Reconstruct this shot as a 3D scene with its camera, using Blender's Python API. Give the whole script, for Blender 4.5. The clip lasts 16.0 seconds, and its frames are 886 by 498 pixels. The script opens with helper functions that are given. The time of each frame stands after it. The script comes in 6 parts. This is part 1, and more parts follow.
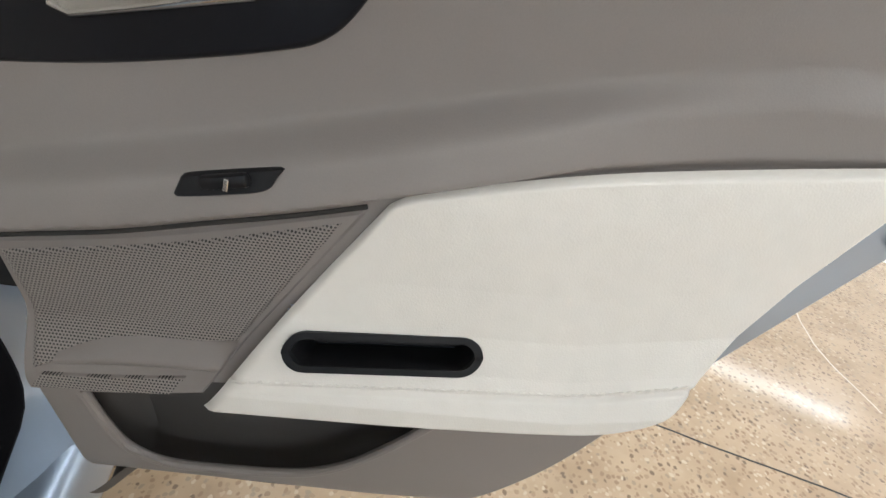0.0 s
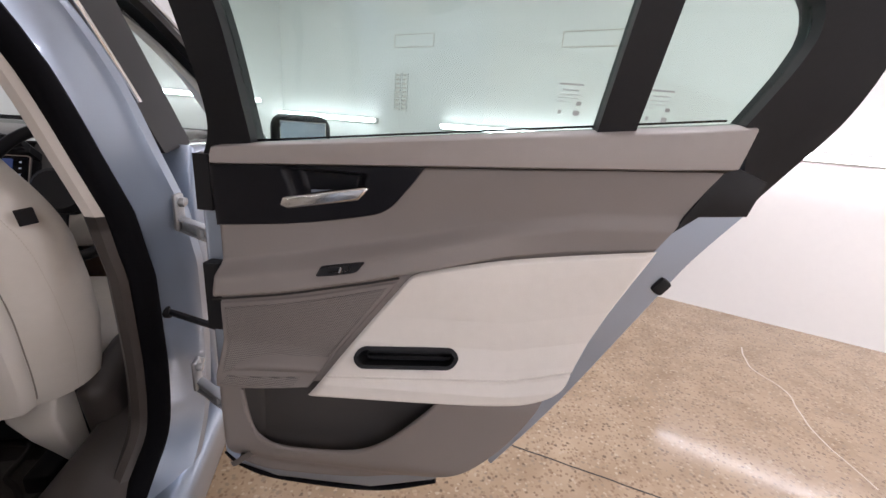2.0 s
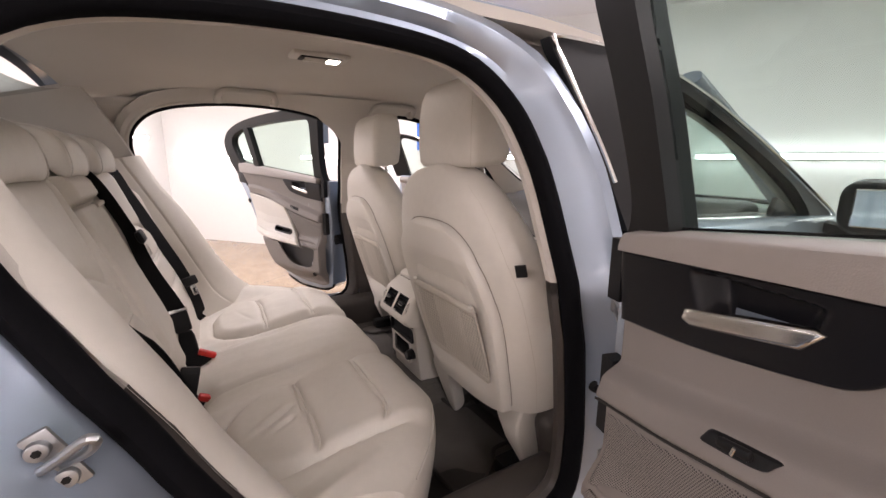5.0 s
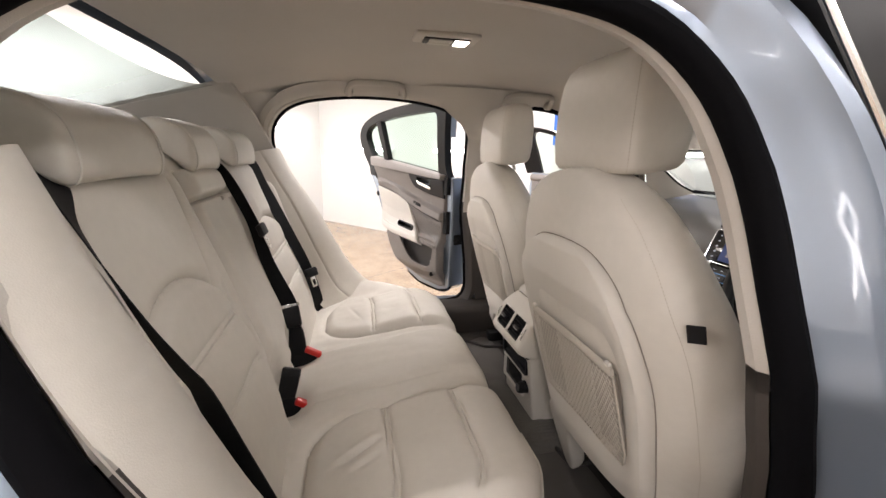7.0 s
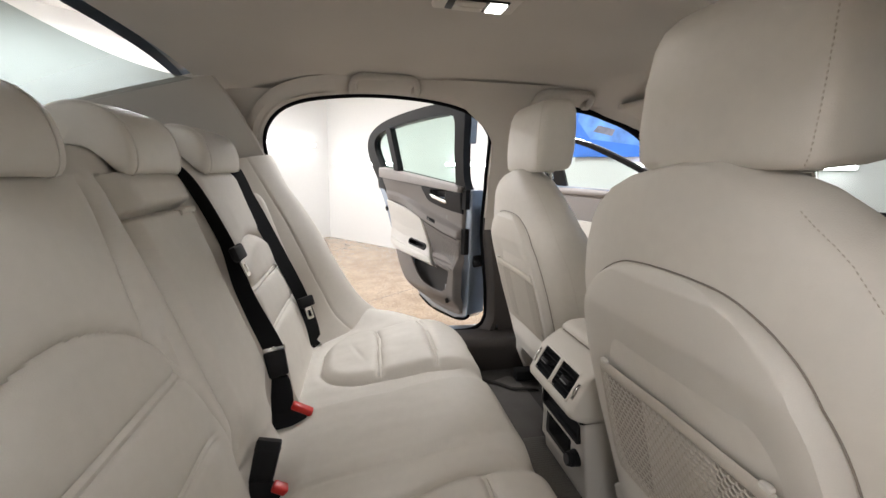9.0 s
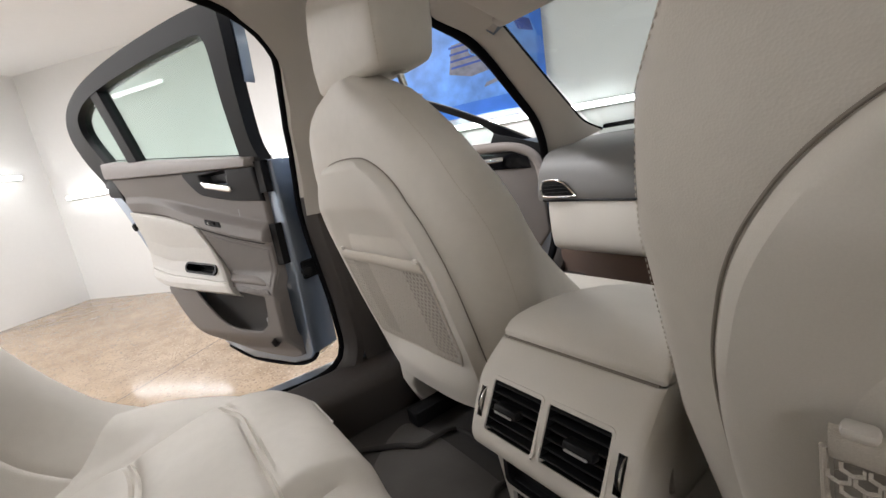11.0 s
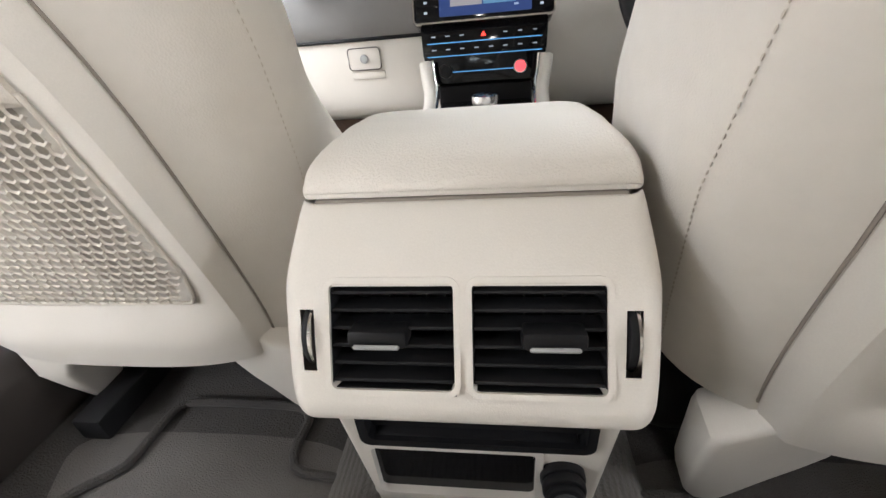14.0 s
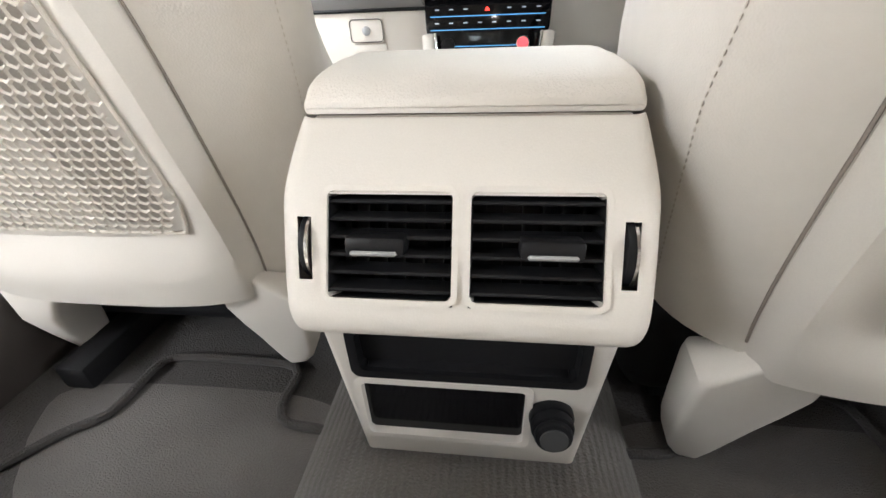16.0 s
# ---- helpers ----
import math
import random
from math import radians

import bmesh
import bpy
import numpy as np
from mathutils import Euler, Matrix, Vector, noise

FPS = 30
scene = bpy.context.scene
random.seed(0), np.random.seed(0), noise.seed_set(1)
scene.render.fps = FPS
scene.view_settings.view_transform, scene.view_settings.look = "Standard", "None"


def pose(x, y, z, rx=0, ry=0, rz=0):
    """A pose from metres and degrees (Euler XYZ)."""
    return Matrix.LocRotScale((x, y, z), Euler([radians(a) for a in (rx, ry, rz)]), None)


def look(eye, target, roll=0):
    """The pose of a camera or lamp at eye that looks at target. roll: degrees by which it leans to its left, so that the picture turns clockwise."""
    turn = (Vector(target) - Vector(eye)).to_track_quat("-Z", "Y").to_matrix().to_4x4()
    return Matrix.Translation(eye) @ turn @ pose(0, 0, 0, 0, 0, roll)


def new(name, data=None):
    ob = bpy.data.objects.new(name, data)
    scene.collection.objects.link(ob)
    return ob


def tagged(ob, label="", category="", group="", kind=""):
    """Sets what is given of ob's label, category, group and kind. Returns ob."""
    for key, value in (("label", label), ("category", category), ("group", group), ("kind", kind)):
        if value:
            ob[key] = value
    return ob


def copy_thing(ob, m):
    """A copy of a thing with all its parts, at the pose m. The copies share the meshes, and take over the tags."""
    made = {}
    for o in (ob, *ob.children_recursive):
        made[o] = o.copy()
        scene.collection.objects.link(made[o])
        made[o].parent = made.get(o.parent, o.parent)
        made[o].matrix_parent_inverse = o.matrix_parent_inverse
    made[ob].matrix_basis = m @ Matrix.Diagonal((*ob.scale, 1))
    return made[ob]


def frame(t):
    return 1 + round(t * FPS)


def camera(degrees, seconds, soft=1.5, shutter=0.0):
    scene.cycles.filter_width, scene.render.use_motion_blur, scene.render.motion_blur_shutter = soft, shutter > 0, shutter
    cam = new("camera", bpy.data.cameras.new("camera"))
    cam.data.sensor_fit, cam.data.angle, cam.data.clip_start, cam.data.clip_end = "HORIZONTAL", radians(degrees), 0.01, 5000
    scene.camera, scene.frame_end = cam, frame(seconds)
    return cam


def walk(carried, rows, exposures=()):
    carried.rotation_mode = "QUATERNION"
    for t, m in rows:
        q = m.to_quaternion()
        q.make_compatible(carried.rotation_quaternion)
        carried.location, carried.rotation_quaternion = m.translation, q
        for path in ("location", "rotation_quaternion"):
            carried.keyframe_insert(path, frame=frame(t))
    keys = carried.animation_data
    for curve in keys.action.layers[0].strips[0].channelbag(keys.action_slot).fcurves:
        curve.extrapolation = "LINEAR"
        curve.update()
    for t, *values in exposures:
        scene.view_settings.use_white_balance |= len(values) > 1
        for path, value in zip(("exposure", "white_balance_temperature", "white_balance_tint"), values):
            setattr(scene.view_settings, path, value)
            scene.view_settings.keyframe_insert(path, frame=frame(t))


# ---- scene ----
cam = camera(94.6, 16.0)
PATH = [
    (0, (1.161, -0.456, 0.885), (1.73, 1.133, -0.188), 8.7),
    (0.5, (1.121, -0.598, 0.913), (1.69, 1.124, 0.07), 7.0),
    (1, (1.106, -0.703, 0.953), (1.695, 1.067, 0.233), 6.3),
    (1.5, (1.113, -0.747, 0.972), (1.678, 1.065, 0.34), 5.4),
    (2, (1.117, -0.754, 0.973), (1.58, 1.103, 0.392), 4.6),
    (2.5, (1.128, -0.76, 0.98), (1.334, 1.151, 0.427), 3.4),
    (3, (1.165, -0.733, 0.985), (0.949, 1.184, 0.458), 2.4),
    (3.5, (1.217, -0.695, 0.987), (0.527, 1.114, 0.486), 1.5),
    (4, (1.243, -0.649, 0.994), (0.103, 0.925, 0.523), 0.5),
    (4.5, (1.24, -0.603, 0.996), (-0.242, 0.67, 0.564), 0.0),
    (5, (1.239, -0.565, 1.0), (-0.446, 0.431, 0.59), 0.2),
    (5.2, (1.237, -0.558, 1.002), (-0.502, 0.346, 0.604), 0.7),
    (7.5, (1.001, -0.466, 1.014), (-0.905, -0.079, 0.55), 1.1),
    (8, (0.949, -0.467, 1.009), (-0.969, -0.122, 0.56), 1.0),
    (8.2, (0.928, -0.469, 1.008), (-0.998, -0.144, 0.577), 1.0),
    (10.4, (0.455, -0.368, 0.884), (-1.38, 0.393, 0.653), -5.4),
    (11, (0.278, -0.31, 0.838), (-1.312, 0.83, 0.424), -9.1),
    (11.5, (0.167, -0.267, 0.804), (-1.124, 1.14, 0.207), -10.3),
    (12, (0.087, -0.234, 0.773), (-0.841, 1.345, -0.029), -9.4),
    (12.5, (0.042, -0.205, 0.75), (-0.585, 1.442, -0.195), -8.4),
    (13, (0.023, -0.179, 0.74), (-0.399, 1.484, -0.288), -7.7),
    (13.5, (0.029, -0.183, 0.719), (-0.279, 1.49, -0.332), -6.9),
    (14, (0.022, -0.193, 0.703), (-0.241, 1.499, -0.329), -5.5),
    (14.5, (0.018, -0.199, 0.688), (-0.232, 1.507, -0.325), -3.9),
    (15, (0.018, -0.204, 0.678), (-0.228, 1.502, -0.336), -2.7),
    (15.5, (0.017, -0.215, 0.665), (-0.218, 1.484, -0.364), -2.1),
    (16, (0.018, -0.219, 0.66), (-0.208, 1.471, -0.385), -2.5),
]
EXPOSURES = [(0, 0.68, 6150, 6), (0.5, 0.6, 6050, 4), (1, 0.48, 5950, 5), (1.5, 0.27, 6450, 19), (2, 0.28, 6450, 21), (2.5, 0.3, 6500, 18), (3, 0.28, 6400, 17), (3.5, 0.3, 6900, 23), (5, 0.42, 6950, 24), (7.5, 0.6, 6900, 14), (8.5, 0.55, 6600, 12), (10.5, 0.0, 6500, 11), (11, 0.12, 6550, 12), (11.5, 0.45, 6950, 14), (12, 0.85, 6950, 15), (13, 1.28, 6350, 11), (14, 1.38, 6300, 11), (15, 1.55, 6250, 10), (16, 1.65, 6250, 10)]
walk(cam, [(t, look(eye, target, roll)) for t, eye, target, roll in PATH], EXPOSURES)

# ---- world and lights ----
world = bpy.data.worlds.new("world")
world.use_nodes = True
scene.world = world
world.node_tree.nodes["Background"].inputs[0].default_value = (0.75, 0.8, 0.85, 1)
world.node_tree.nodes["Background"].inputs[1].default_value = 0.05
CEIL = 2.25
LAMP_WATTS = 21
DOME_WATTS = 0.35
LEFT_OPEN, FRONT_OPEN = 64.5, -62.0
MIRROR_AT = (0.96, 0.82, 0.90)


def area(name, m, sx, sy, watts, colour=(0.97, 0.98, 1.0)):
    d = bpy.data.lights.new(name, "AREA")
    d.shape, d.size, d.size_y, d.energy, d.color = "RECTANGLE", sx, sy, watts, colour
    ob = new(name, d)
    ob.matrix_world = m
    return ob


# ---- materials ----
def material(name, colour, rough=0.5, metal=0.0, spread=0.06, grain=200.0, bump=0.1, broad=4.0, coat=0.0, sheen=0.0, spec=0.5, dist=0.001):
    """Base colour varied at two scales, with a fine grain in the relief."""
    m = bpy.data.materials.new(name)
    m.use_nodes = True
    n, l = m.node_tree.nodes, m.node_tree.links
    b = n["Principled BSDF"]
    b.inputs["Roughness"].default_value, b.inputs["Metallic"].default_value = rough, metal
    b.inputs["Coat Weight"].default_value, b.inputs["Sheen Weight"].default_value = coat, sheen
    b.inputs["Specular IOR Level"].default_value = spec
    co = n.new("ShaderNodeTexCoord")
    big, fine = n.new("ShaderNodeTexNoise"), n.new("ShaderNodeTexNoise")
    big.inputs["Scale"].default_value, big.inputs["Detail"].default_value = broad, 4
    fine.inputs["Scale"].default_value, fine.inputs["Detail"].default_value = grain, 3
    mix, ramp = n.new("ShaderNodeMath"), n.new("ShaderNodeValToRGB")
    mix.operation = "MULTIPLY_ADD"
    mix.inputs[1].default_value = 0.35
    for t in (big, fine):
        l.new(co.outputs["Object"], t.inputs["Vector"])
    l.new(fine.outputs["Fac"], mix.inputs[0])
    half = n.new("ShaderNodeMath")
    half.operation = "MULTIPLY"
    half.inputs[1].default_value = 0.65
    l.new(big.outputs["Fac"], half.inputs[0])
    l.new(half.outputs[0], mix.inputs[2])
    l.new(mix.outputs[0], ramp.inputs[0])
    lo, hi = [c * (1 - spread) for c in colour], [min(1, c * (1 + spread)) for c in colour]
    ramp.color_ramp.elements[0].position, ramp.color_ramp.elements[0].color = 0.3, (*lo, 1)
    ramp.color_ramp.elements[1].position, ramp.color_ramp.elements[1].color = 0.7, (*hi, 1)
    l.new(ramp.outputs[0], b.inputs["Base Color"])
    rr = n.new("ShaderNodeMapRange")
    rr.inputs["To Min"].default_value, rr.inputs["To Max"].default_value = max(0.02, rough - 0.06), min(1, rough + 0.06)
    l.new(big.outputs["Fac"], rr.inputs["Value"])
    l.new(rr.outputs[0], b.inputs["Roughness"])
    if bump:
        bp = n.new("ShaderNodeBump")
        bp.inputs["Strength"].default_value, bp.inputs["Distance"].default_value = bump, dist
        l.new(fine.outputs["Fac"], bp.inputs["Height"])
        l.new(bp.outputs[0], b.inputs["Normal"])
    return m


def leather(name, colour, rough=0.45):
    """Pebbled leather: cells in the relief, faint creases."""
    m = material(name, colour, rough, spread=0.05, grain=60, bump=0, broad=3)
    n, l = m.node_tree.nodes, m.node_tree.links
    co = n.new("ShaderNodeTexCoord")
    v, w, bp, bp2 = n.new("ShaderNodeTexVoronoi"), n.new("ShaderNodeTexNoise"), n.new("ShaderNodeBump"), n.new("ShaderNodeBump")
    v.inputs["Scale"].default_value, w.inputs["Scale"].default_value, w.inputs["Detail"].default_value = 700, 14, 5
    w.inputs["Distortion"].default_value = 1.2
    for t in (v, w):
        l.new(co.outputs["Object"], t.inputs["Vector"])
    bp.inputs["Strength"].default_value, bp.inputs["Distance"].default_value = 0.22, 0.0006
    bp2.inputs["Strength"].default_value, bp2.inputs["Distance"].default_value = 0.12, 0.004
    l.new(v.outputs["Distance"], bp.inputs["Height"])
    l.new(w.outputs["Fac"], bp2.inputs["Height"])
    l.new(bp2.outputs[0], bp.inputs["Normal"])
    l.new(bp.outputs[0], n["Principled BSDF"].inputs["Normal"])
    return m


def glow(name, colour, strength):
    m = bpy.data.materials.new(name)
    m.use_nodes = True
    b = m.node_tree.nodes["Principled BSDF"]
    b.inputs["Base Color"].default_value = (*colour, 1)
    b.inputs["Emission Color"].default_value = (*colour, 1)
    b.inputs["Emission Strength"].default_value = strength
    return m


def glass_material(name, tint=(0.86, 0.95, 0.92)):
    m = bpy.data.materials.new(name)
    m.use_nodes = True
    n, l = m.node_tree.nodes, m.node_tree.links
    n.remove(n["Principled BSDF"])
    t, g, mix, f = n.new("ShaderNodeBsdfTransparent"), n.new("ShaderNodeBsdfGlossy"), n.new("ShaderNodeMixShader"), n.new("ShaderNodeLayerWeight")
    rise, curve5 = n.new("ShaderNodeMath"), n.new("ShaderNodeMath")
    curve5.operation, curve5.inputs[1].default_value = "POWER", 5.0
    rise.operation, rise.inputs[1].default_value, rise.inputs[2].default_value = "MULTIPLY_ADD", 0.85, 0.04
    t.inputs[0].default_value = (*tint, 1)
    g.inputs["Roughness"].default_value = 0.01
    l.new(f.outputs["Facing"], curve5.inputs[0])
    l.new(curve5.outputs[0], rise.inputs[0])
    l.new(rise.outputs[0], mix.inputs[0])
    l.new(t.outputs[0], mix.inputs[1])
    l.new(g.outputs[0], mix.inputs[2])
    l.new(mix.outputs[0], n["Material Output"].inputs[0])
    return m


def terrazzo():
    """Polished old concrete: tan paste with grey, brown and white stones, stains and cracks."""
    m = bpy.data.materials.new("polished_concrete")
    m.use_nodes = True
    n, l = m.node_tree.nodes, m.node_tree.links
    b = n["Principled BSDF"]
    co = n.new("ShaderNodeTexCoord")
    vo, pick, big, mid = n.new("ShaderNodeTexVoronoi"), n.new("ShaderNodeValToRGB"), n.new("ShaderNodeTexNoise"), n.new("ShaderNodeTexNoise")
    vo.inputs["Scale"].default_value = 88
    vo.inputs["Randomness"].default_value = 1
    big.inputs["Scale"].default_value, big.inputs["Detail"].default_value = 0.9, 6
    mid.inputs["Scale"].default_value, mid.inputs["Detail"].default_value = 7, 8
    warp, add = n.new("ShaderNodeTexNoise"), n.new("ShaderNodeMixRGB")
    warp.inputs["Scale"].default_value = 60
    add.blend_type, add.inputs[0].default_value = "ADD", 0.012
    l.new(co.outputs["Object"], warp.inputs["Vector"])
    l.new(co.outputs["Object"], add.inputs[1])
    l.new(warp.outputs["Color"], add.inputs[2])
    l.new(add.outputs[0], vo.inputs["Vector"])
    for t in (big, mid):
        l.new(co.outputs["Object"], t.inputs["Vector"])
    sep = n.new("ShaderNodeSeparateColor")
    l.new(vo.outputs["Color"], sep.inputs[0])
    l.new(sep.outputs[0], pick.inputs[0])
    r = pick.color_ramp
    r.interpolation = "CONSTANT"
    for pos, c in ((0.0, (0.16, 0.115, 0.08)), (0.05, (0.23, 0.155, 0.10)), (0.28, (0.27, 0.19, 0.125)), (0.5, (0.36, 0.27, 0.185)), (0.7, (0.25, 0.19, 0.135)), (0.82, (0.41, 0.325, 0.235)), (0.93, (0.17, 0.12, 0.08))):
        e = r.elements[0] if pos == 0 else r.elements.new(pos)
        e.position, e.color = pos, (*c, 1)
    r.elements.remove(r.elements[-1]) if len(r.elements) > 7 else None
    paste = n.new("ShaderNodeValToRGB")
    paste.color_ramp.elements[0].position, paste.color_ramp.elements[0].color = 0.3, (0.27, 0.19, 0.12, 1)
    paste.color_ramp.elements[1].position, paste.color_ramp.elements[1].color = 0.75, (0.40, 0.30, 0.205, 1)
    l.new(mid.outputs["Fac"], paste.inputs[0])
    size = n.new("ShaderNodeMapRange")
    size.inputs["From Min"].default_value, size.inputs["From Max"].default_value = 0.40, 0.50
    size.inputs["To Min"].default_value, size.inputs["To Max"].default_value = 1.0, 0.0
    l.new(vo.outputs["Distance"], size.inputs["Value"])
    keep = n.new("ShaderNodeMath")
    keep.operation = "GREATER_THAN"
    keep.inputs[1].default_value = 0.3
    l.new(sep.outputs[1], keep.inputs[0])
    both = n.new("ShaderNodeMath")
    both.operation = "MULTIPLY"
    l.new(size.outputs[0], both.inputs[0])
    l.new(keep.outputs[0], both.inputs[1])
    mix = n.new("ShaderNodeMixRGB")
    l.new(both.outputs[0], mix.inputs[0])
    l.new(paste.outputs[0], mix.inputs[1])
    l.new(pick.outputs[0], mix.inputs[2])
    stain = n.new("ShaderNodeMixRGB")
    stain.blend_type, stain.inputs[0].default_value = "MULTIPLY", 0.5
    sr = n.new("ShaderNodeValToRGB")
    sr.color_ramp.elements[0].position, sr.color_ramp.elements[0].color = 0.35, (0.72, 0.68, 0.62, 1)
    sr.color_ramp.elements[1].position = 0.6
    l.new(big.outputs["Fac"], sr.inputs[0])
    l.new(mix.outputs[0], stain.inputs[1])
    l.new(sr.outputs[0], stain.inputs[2])
    l.new(stain.outputs[0], b.inputs["Base Color"])
    rr = n.new("ShaderNodeMapRange")
    rr.inputs["To Min"].default_value, rr.inputs["To Max"].default_value = 0.05, 0.20
    l.new(mid.outputs["Fac"], rr.inputs["Value"])
    l.new(rr.outputs[0], b.inputs["Roughness"])
    return m


def dotted(name, colour, hole, per_metre=360.0, size=0.31):
    """A plate pierced by small round holes in staggered rows."""
    m = material(name, colour, 0.5, bump=0)
    n, l = m.node_tree.nodes, m.node_tree.links
    b = n["Principled BSDF"]
    old = b.inputs["Base Color"].links[0].from_socket
    co, sep = n.new("ShaderNodeTexCoord"), n.new("ShaderNodeSeparateXYZ")
    l.new(co.outputs["Object"], sep.inputs[0])

    def calc(op, a, c):
        q = n.new("ShaderNodeMath")
        q.operation = op
        for i, v in enumerate((a, c)):
            if isinstance(v, (int, float)):
                q.inputs[i].default_value = v
            else:
                l.new(v, q.inputs[i])
        return q.outputs[0]
    row = calc("MULTIPLY", sep.outputs[2], per_metre * 1.15)
    shift = calc("MULTIPLY", calc("MODULO", calc("FLOOR", row, 0), 2), 0.5)
    col = calc("ADD", calc("MULTIPLY", sep.outputs[0], per_metre), shift)
    du, dv = calc("SUBTRACT", calc("FRACT", col, 0), 0.5), calc("SUBTRACT", calc("FRACT", row, 0), 0.5)
    d = calc("SQRT", calc("ADD", calc("MULTIPLY", du, du), calc("MULTIPLY", dv, dv)), 0)
    inside = calc("LESS_THAN", d, size)
    mix = n.new("ShaderNodeMixRGB")
    mix.inputs[2].default_value = (*hole, 1)
    l.new(inside, mix.inputs[0])
    l.new(old, mix.inputs[1])
    l.new(mix.outputs[0], b.inputs["Base Color"])
    bp = n.new("ShaderNodeBump")
    bp.inputs["Distance"].default_value, bp.inputs["Strength"].default_value = 0.001, 0.6
    bp.invert = True
    l.new(inside, bp.inputs["Height"])
    l.new(bp.outputs[0], b.inputs["Normal"])
    return m


def ribbed(name, colour, per_metre=260.0):
    """Pile carpet with fine lengthwise ribs and brushed patches."""
    m = material(name, colour, 1.0, grain=420, bump=0.9, sheen=0.08, spread=0.28, broad=9, dist=0.004)
    n, l = m.node_tree.nodes, m.node_tree.links
    co, w, bp = n.new("ShaderNodeTexCoord"), n.new("ShaderNodeTexWave"), n.new("ShaderNodeBump")
    w.bands_direction = "X"
    w.inputs["Scale"].default_value, w.inputs["Distortion"].default_value, w.inputs["Detail"].default_value = per_metre / 6.28, 1.5, 2
    l.new(co.outputs["Object"], w.inputs["Vector"])
    bp.inputs["Strength"].default_value, bp.inputs["Distance"].default_value = 0.6, 0.002
    l.new(w.outputs["Fac"], bp.inputs["Height"])
    b = n["Principled BSDF"]
    l.new(b.inputs["Normal"].links[0].from_socket, bp.inputs["Normal"])
    l.new(bp.outputs[0], b.inputs["Normal"])
    return m


CREAM = leather("cream_leather", (0.62, 0.582, 0.525), 0.52)
PEBBLE = material("pebbled_cream_leather", (0.62, 0.582, 0.525), 0.5, grain=650, bump=0.55, dist=0.0012, spread=0.05, broad=12)
CREAM_HARD = material("cream_plastic", (0.63, 0.595, 0.54), 0.55, grain=900, bump=0.25, dist=0.0005)
CREAM_PAD = leather("cream_pad", (0.65, 0.62, 0.57), 0.4)
TAUPE = material("taupe_plastic", (0.198, 0.176, 0.163), 0.6, grain=900, bump=0.22, dist=0.0005)
TAUPE_SOFT = leather("taupe_leather", (0.27, 0.24, 0.224), 0.5)
DARK_TAUPE = material("dark_brown_plastic", (0.040, 0.033, 0.029), 0.55, grain=900, bump=0.2, dist=0.0005)
BLACK = material("black_plastic", (0.010, 0.010, 0.011), 0.55, grain=700, bump=0.15, dist=0.0005, spread=0.15, spec=0.2)
SATIN_BLACK = material("satin_black", (0.009, 0.009, 0.010), 0.42, bump=0, spread=0.15, spec=0.22)
GLOSS_BLACK = material("gloss_black", (0.005, 0.005, 0.006), 0.10, bump=0, spread=0.1, spec=0.3)
INSERT_BLACK = material("insert_black", (0.008, 0.008, 0.010), 0.30, bump=0, spread=0.1, spec=0.22)
RUBBER = material("rubber_seal", (0.005, 0.005, 0.006), 0.8, grain=300, bump=0.1, spread=0.2, spec=0.04)
PAINT = material("silver_blue_paint", (0.295, 0.350, 0.427), 0.30, metal=0.65, grain=1500, bump=0.03, coat=1.0, spread=0.03)
CHROME = material("satin_chrome", (0.72, 0.71, 0.69), 0.18, metal=1.0, bump=0, spread=0.02)
STEEL = material("zinc_steel", (0.38, 0.39, 0.40), 0.42, metal=1.0, grain=200, bump=0.1)
HEADLINER = material("headliner_cloth", (0.50, 0.465, 0.42), 0.95, grain=700, bump=0.35, sheen=0.2, dist=0.001)
CARPET = material("grey_carpet", (0.048, 0.044, 0.041), 1.0, grain=420, bump=0.9, sheen=0.05, spread=0.3, dist=0.004)
MAT_PILE = material("mat_pile", (0.112, 0.103, 0.095), 1.0, grain=500, bump=0.9, sheen=0.08, spread=0.25, broad=9, dist=0.004)
BELT = material("belt_webbing", (0.010, 0.010, 0.011), 0.7, grain=900, bump=0.4, spread=0.2, spec=0.1)
RED = material("red_plastic", (0.55, 0.02, 0.015), 0.35, bump=0)
RIBBED = ribbed("ribbed_carpet", (0.130, 0.122, 0.110))
NET = material("pocket_net", (0.56, 0.515, 0.45), 0.8, grain=900, bump=0.4, spread=0.12)
GREY_DASH = leather("grey_dash_leather", (0.148, 0.143, 0.136), 0.45)
WALL = material("white_wall_paint", (0.70, 0.70, 0.685), 0.45, grain=30, bump=0.12, spread=0.025, broad=0.8, dist=0.002)
CEILING = material("white_ceiling_paint", (0.72, 0.72, 0.71), 0.7, grain=30, bump=0.1, spread=0.02, broad=0.7)
FLOOR = terrazzo()
REAR_GLASS = glass_material("rear_glass", (0.40, 0.46, 0.455))
GLASS = glass_material("green_glass", (0.80, 0.90, 0.87))
CLEAR = glass_material("clear_glass", (0.72, 0.78, 0.76))
TUBE = glow("tube_glow", (0.96, 0.98, 1.0), 11.0)
SPEAKER = dotted("speaker_mesh", (0.22, 0.196, 0.18), (0.02, 0.018, 0.016))
WHITE_PAPER = material("white_label", (0.75, 0.75, 0.72), 0.6, bump=0)
YELLOW = material("yellow_print", (0.75, 0.55, 0.02), 0.6, bump=0)
POSTER = material("blue_poster", (0.03, 0.16, 0.62), 0.35, bump=0, spread=0.35, broad=1.2, grain=6)
MIRROR = material("mirror_silver", (0.9, 0.9, 0.9), 0.02, metal=1.0, bump=0, spread=0.0)
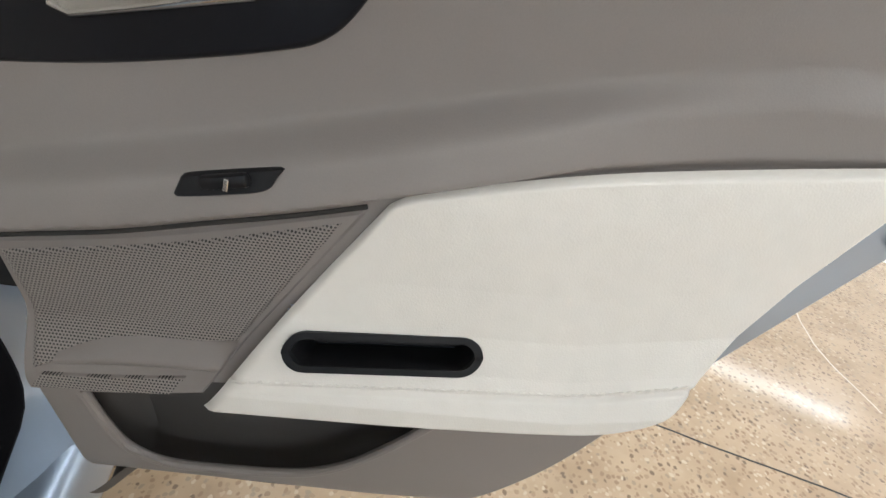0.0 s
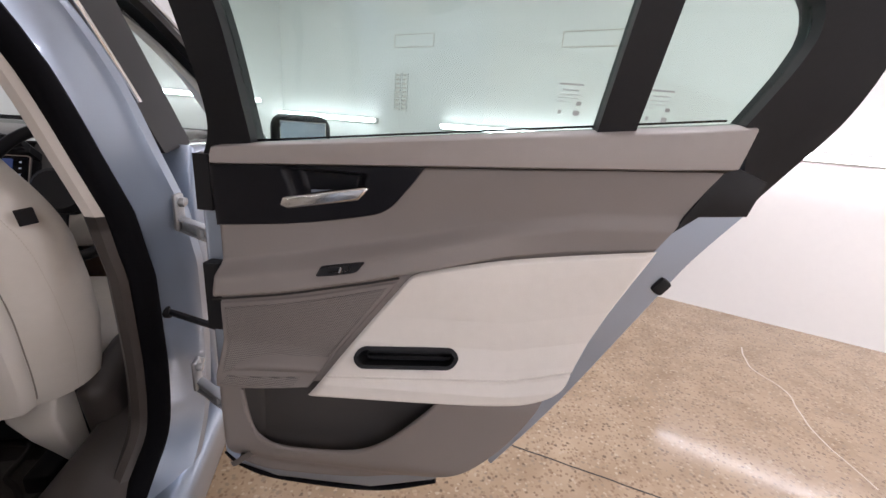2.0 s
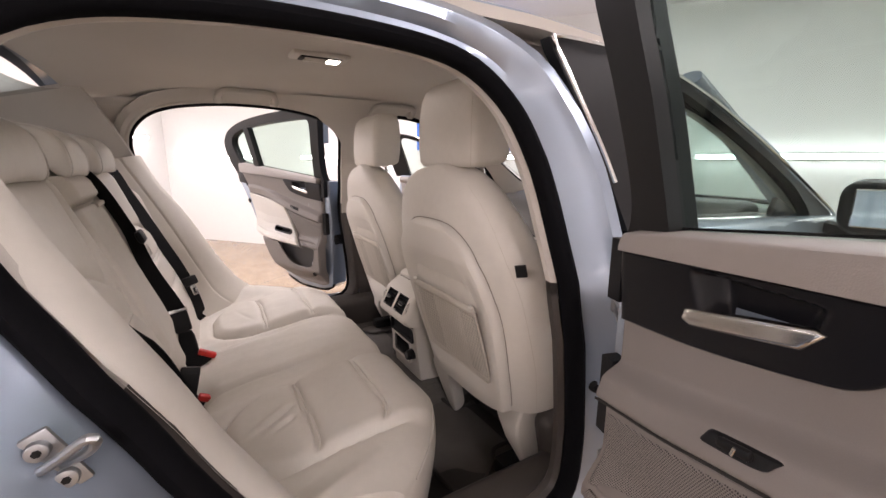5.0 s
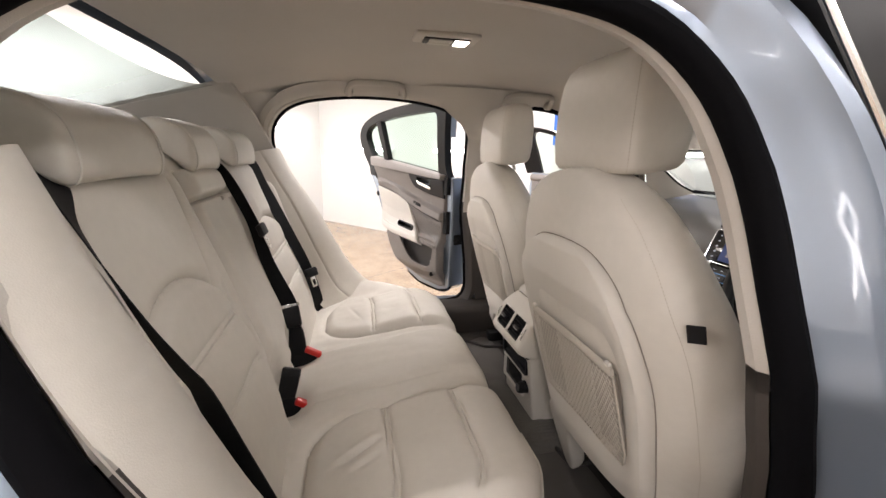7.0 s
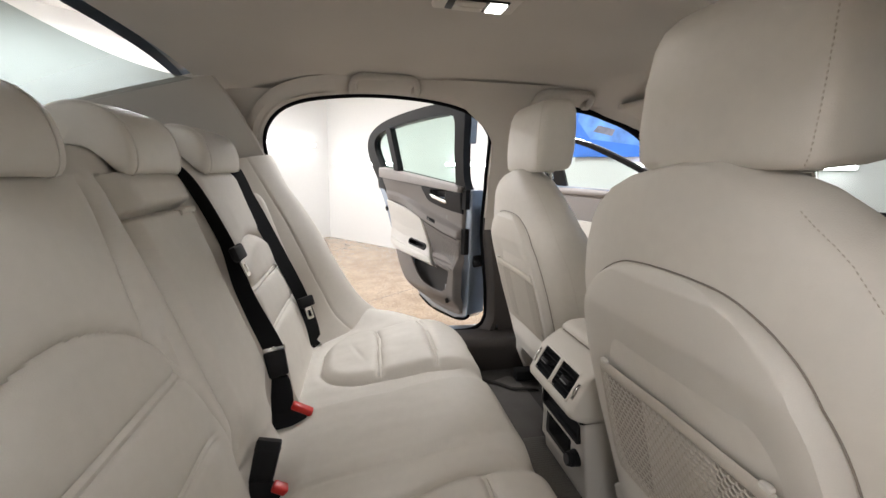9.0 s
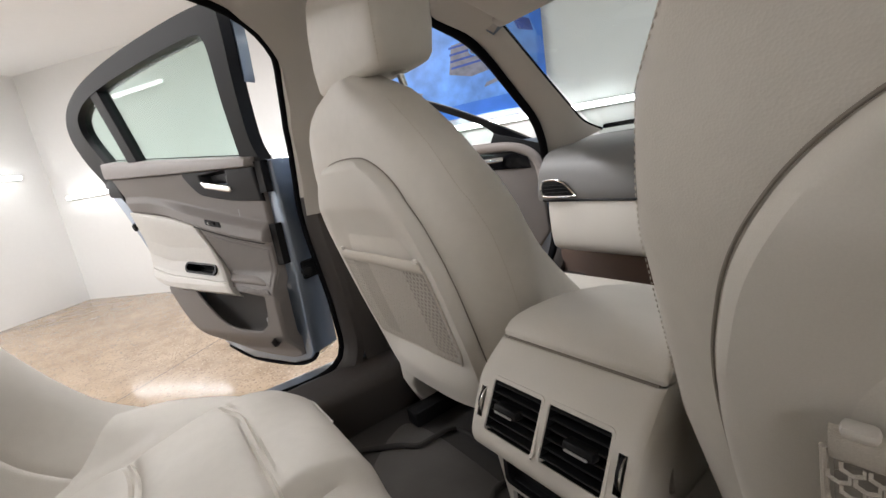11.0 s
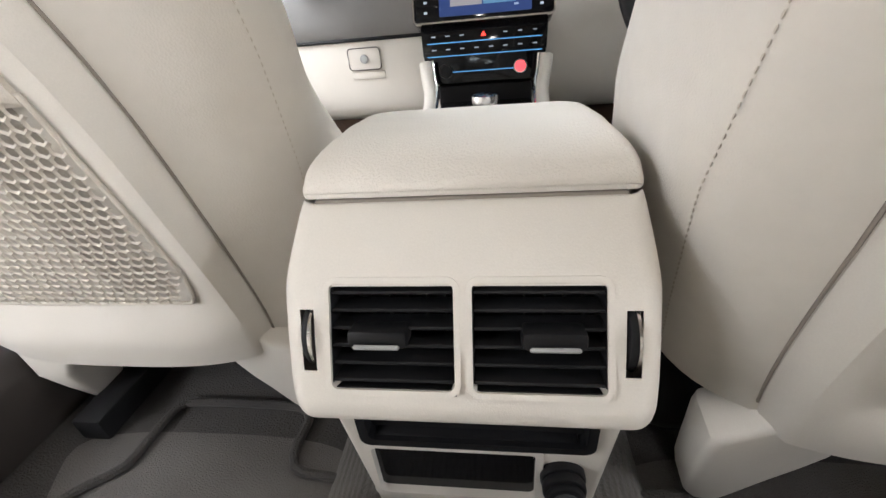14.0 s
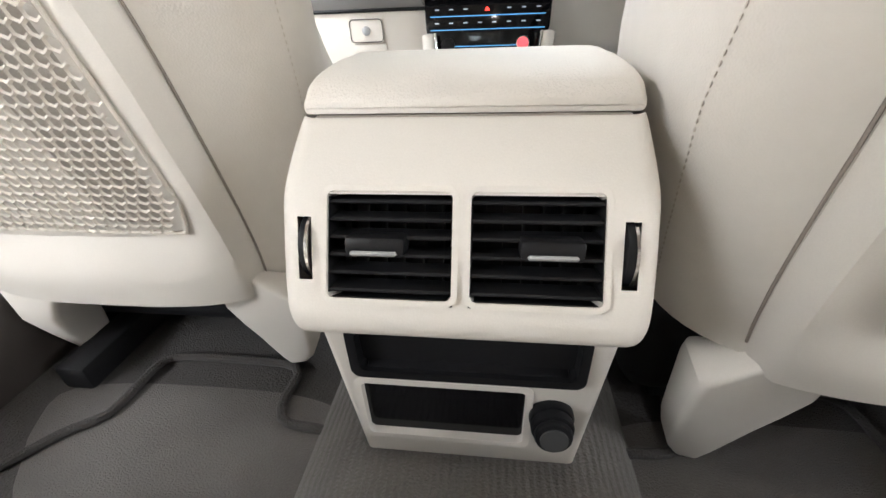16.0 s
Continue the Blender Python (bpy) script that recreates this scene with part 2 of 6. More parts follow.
# Trim plastic darkened to charcoal, for the shade inside the door bin.
BIN_SHADE = material("bin_shade_plastic", (0.055, 0.05, 0.047), 0.6, grain=900, bump=0.2, dist=0.0005)
JOINT_TAN = material("tan_joint", (0.24, 0.21, 0.18), 0.8, bump=0)
# Dark joints, and the painted shadow line under the door trim lip.
JOINT_AND_SHADE = material("dark_joint_and_shade", (0.02, 0.018, 0.016), 0.8, bump=0)
# Back panel colour taken darker, for the shade behind the pocket net.
NET_SHADE = material("net_shade", (0.37, 0.338, 0.295), 0.9, grain=500, bump=0.4, spread=0.15)
PALE_FILL = material("pale_filler", (0.42, 0.34, 0.26), 0.4, bump=0)
STITCH = material("stitch_thread", (0.52, 0.47, 0.40), 0.7, bump=0)


# ---- shape tools ----
def part(name, bm, mat, parent=None, label="", smooth=35):
    """Links a bmesh as one mesh object, under a thing or a part."""
    bm.normal_update()
    for f in bm.faces:
        f.smooth = True
    lim = radians(smooth)
    for e in bm.edges:
        if len(e.link_faces) == 2 and e.calc_face_angle(0) > lim:
            e.smooth = False
    me = bpy.data.meshes.new(name)
    bm.to_mesh(me)
    bm.free()
    me.materials.append(mat)
    ob = new(name, me)
    if parent is not None:
        ob.parent = parent
    return tagged(ob, label=label)


def thing(name, label, category, m=None, group="", kind=""):
    ob = new(name)
    ob.empty_display_size = 0.05
    if m is not None:
        ob.matrix_world = m
    return tagged(ob, label, category, group, kind)


def curve(pts, n, closed=False):
    """n points, evenly spaced along a smooth line through pts."""
    p = [Vector(q) for q in pts]
    k = len(p)
    dense = []
    for i in range(k if closed else k - 1):
        a, b, c, d = (p[(i + j) % k] if closed else p[min(max(i + j, 0), k - 1)] for j in (-1, 0, 1, 2))
        for s in range(12):
            t = s / 12
            dense.append(0.5 * (2 * b + (c - a) * t + (2 * a - 5 * b + 4 * c - d) * t * t + (3 * b - a - 3 * c + d) * t ** 3))
    dense.append(p[0] if closed else p[-1])
    run = [0.0]
    for a, b in zip(dense, dense[1:]):
        run.append(run[-1] + (b - a).length)
    out, j = [], 0
    for i in range(n):
        want = run[-1] * i / (n if closed else n - 1)
        while j < len(dense) - 2 and run[j + 1] < want:
            j += 1
        f = (want - run[j]) / max(1e-9, run[j + 1] - run[j])
        out.append(dense[j].lerp(dense[j + 1], min(1, f)))
    return out


def loft(rings, closed=True, caps=True, loop=False):
    """A skin over rings of equal length."""
    bm = bmesh.new()
    vs = [[bm.verts.new(p) for p in r] for r in rings]
    n = len(vs[0])
    pairs = list(zip(vs, vs[1:])) + ([(vs[-1], vs[0])] if loop else [])
    for a, b in pairs:
        for i in range(n if closed else n - 1):
            j = (i + 1) % n
            bm.faces.new((a[i], a[j], b[j], b[i]))
    if closed and caps and not loop:
        bm.faces.new(vs[0][::-1])
        bm.faces.new(vs[-1])
    bmesh.ops.recalc_face_normals(bm, faces=bm.faces[:])
    return bm


def tube(pts, r, n=10, closed=False, up=(0, 0, 1), flat=1.0):
    """A sweep of an ellipse (r across, r * flat along up) along pts."""
    p = [Vector(q) for q in pts]
    rings = []
    for i, c in enumerate(p):
        a, b = p[i - 1] if i or closed else c, p[(i + 1) % len(p)] if i < len(p) - 1 or closed else c
        d = (b - a).normalized()
        s = d.cross(Vector(up))
        s = s.normalized() if s.length > 1e-4 else Vector((1, 0, 0))
        u = s.cross(d)
        rings.append([c + s * (r * math.cos(2 * math.pi * k / n)) + u * (r * flat * math.sin(2 * math.pi * k / n)) for k in range(n)])
    return loft(rings, loop=closed)


def join(*bms):
    out = bms[0]
    for b in bms[1:]:
        me = bpy.data.meshes.new("join")
        b.to_mesh(me)
        b.free()
        out.from_mesh(me)
        bpy.data.meshes.remove(me)
    return out


def moved(bm, m):
    bm.transform(m)
    return bm


def rbox(sx, sy, sz, bevel=0.01, seg=3, m=None):
    """A box with rounded edges, centred."""
    bm = bmesh.new()
    bmesh.ops.create_cube(bm, size=1)
    bmesh.ops.scale(bm, vec=(sx, sy, sz), verts=bm.verts[:])
    if bevel:
        bmesh.ops.bevel(bm, geom=bm.edges[:], offset=min(bevel, 0.49 * min(sx, sy, sz)), segments=seg, profile=0.5, affect="EDGES")
    if m is not None:
        bm.transform(m)
    return bm


def disc(r, h, m=None, n=24, bevel=0.0, r2=None):
    bm = bmesh.new()
    bmesh.ops.create_cone(bm, cap_ends=True, segments=n, radius1=r, radius2=r if r2 is None else r2, depth=h)
    if bevel:
        rim = [e for e in bm.edges if len(e.link_faces) == 2 and e.calc_face_angle(0) > 1.0]
        bmesh.ops.bevel(bm, geom=rim, offset=bevel, segments=2, profile=0.5, affect="EDGES")
    if m is not None:
        bm.transform(m)
    return bm


def prism(outline, y0, y1, bevel=0.0, seg=2):
    """An outline in x, z pushed from y0 to y1."""
    bm = bmesh.new()
    a = [bm.verts.new((x, y0, z)) for x, z in outline]
    b = [bm.verts.new((x, y1, z)) for x, z in outline]
    n = len(a)
    bm.faces.new(a)
    bm.faces.new(b[::-1])
    for i in range(n):
        bm.faces.new((a[i], b[i], b[(i + 1) % n], a[(i + 1) % n]))
    bmesh.ops.recalc_face_normals(bm, faces=bm.faces[:])
    if bevel:
        rim = [e for e in bm.edges if len(e.link_faces) == 2 and any(len(f.verts) > 4 for f in e.link_faces)]
        bmesh.ops.bevel(bm, geom=rim, offset=bevel, segments=seg, profile=0.5, affect="EDGES")
    return bm


def frame_loop(outer, inner, y0, y1):
    """A flat frame between two outlines of equal count (x, z), from y0 to y1."""
    rings = [[(x, y0, z) for x, z in outer], [(x, y1, z) for x, z in outer], [(x, y1, z) for x, z in inner], [(x, y0, z) for x, z in inner]]
    return loft(rings, loop=True)


def rrect(cx, cz, w, h, r, n=6):
    """Outline of a rounded rectangle."""
    out = []
    for qx, qz, a0 in ((1, 1, 0), (-1, 1, 90), (-1, -1, 180), (1, -1, 270)):
        for i in range(n + 1):
            a = radians(a0 + 90 * i / n)
            out.append((cx + qx * (w / 2 - r) + r * math.cos(a), cz + qz * (h / 2 - r) + r * math.sin(a)))
    return out


def sheet(fn, nu, nv, skirt=None, keep=None, around=True):
    """A grid of fn(s, t), with its rim turned back by the vector skirt. keep(s, t): False leaves a hole."""
    bm = bmesh.new()
    v = [[bm.verts.new(fn(i / nu, j / nv)) for j in range(nv + 1)] for i in range(nu + 1)]
    for i in range(nu):
        for j in range(nv):
            if keep is None or keep((i + 0.5) / nu, (j + 0.5) / nv):
                bm.faces.new((v[i][j], v[i + 1][j], v[i + 1][j + 1], v[i][j + 1]))
    bmesh.ops.delete(bm, geom=[q for q in bm.verts if not q.link_faces], context="VERTS")
    if skirt is not None:
        border = {q for row in (v[0], v[-1], [c[0] for c in v], [c[-1] for c in v]) for q in row if q.is_valid}
        rim = [e for e in bm.edges if len(e.link_faces) == 1 and (around or all(q in border for q in e.verts))]
        got = bmesh.ops.extrude_edge_only(bm, edges=rim)
        bmesh.ops.translate(bm, vec=skirt, verts=[g for g in got["geom"] if isinstance(g, bmesh.types.BMVert)])
    return bm


def stitches(pts, r=0.0006, dash=0.0034, gap=0.0020):
    """Short threads laid end to end along a line."""
    p = [Vector(q) for q in pts]
    run = [0.0]
    for a, b in zip(p, p[1:]):
        run.append(run[-1] + (b - a).length)

    def at(d):
        for i in range(len(p) - 1):
            if d <= run[i + 1]:
                return p[i].lerp(p[i + 1], (d - run[i]) / max(1e-9, run[i + 1] - run[i]))
        return p[-1]
    verts, faces, d = [], [], 0.0
    while d + dash < run[-1]:
        a, b = at(d), at(d + dash)
        w = (b - a).normalized()
        s = w.cross(Vector((0.3, 0.5, 0.8))).normalized() * r
        u = s.cross(w)
        k = len(verts)
        for c, f in ((a, 0.4), (a.lerp(b, 0.3), 1), (a.lerp(b, 0.7), 1), (b, 0.4)):
            verts += [c + (s * math.cos(g) + u * math.sin(g)) * f for g in (0, 1.571, 3.142, 4.712)]
        for q in range(3):
            for g in range(4):
                faces.append((k + 4 * q + g, k + 4 * q + (g + 1) % 4, k + 4 * q + 4 + (g + 1) % 4, k + 4 * q + 4 + g))
        d += dash + gap
    me = bpy.data.meshes.new("stitches")
    me.from_pydata(verts, [], faces)
    bm = bmesh.new()
    bm.from_mesh(me)
    bpy.data.meshes.remove(me)
    return bm


def smoothstep(a, b, x):
    t = min(1, max(0, (x - a) / (b - a)))
    return t * t * (3 - 2 * t)


def line_at(pts, x):
    """Straight-line value at x through pts of (x, y)."""
    if x <= pts[0][0]:
        return pts[0][1]
    for (a, p), (b, q) in zip(pts, pts[1:]):
        if x <= b:
            return p + (q - p) * (x - a) / (b - a)
    return pts[-1][1]


# ---- the room ----
CORNER, LEFT, RIGHT = Vector((0.47, 4.0, 0)), Vector((-5.4, -0.9, 0)), Vector((6.1, -1.62, 0))
BACK = LEFT + RIGHT - CORNER


def wall(name, a, b, label):
    d = (b - a).normalized()
    out = Vector((d.y, -d.x, 0))
    if out.dot((a + b) / 2) < 0:
        out = -out
    a2, b2 = a - d * 0.16, b + d * 0.16
    bm = bmesh.new()
    lo = [bm.verts.new(p) for p in (a, b, b2 + out * 0.16, a2 + out * 0.16)]
    hi = [bm.verts.new(v.co + Vector((0, 0, CEIL))) for v in lo]
    bm.faces.new(lo)
    bm.faces.new(hi)
    for i in range(4):
        bm.faces.new((lo[i], lo[(i + 1) % 4], hi[(i + 1) % 4], hi[i]))
    bmesh.ops.recalc_face_normals(bm, faces=bm.faces[:])
    return tagged(part(name, bm, WALL), label, "wall", kind="structure")


wall("wall_north_west", LEFT, CORNER, "white painted studio wall behind the blue poster")
wall("wall_north_east", CORNER, RIGHT, "white painted studio wall with thin inspection hatches")
wall("wall_south_east", RIGHT, BACK, "plain white painted studio wall")
wall("wall_south_west", BACK, LEFT, "plain white painted studio wall with light tubes")
MID = (LEFT + RIGHT) / 2


def slab(name, z0, z1, mat, label, category):
    bm = bmesh.new()
    grow = [(p - MID) * 1.03 + MID for p in (CORNER, LEFT, BACK, RIGHT)]
    lo, hi = [bm.verts.new((p.x, p.y, z0)) for p in grow], [bm.verts.new((p.x, p.y, z1)) for p in grow]
    bm.faces.new(lo)
    bm.faces.new(hi)
    for i in range(4):
        bm.faces.new((lo[i], lo[(i + 1) % 4], hi[(i + 1) % 4], hi[i]))
    bmesh.ops.recalc_face_normals(bm, faces=bm.faces[:])
    return tagged(part(name, bm, mat), label, category, kind="structure")


slab("floor", -0.12, 0.0, FLOOR, "polished tan concrete floor with exposed stone chips", "floor")
for a, b in (((1.05, 0.66), (2.9, -0.66)), ((-1.9, -0.8), (-3.2, 0.78))):
    a, b = Vector((*a, 0.0004)), Vector((*b, 0.0004))
    pts = [a.lerp(b, i / 40) + Vector((0.006 * noise.noise(Vector((i * 0.7, a.x, 0))), 0.006 * noise.noise(Vector((0, i * 0.7, a.y))), 0)) for i in range(41)]
    tagged(part("floor_joint", tube(pts, 0.0028, 4, flat=0.3), JOINT_AND_SHADE), "thin dark joint in the polished concrete floor", "joint", kind="structure")
pts = curve([(3.10, 0.71, 0.0003), (2.97, 0.55, 0.0003), (2.94, 0.35, 0.0003), (2.80, 0.15, 0.0003), (2.72, -0.10, 0.0003)], 40)
tagged(part("floor_crack", tube([p + Vector((0.008 * noise.noise(p * 9), 0.008 * noise.noise(p * 9 + Vector((5, 0, 0))), 0)) for p in pts], 0.003, 4, flat=0.25), PALE_FILL), "pale filled crack in the polished concrete floor", "crack", kind="structure")
slab("ceiling", CEIL, CEIL + 0.12, CEILING, "white painted flat ceiling", "ceiling")


def tube_light(m, length=1.25):
    t = thing("tube_light", "long white light tube fixed along the white wall", "light", m, group="wall light tubes")
    part("batten", rbox(length + 0.04, 0.03, 0.045, 0.006, 2, pose(0, 0.012, 0)), CEIL_METAL, t)
    part("tube", tube([(-length / 2, -0.02, 0), (length / 2, -0.02, 0)], 0.018, 12), TUBE, t, "glowing white tube")
    return t


CEIL_METAL = material("white_metal", (0.78, 0.78, 0.77), 0.4, bump=0)
first = None
for a, b, n, start, high in ((CORNER, RIGHT, 4, 0.66, 0.96), (CORNER, LEFT, 4, 0.9, 1.06), (LEFT, BACK, 4, 0.9, 1.3), (RIGHT, BACK, 3, 1.4, 1.0)):
    d = (b - a).normalized()
    inn = Vector((-d.y, d.x, 0))
    if inn.dot(MID - a) < 0:
        inn = -inn
    for i in range(n):
        p = a + d * (start + i * 1.96) + inn * 0.03 + Vector((0, 0, high))
        ang = math.atan2(-inn.x, inn.y) + math.pi
        m = Matrix.Translation(p) @ Matrix.Rotation(ang, 4, "Z")
        if first is None:
            first = tube_light(m)
        else:
            copy_thing(first, m)


def ceiling_light(m, length=1.5):
    t = thing("ceiling_light", "white batten with a bright tube under the ceiling", "light", m, group="ceiling lights")
    part("batten", rbox(length + 0.06, 0.12, 0.05, 0.008, 2, pose(0, 0, -0.022)), CEIL_METAL, t)
    part("tube", tube([(-length / 2, 0, -0.062), (length / 2, 0, -0.062)], 0.02, 12), TUBE, t, "glowing white tube")
    return t


first = None
TURN_ROOM = math.atan2((RIGHT - CORNER).y, (RIGHT - CORNER).x)
for u, v, power in ((1.6, 1.5, 0.55), (1.6, 4.2, 1.7), (2.6, 6.7, 2.8), (4.0, 1.5, 0.9), (4.0, 6.6, 1.8), (6.4, 1.5, 2.3), (6.4, 4.2, 1.8), (6.4, 6.6, 1.2)):
    p = CORNER + (RIGHT - CORNER).normalized() * u + (LEFT - CORNER).normalized() * v + Vector((0, 0, CEIL))
    m = Matrix.Translation(p) @ Matrix.Rotation(TURN_ROOM, 4, "Z")
    first = ceiling_light(m) if first is None else (copy_thing(first, m), first)[1]
    area("ceiling_lamp", m @ pose(0, 0, -0.1), 1.5, 0.12, LAMP_WATTS * power)

# ---- the car's shell ----
SIDE = [(0.2, 0.76), (0.35, 0.772), (0.5, 0.785), (0.7, 0.798), (0.8, 0.788), (0.9, 0.755), (1.0, 0.725), (1.05, 0.705), (1.1, 0.68), (1.17, 0.645), (1.22, 0.60), (1.30, 0.50)]
REAR_HOLE = [(-0.010, 0.39), (-0.012, 0.50), (-0.03, 0.62), (-0.052, 0.75), (-0.060, 0.85), (-0.070, 0.95), (-0.088, 1.03), (-0.108, 1.09), (-0.15, 1.14), (-0.21, 1.168), (-0.30, 1.182), (-0.44, 1.185), (-0.56, 1.176), (-0.66, 1.158), (-0.725, 1.125), (-0.765, 1.07), (-0.768, 1.00), (-0.732, 0.91), (-0.687, 0.835), (-0.632, 0.74), (-0.573, 0.62), (-0.503, 0.51), (-0.415, 0.415), (-0.30, 0.362), (-0.15, 0.345), (-0.05, 0.35)]
FRONT_HOLE = [(0.165, 0.39), (0.16, 0.50), (0.15, 0.65), (0.13, 0.80), (0.105, 0.95), (0.09, 1.05), (0.09, 1.11), (0.115, 1.155), (0.19, 1.178), (0.30, 1.176), (0.41, 1.156), (0.56, 1.108), (0.77, 0.985), (0.90, 0.885), (0.97, 0.75), (0.98, 0.55), (0.93, 0.42), (0.80, 0.36), (0.5, 0.345), (0.2, 0.345)]
LEFT_PILLAR = [(0.45, 0.01), (0.62, 0.02), (0.80, 0.033), (0.96, 0.042), (1.09, 0.070), (1.2, 0.060)]
SHIFT = {1: (0.0, 0.0), -1: (0.035, 0.022)}


def ring(hole, side, off, dx, n=120):
    """A loop round a door opening, off metres outwards in its plane and dx metres outwards of the car."""
    p = curve([(0, y, z) for y, z in hole], n, True)
    out = []
    for i, c in enumerate(p):
        d = (p[(i + 1) % n] - p[i - 1]).normalized()
        q = c + Vector((0, d.z, -d.y)) * (off if hole is REAR_HOLE else -off)
        sy, sz = SHIFT[side]
        if side < 0:
            sy -= 0.02 * smoothstep(-0.2, -0.65, q.y)
            if hole is REAR_HOLE:
                sy += line_at(LEFT_PILLAR, q.z) * smoothstep(-0.3, -0.1, q.y)
        elif hole is REAR_HOLE:
            sz -= 0.045 * smoothstep(0.46, 0.36, q.z) * smoothstep(-0.04, -0.2, q.y)
        out.append(Vector((side * (line_at(SIDE, q.z) + dx), q.y + sy, q.z + (sz * smoothstep(0.8, 1.1, q.z) if side < 0 else sz))))
    return out


car = thing("car_body", "light silver-blue car body with its doors open", "car")
for side in (1, -1):
    for hole in (REAR_HOLE, FRONT_HOLE):
        part("door_seal", tube(ring(hole, side, 0.004 if side > 0 else 0.016, -0.004), 0.0155 if side > 0 else 0.009 if hole is REAR_HOLE else 0.013, 12, True, up=(1, 0, 0), flat=1.25), RUBBER, car, "black rubber door seal")
    flange = [(0.010, -0.012), (0.022, 0.004), (0.034, 0.012), (0.05, 0.040), (0.066, 0.058), (0.085, 0.062), (0.098, 0.045), (0.099, -0.01)]
    part("door_frame", loft([ring(REAR_HOLE, side, o, d) for o, d in flange], caps=False), PAINT, car, "light silver-blue painted door surround")
    part("door_frame", loft([ring(FRONT_HOLE, side, o, d) for o, d in [(0.010, -0.012), (0.022, 0.004), (0.034, 0.006), (0.05, 0.012), (0.052, -0.02)]], caps=False), PAINT, car, "light silver-blue painted door surround")
    for hole in (REAR_HOLE, FRONT_HOLE):
        turn = [(-0.006, -0.020), (-0.012, -0.030), (-0.008, -0.045), (0.015, -0.060), (0.06, -0.066), (0.066, -0.03)] if side > 0 else [(0.016, -0.012), (0.018, -0.020), (0.024, -0.036), (0.040, -0.052), (0.062 if hole is REAR_HOLE else 0.11, -0.048), (0.068, -0.02)]
        inner = [ring(hole, side, o, d) for o, d in turn]
        up = [i for i in range(120) if inner[2][i].z > 0.78 and (side > 0 or hole is REAR_HOLE or inner[2][i].y < 0.36)]
        dn = [i for i in range(120) if inner[2][i].z <= 0.81]
        for idx, mat, word in ((up, HEADLINER, "beige pillar trim"), (dn, DARK_TAUPE, "dark brown plastic sill trim")):
            # the run of indices is cut where it jumps
            cut = next((k for k in range(1, len(idx)) if idx[k] != idx[k - 1] + 1), 0)
            idx = idx[cut:] + idx[:cut]
            part("pillar_trim", loft([[r[i] for i in idx] for r in inner], closed=False), mat, car, word)

    rim = [p for p in ring(REAR_HOLE, side, 0.02, -0.040) if p.y < -0.52 and p.z > 0.86]
    k = next((i for i in range(1, len(rim)) if (rim[i] - rim[i - 1]).length > 0.06), 0)
    rim = curve(rim[k:] + rim[:k], 40)
    if rim[0].y < rim[-1].y and rim[0].z < rim[-1].z:
        rim = rim[::-1]
    inn = curve([(side * 0.60, -0.50, 1.225), (side * 0.585, -0.70, 1.222), (side * 0.565, -0.88, 1.20), (side * 0.575, -0.99, 1.12), (side * 0.60, -1.0, 1.0), (side * 0.60, -0.96, 0.90)], 40)
    part("quarter_trim", sheet(lambda s, t: rim[round(t * 39)].lerp(inn[round(t * 39)], s) + Vector((side * 0.012 * math.sin(math.pi * s), 0, 0)), 8, 39), HEADLINER, car, "beige quarter trim between door and rear window")

    lo_y = [(0.75, -0.04), (0.85, -0.045), (1.05, -0.075), (1.13, -0.125), (1.20, -0.22), (1.26, -0.30)]
    hi_y = [(0.75, 0.13), (0.80, 0.12), (1.05, 0.085), (1.12, 0.085), (1.18, 0.16), (1.26, 0.30)]

    def middle(s, t):
        z = 0.76 + 0.50 * t
        return Vector((side * (line_at(SIDE, z) - 0.052 - 0.008 * math.sin(math.pi * s)), line_at(lo_y, z) * (1 - s) + line_at(hi_y, z) * s + (0.035 + line_at(LEFT_PILLAR, z) * (1 - s) if side < 0 else 0), z))
    part("middle_pillar_trim", sheet(middle, 8, 24), HEADLINER, car, "beige middle pillar trim")

# roof, headliner and glass
def roof_z(x, y, drop):
    crown = line_at([(-1.6, 1.05), (-1.3, 1.14), (-0.93, 1.245), (-0.6, 1.285), (0.0, 1.29), (0.3, 1.275), (0.52, 1.215), (0.66, 1.16)], y)
    return crown - drop * abs(x / 0.64) ** 3.5


part("headliner", sheet(lambda s, t: Vector(((s - 0.5) * 1.24, -0.90 + 1.46 * t, roof_z((s - 0.5) * 1.24, -0.90 + 1.46 * t, 0.05))), 40, 40, skirt=(0, 0, 0.02)), HEADLINER, car, "beige cloth headliner")
part("roof", sheet(lambda s, t: Vector(((s - 0.5) * 1.16, -0.95 + 1.54 * t, roof_z((s - 0.5) * 1.16, -0.95 + 1.54 * t, 0.07) + 0.045)), 30, 40, skirt=(0, 0, -0.03)), PAINT, car, "light silver-blue roof panel")


def pane(name, a, b, c, d, bow, mat, parent, label=""):
    a, b, c, d = (Vector(q) for q in (a, b, c, d))
    nrm = (b - a).cross(d - a).normalized()

    def at(s, t):
        return a.lerp(b, s).lerp(d.lerp(c, s), t) + nrm * bow * math.sin(math.pi * s)
    ob = part(name, sheet(at, 20, 6), mat, parent, label)
    ob.visible_shadow = False
    return ob


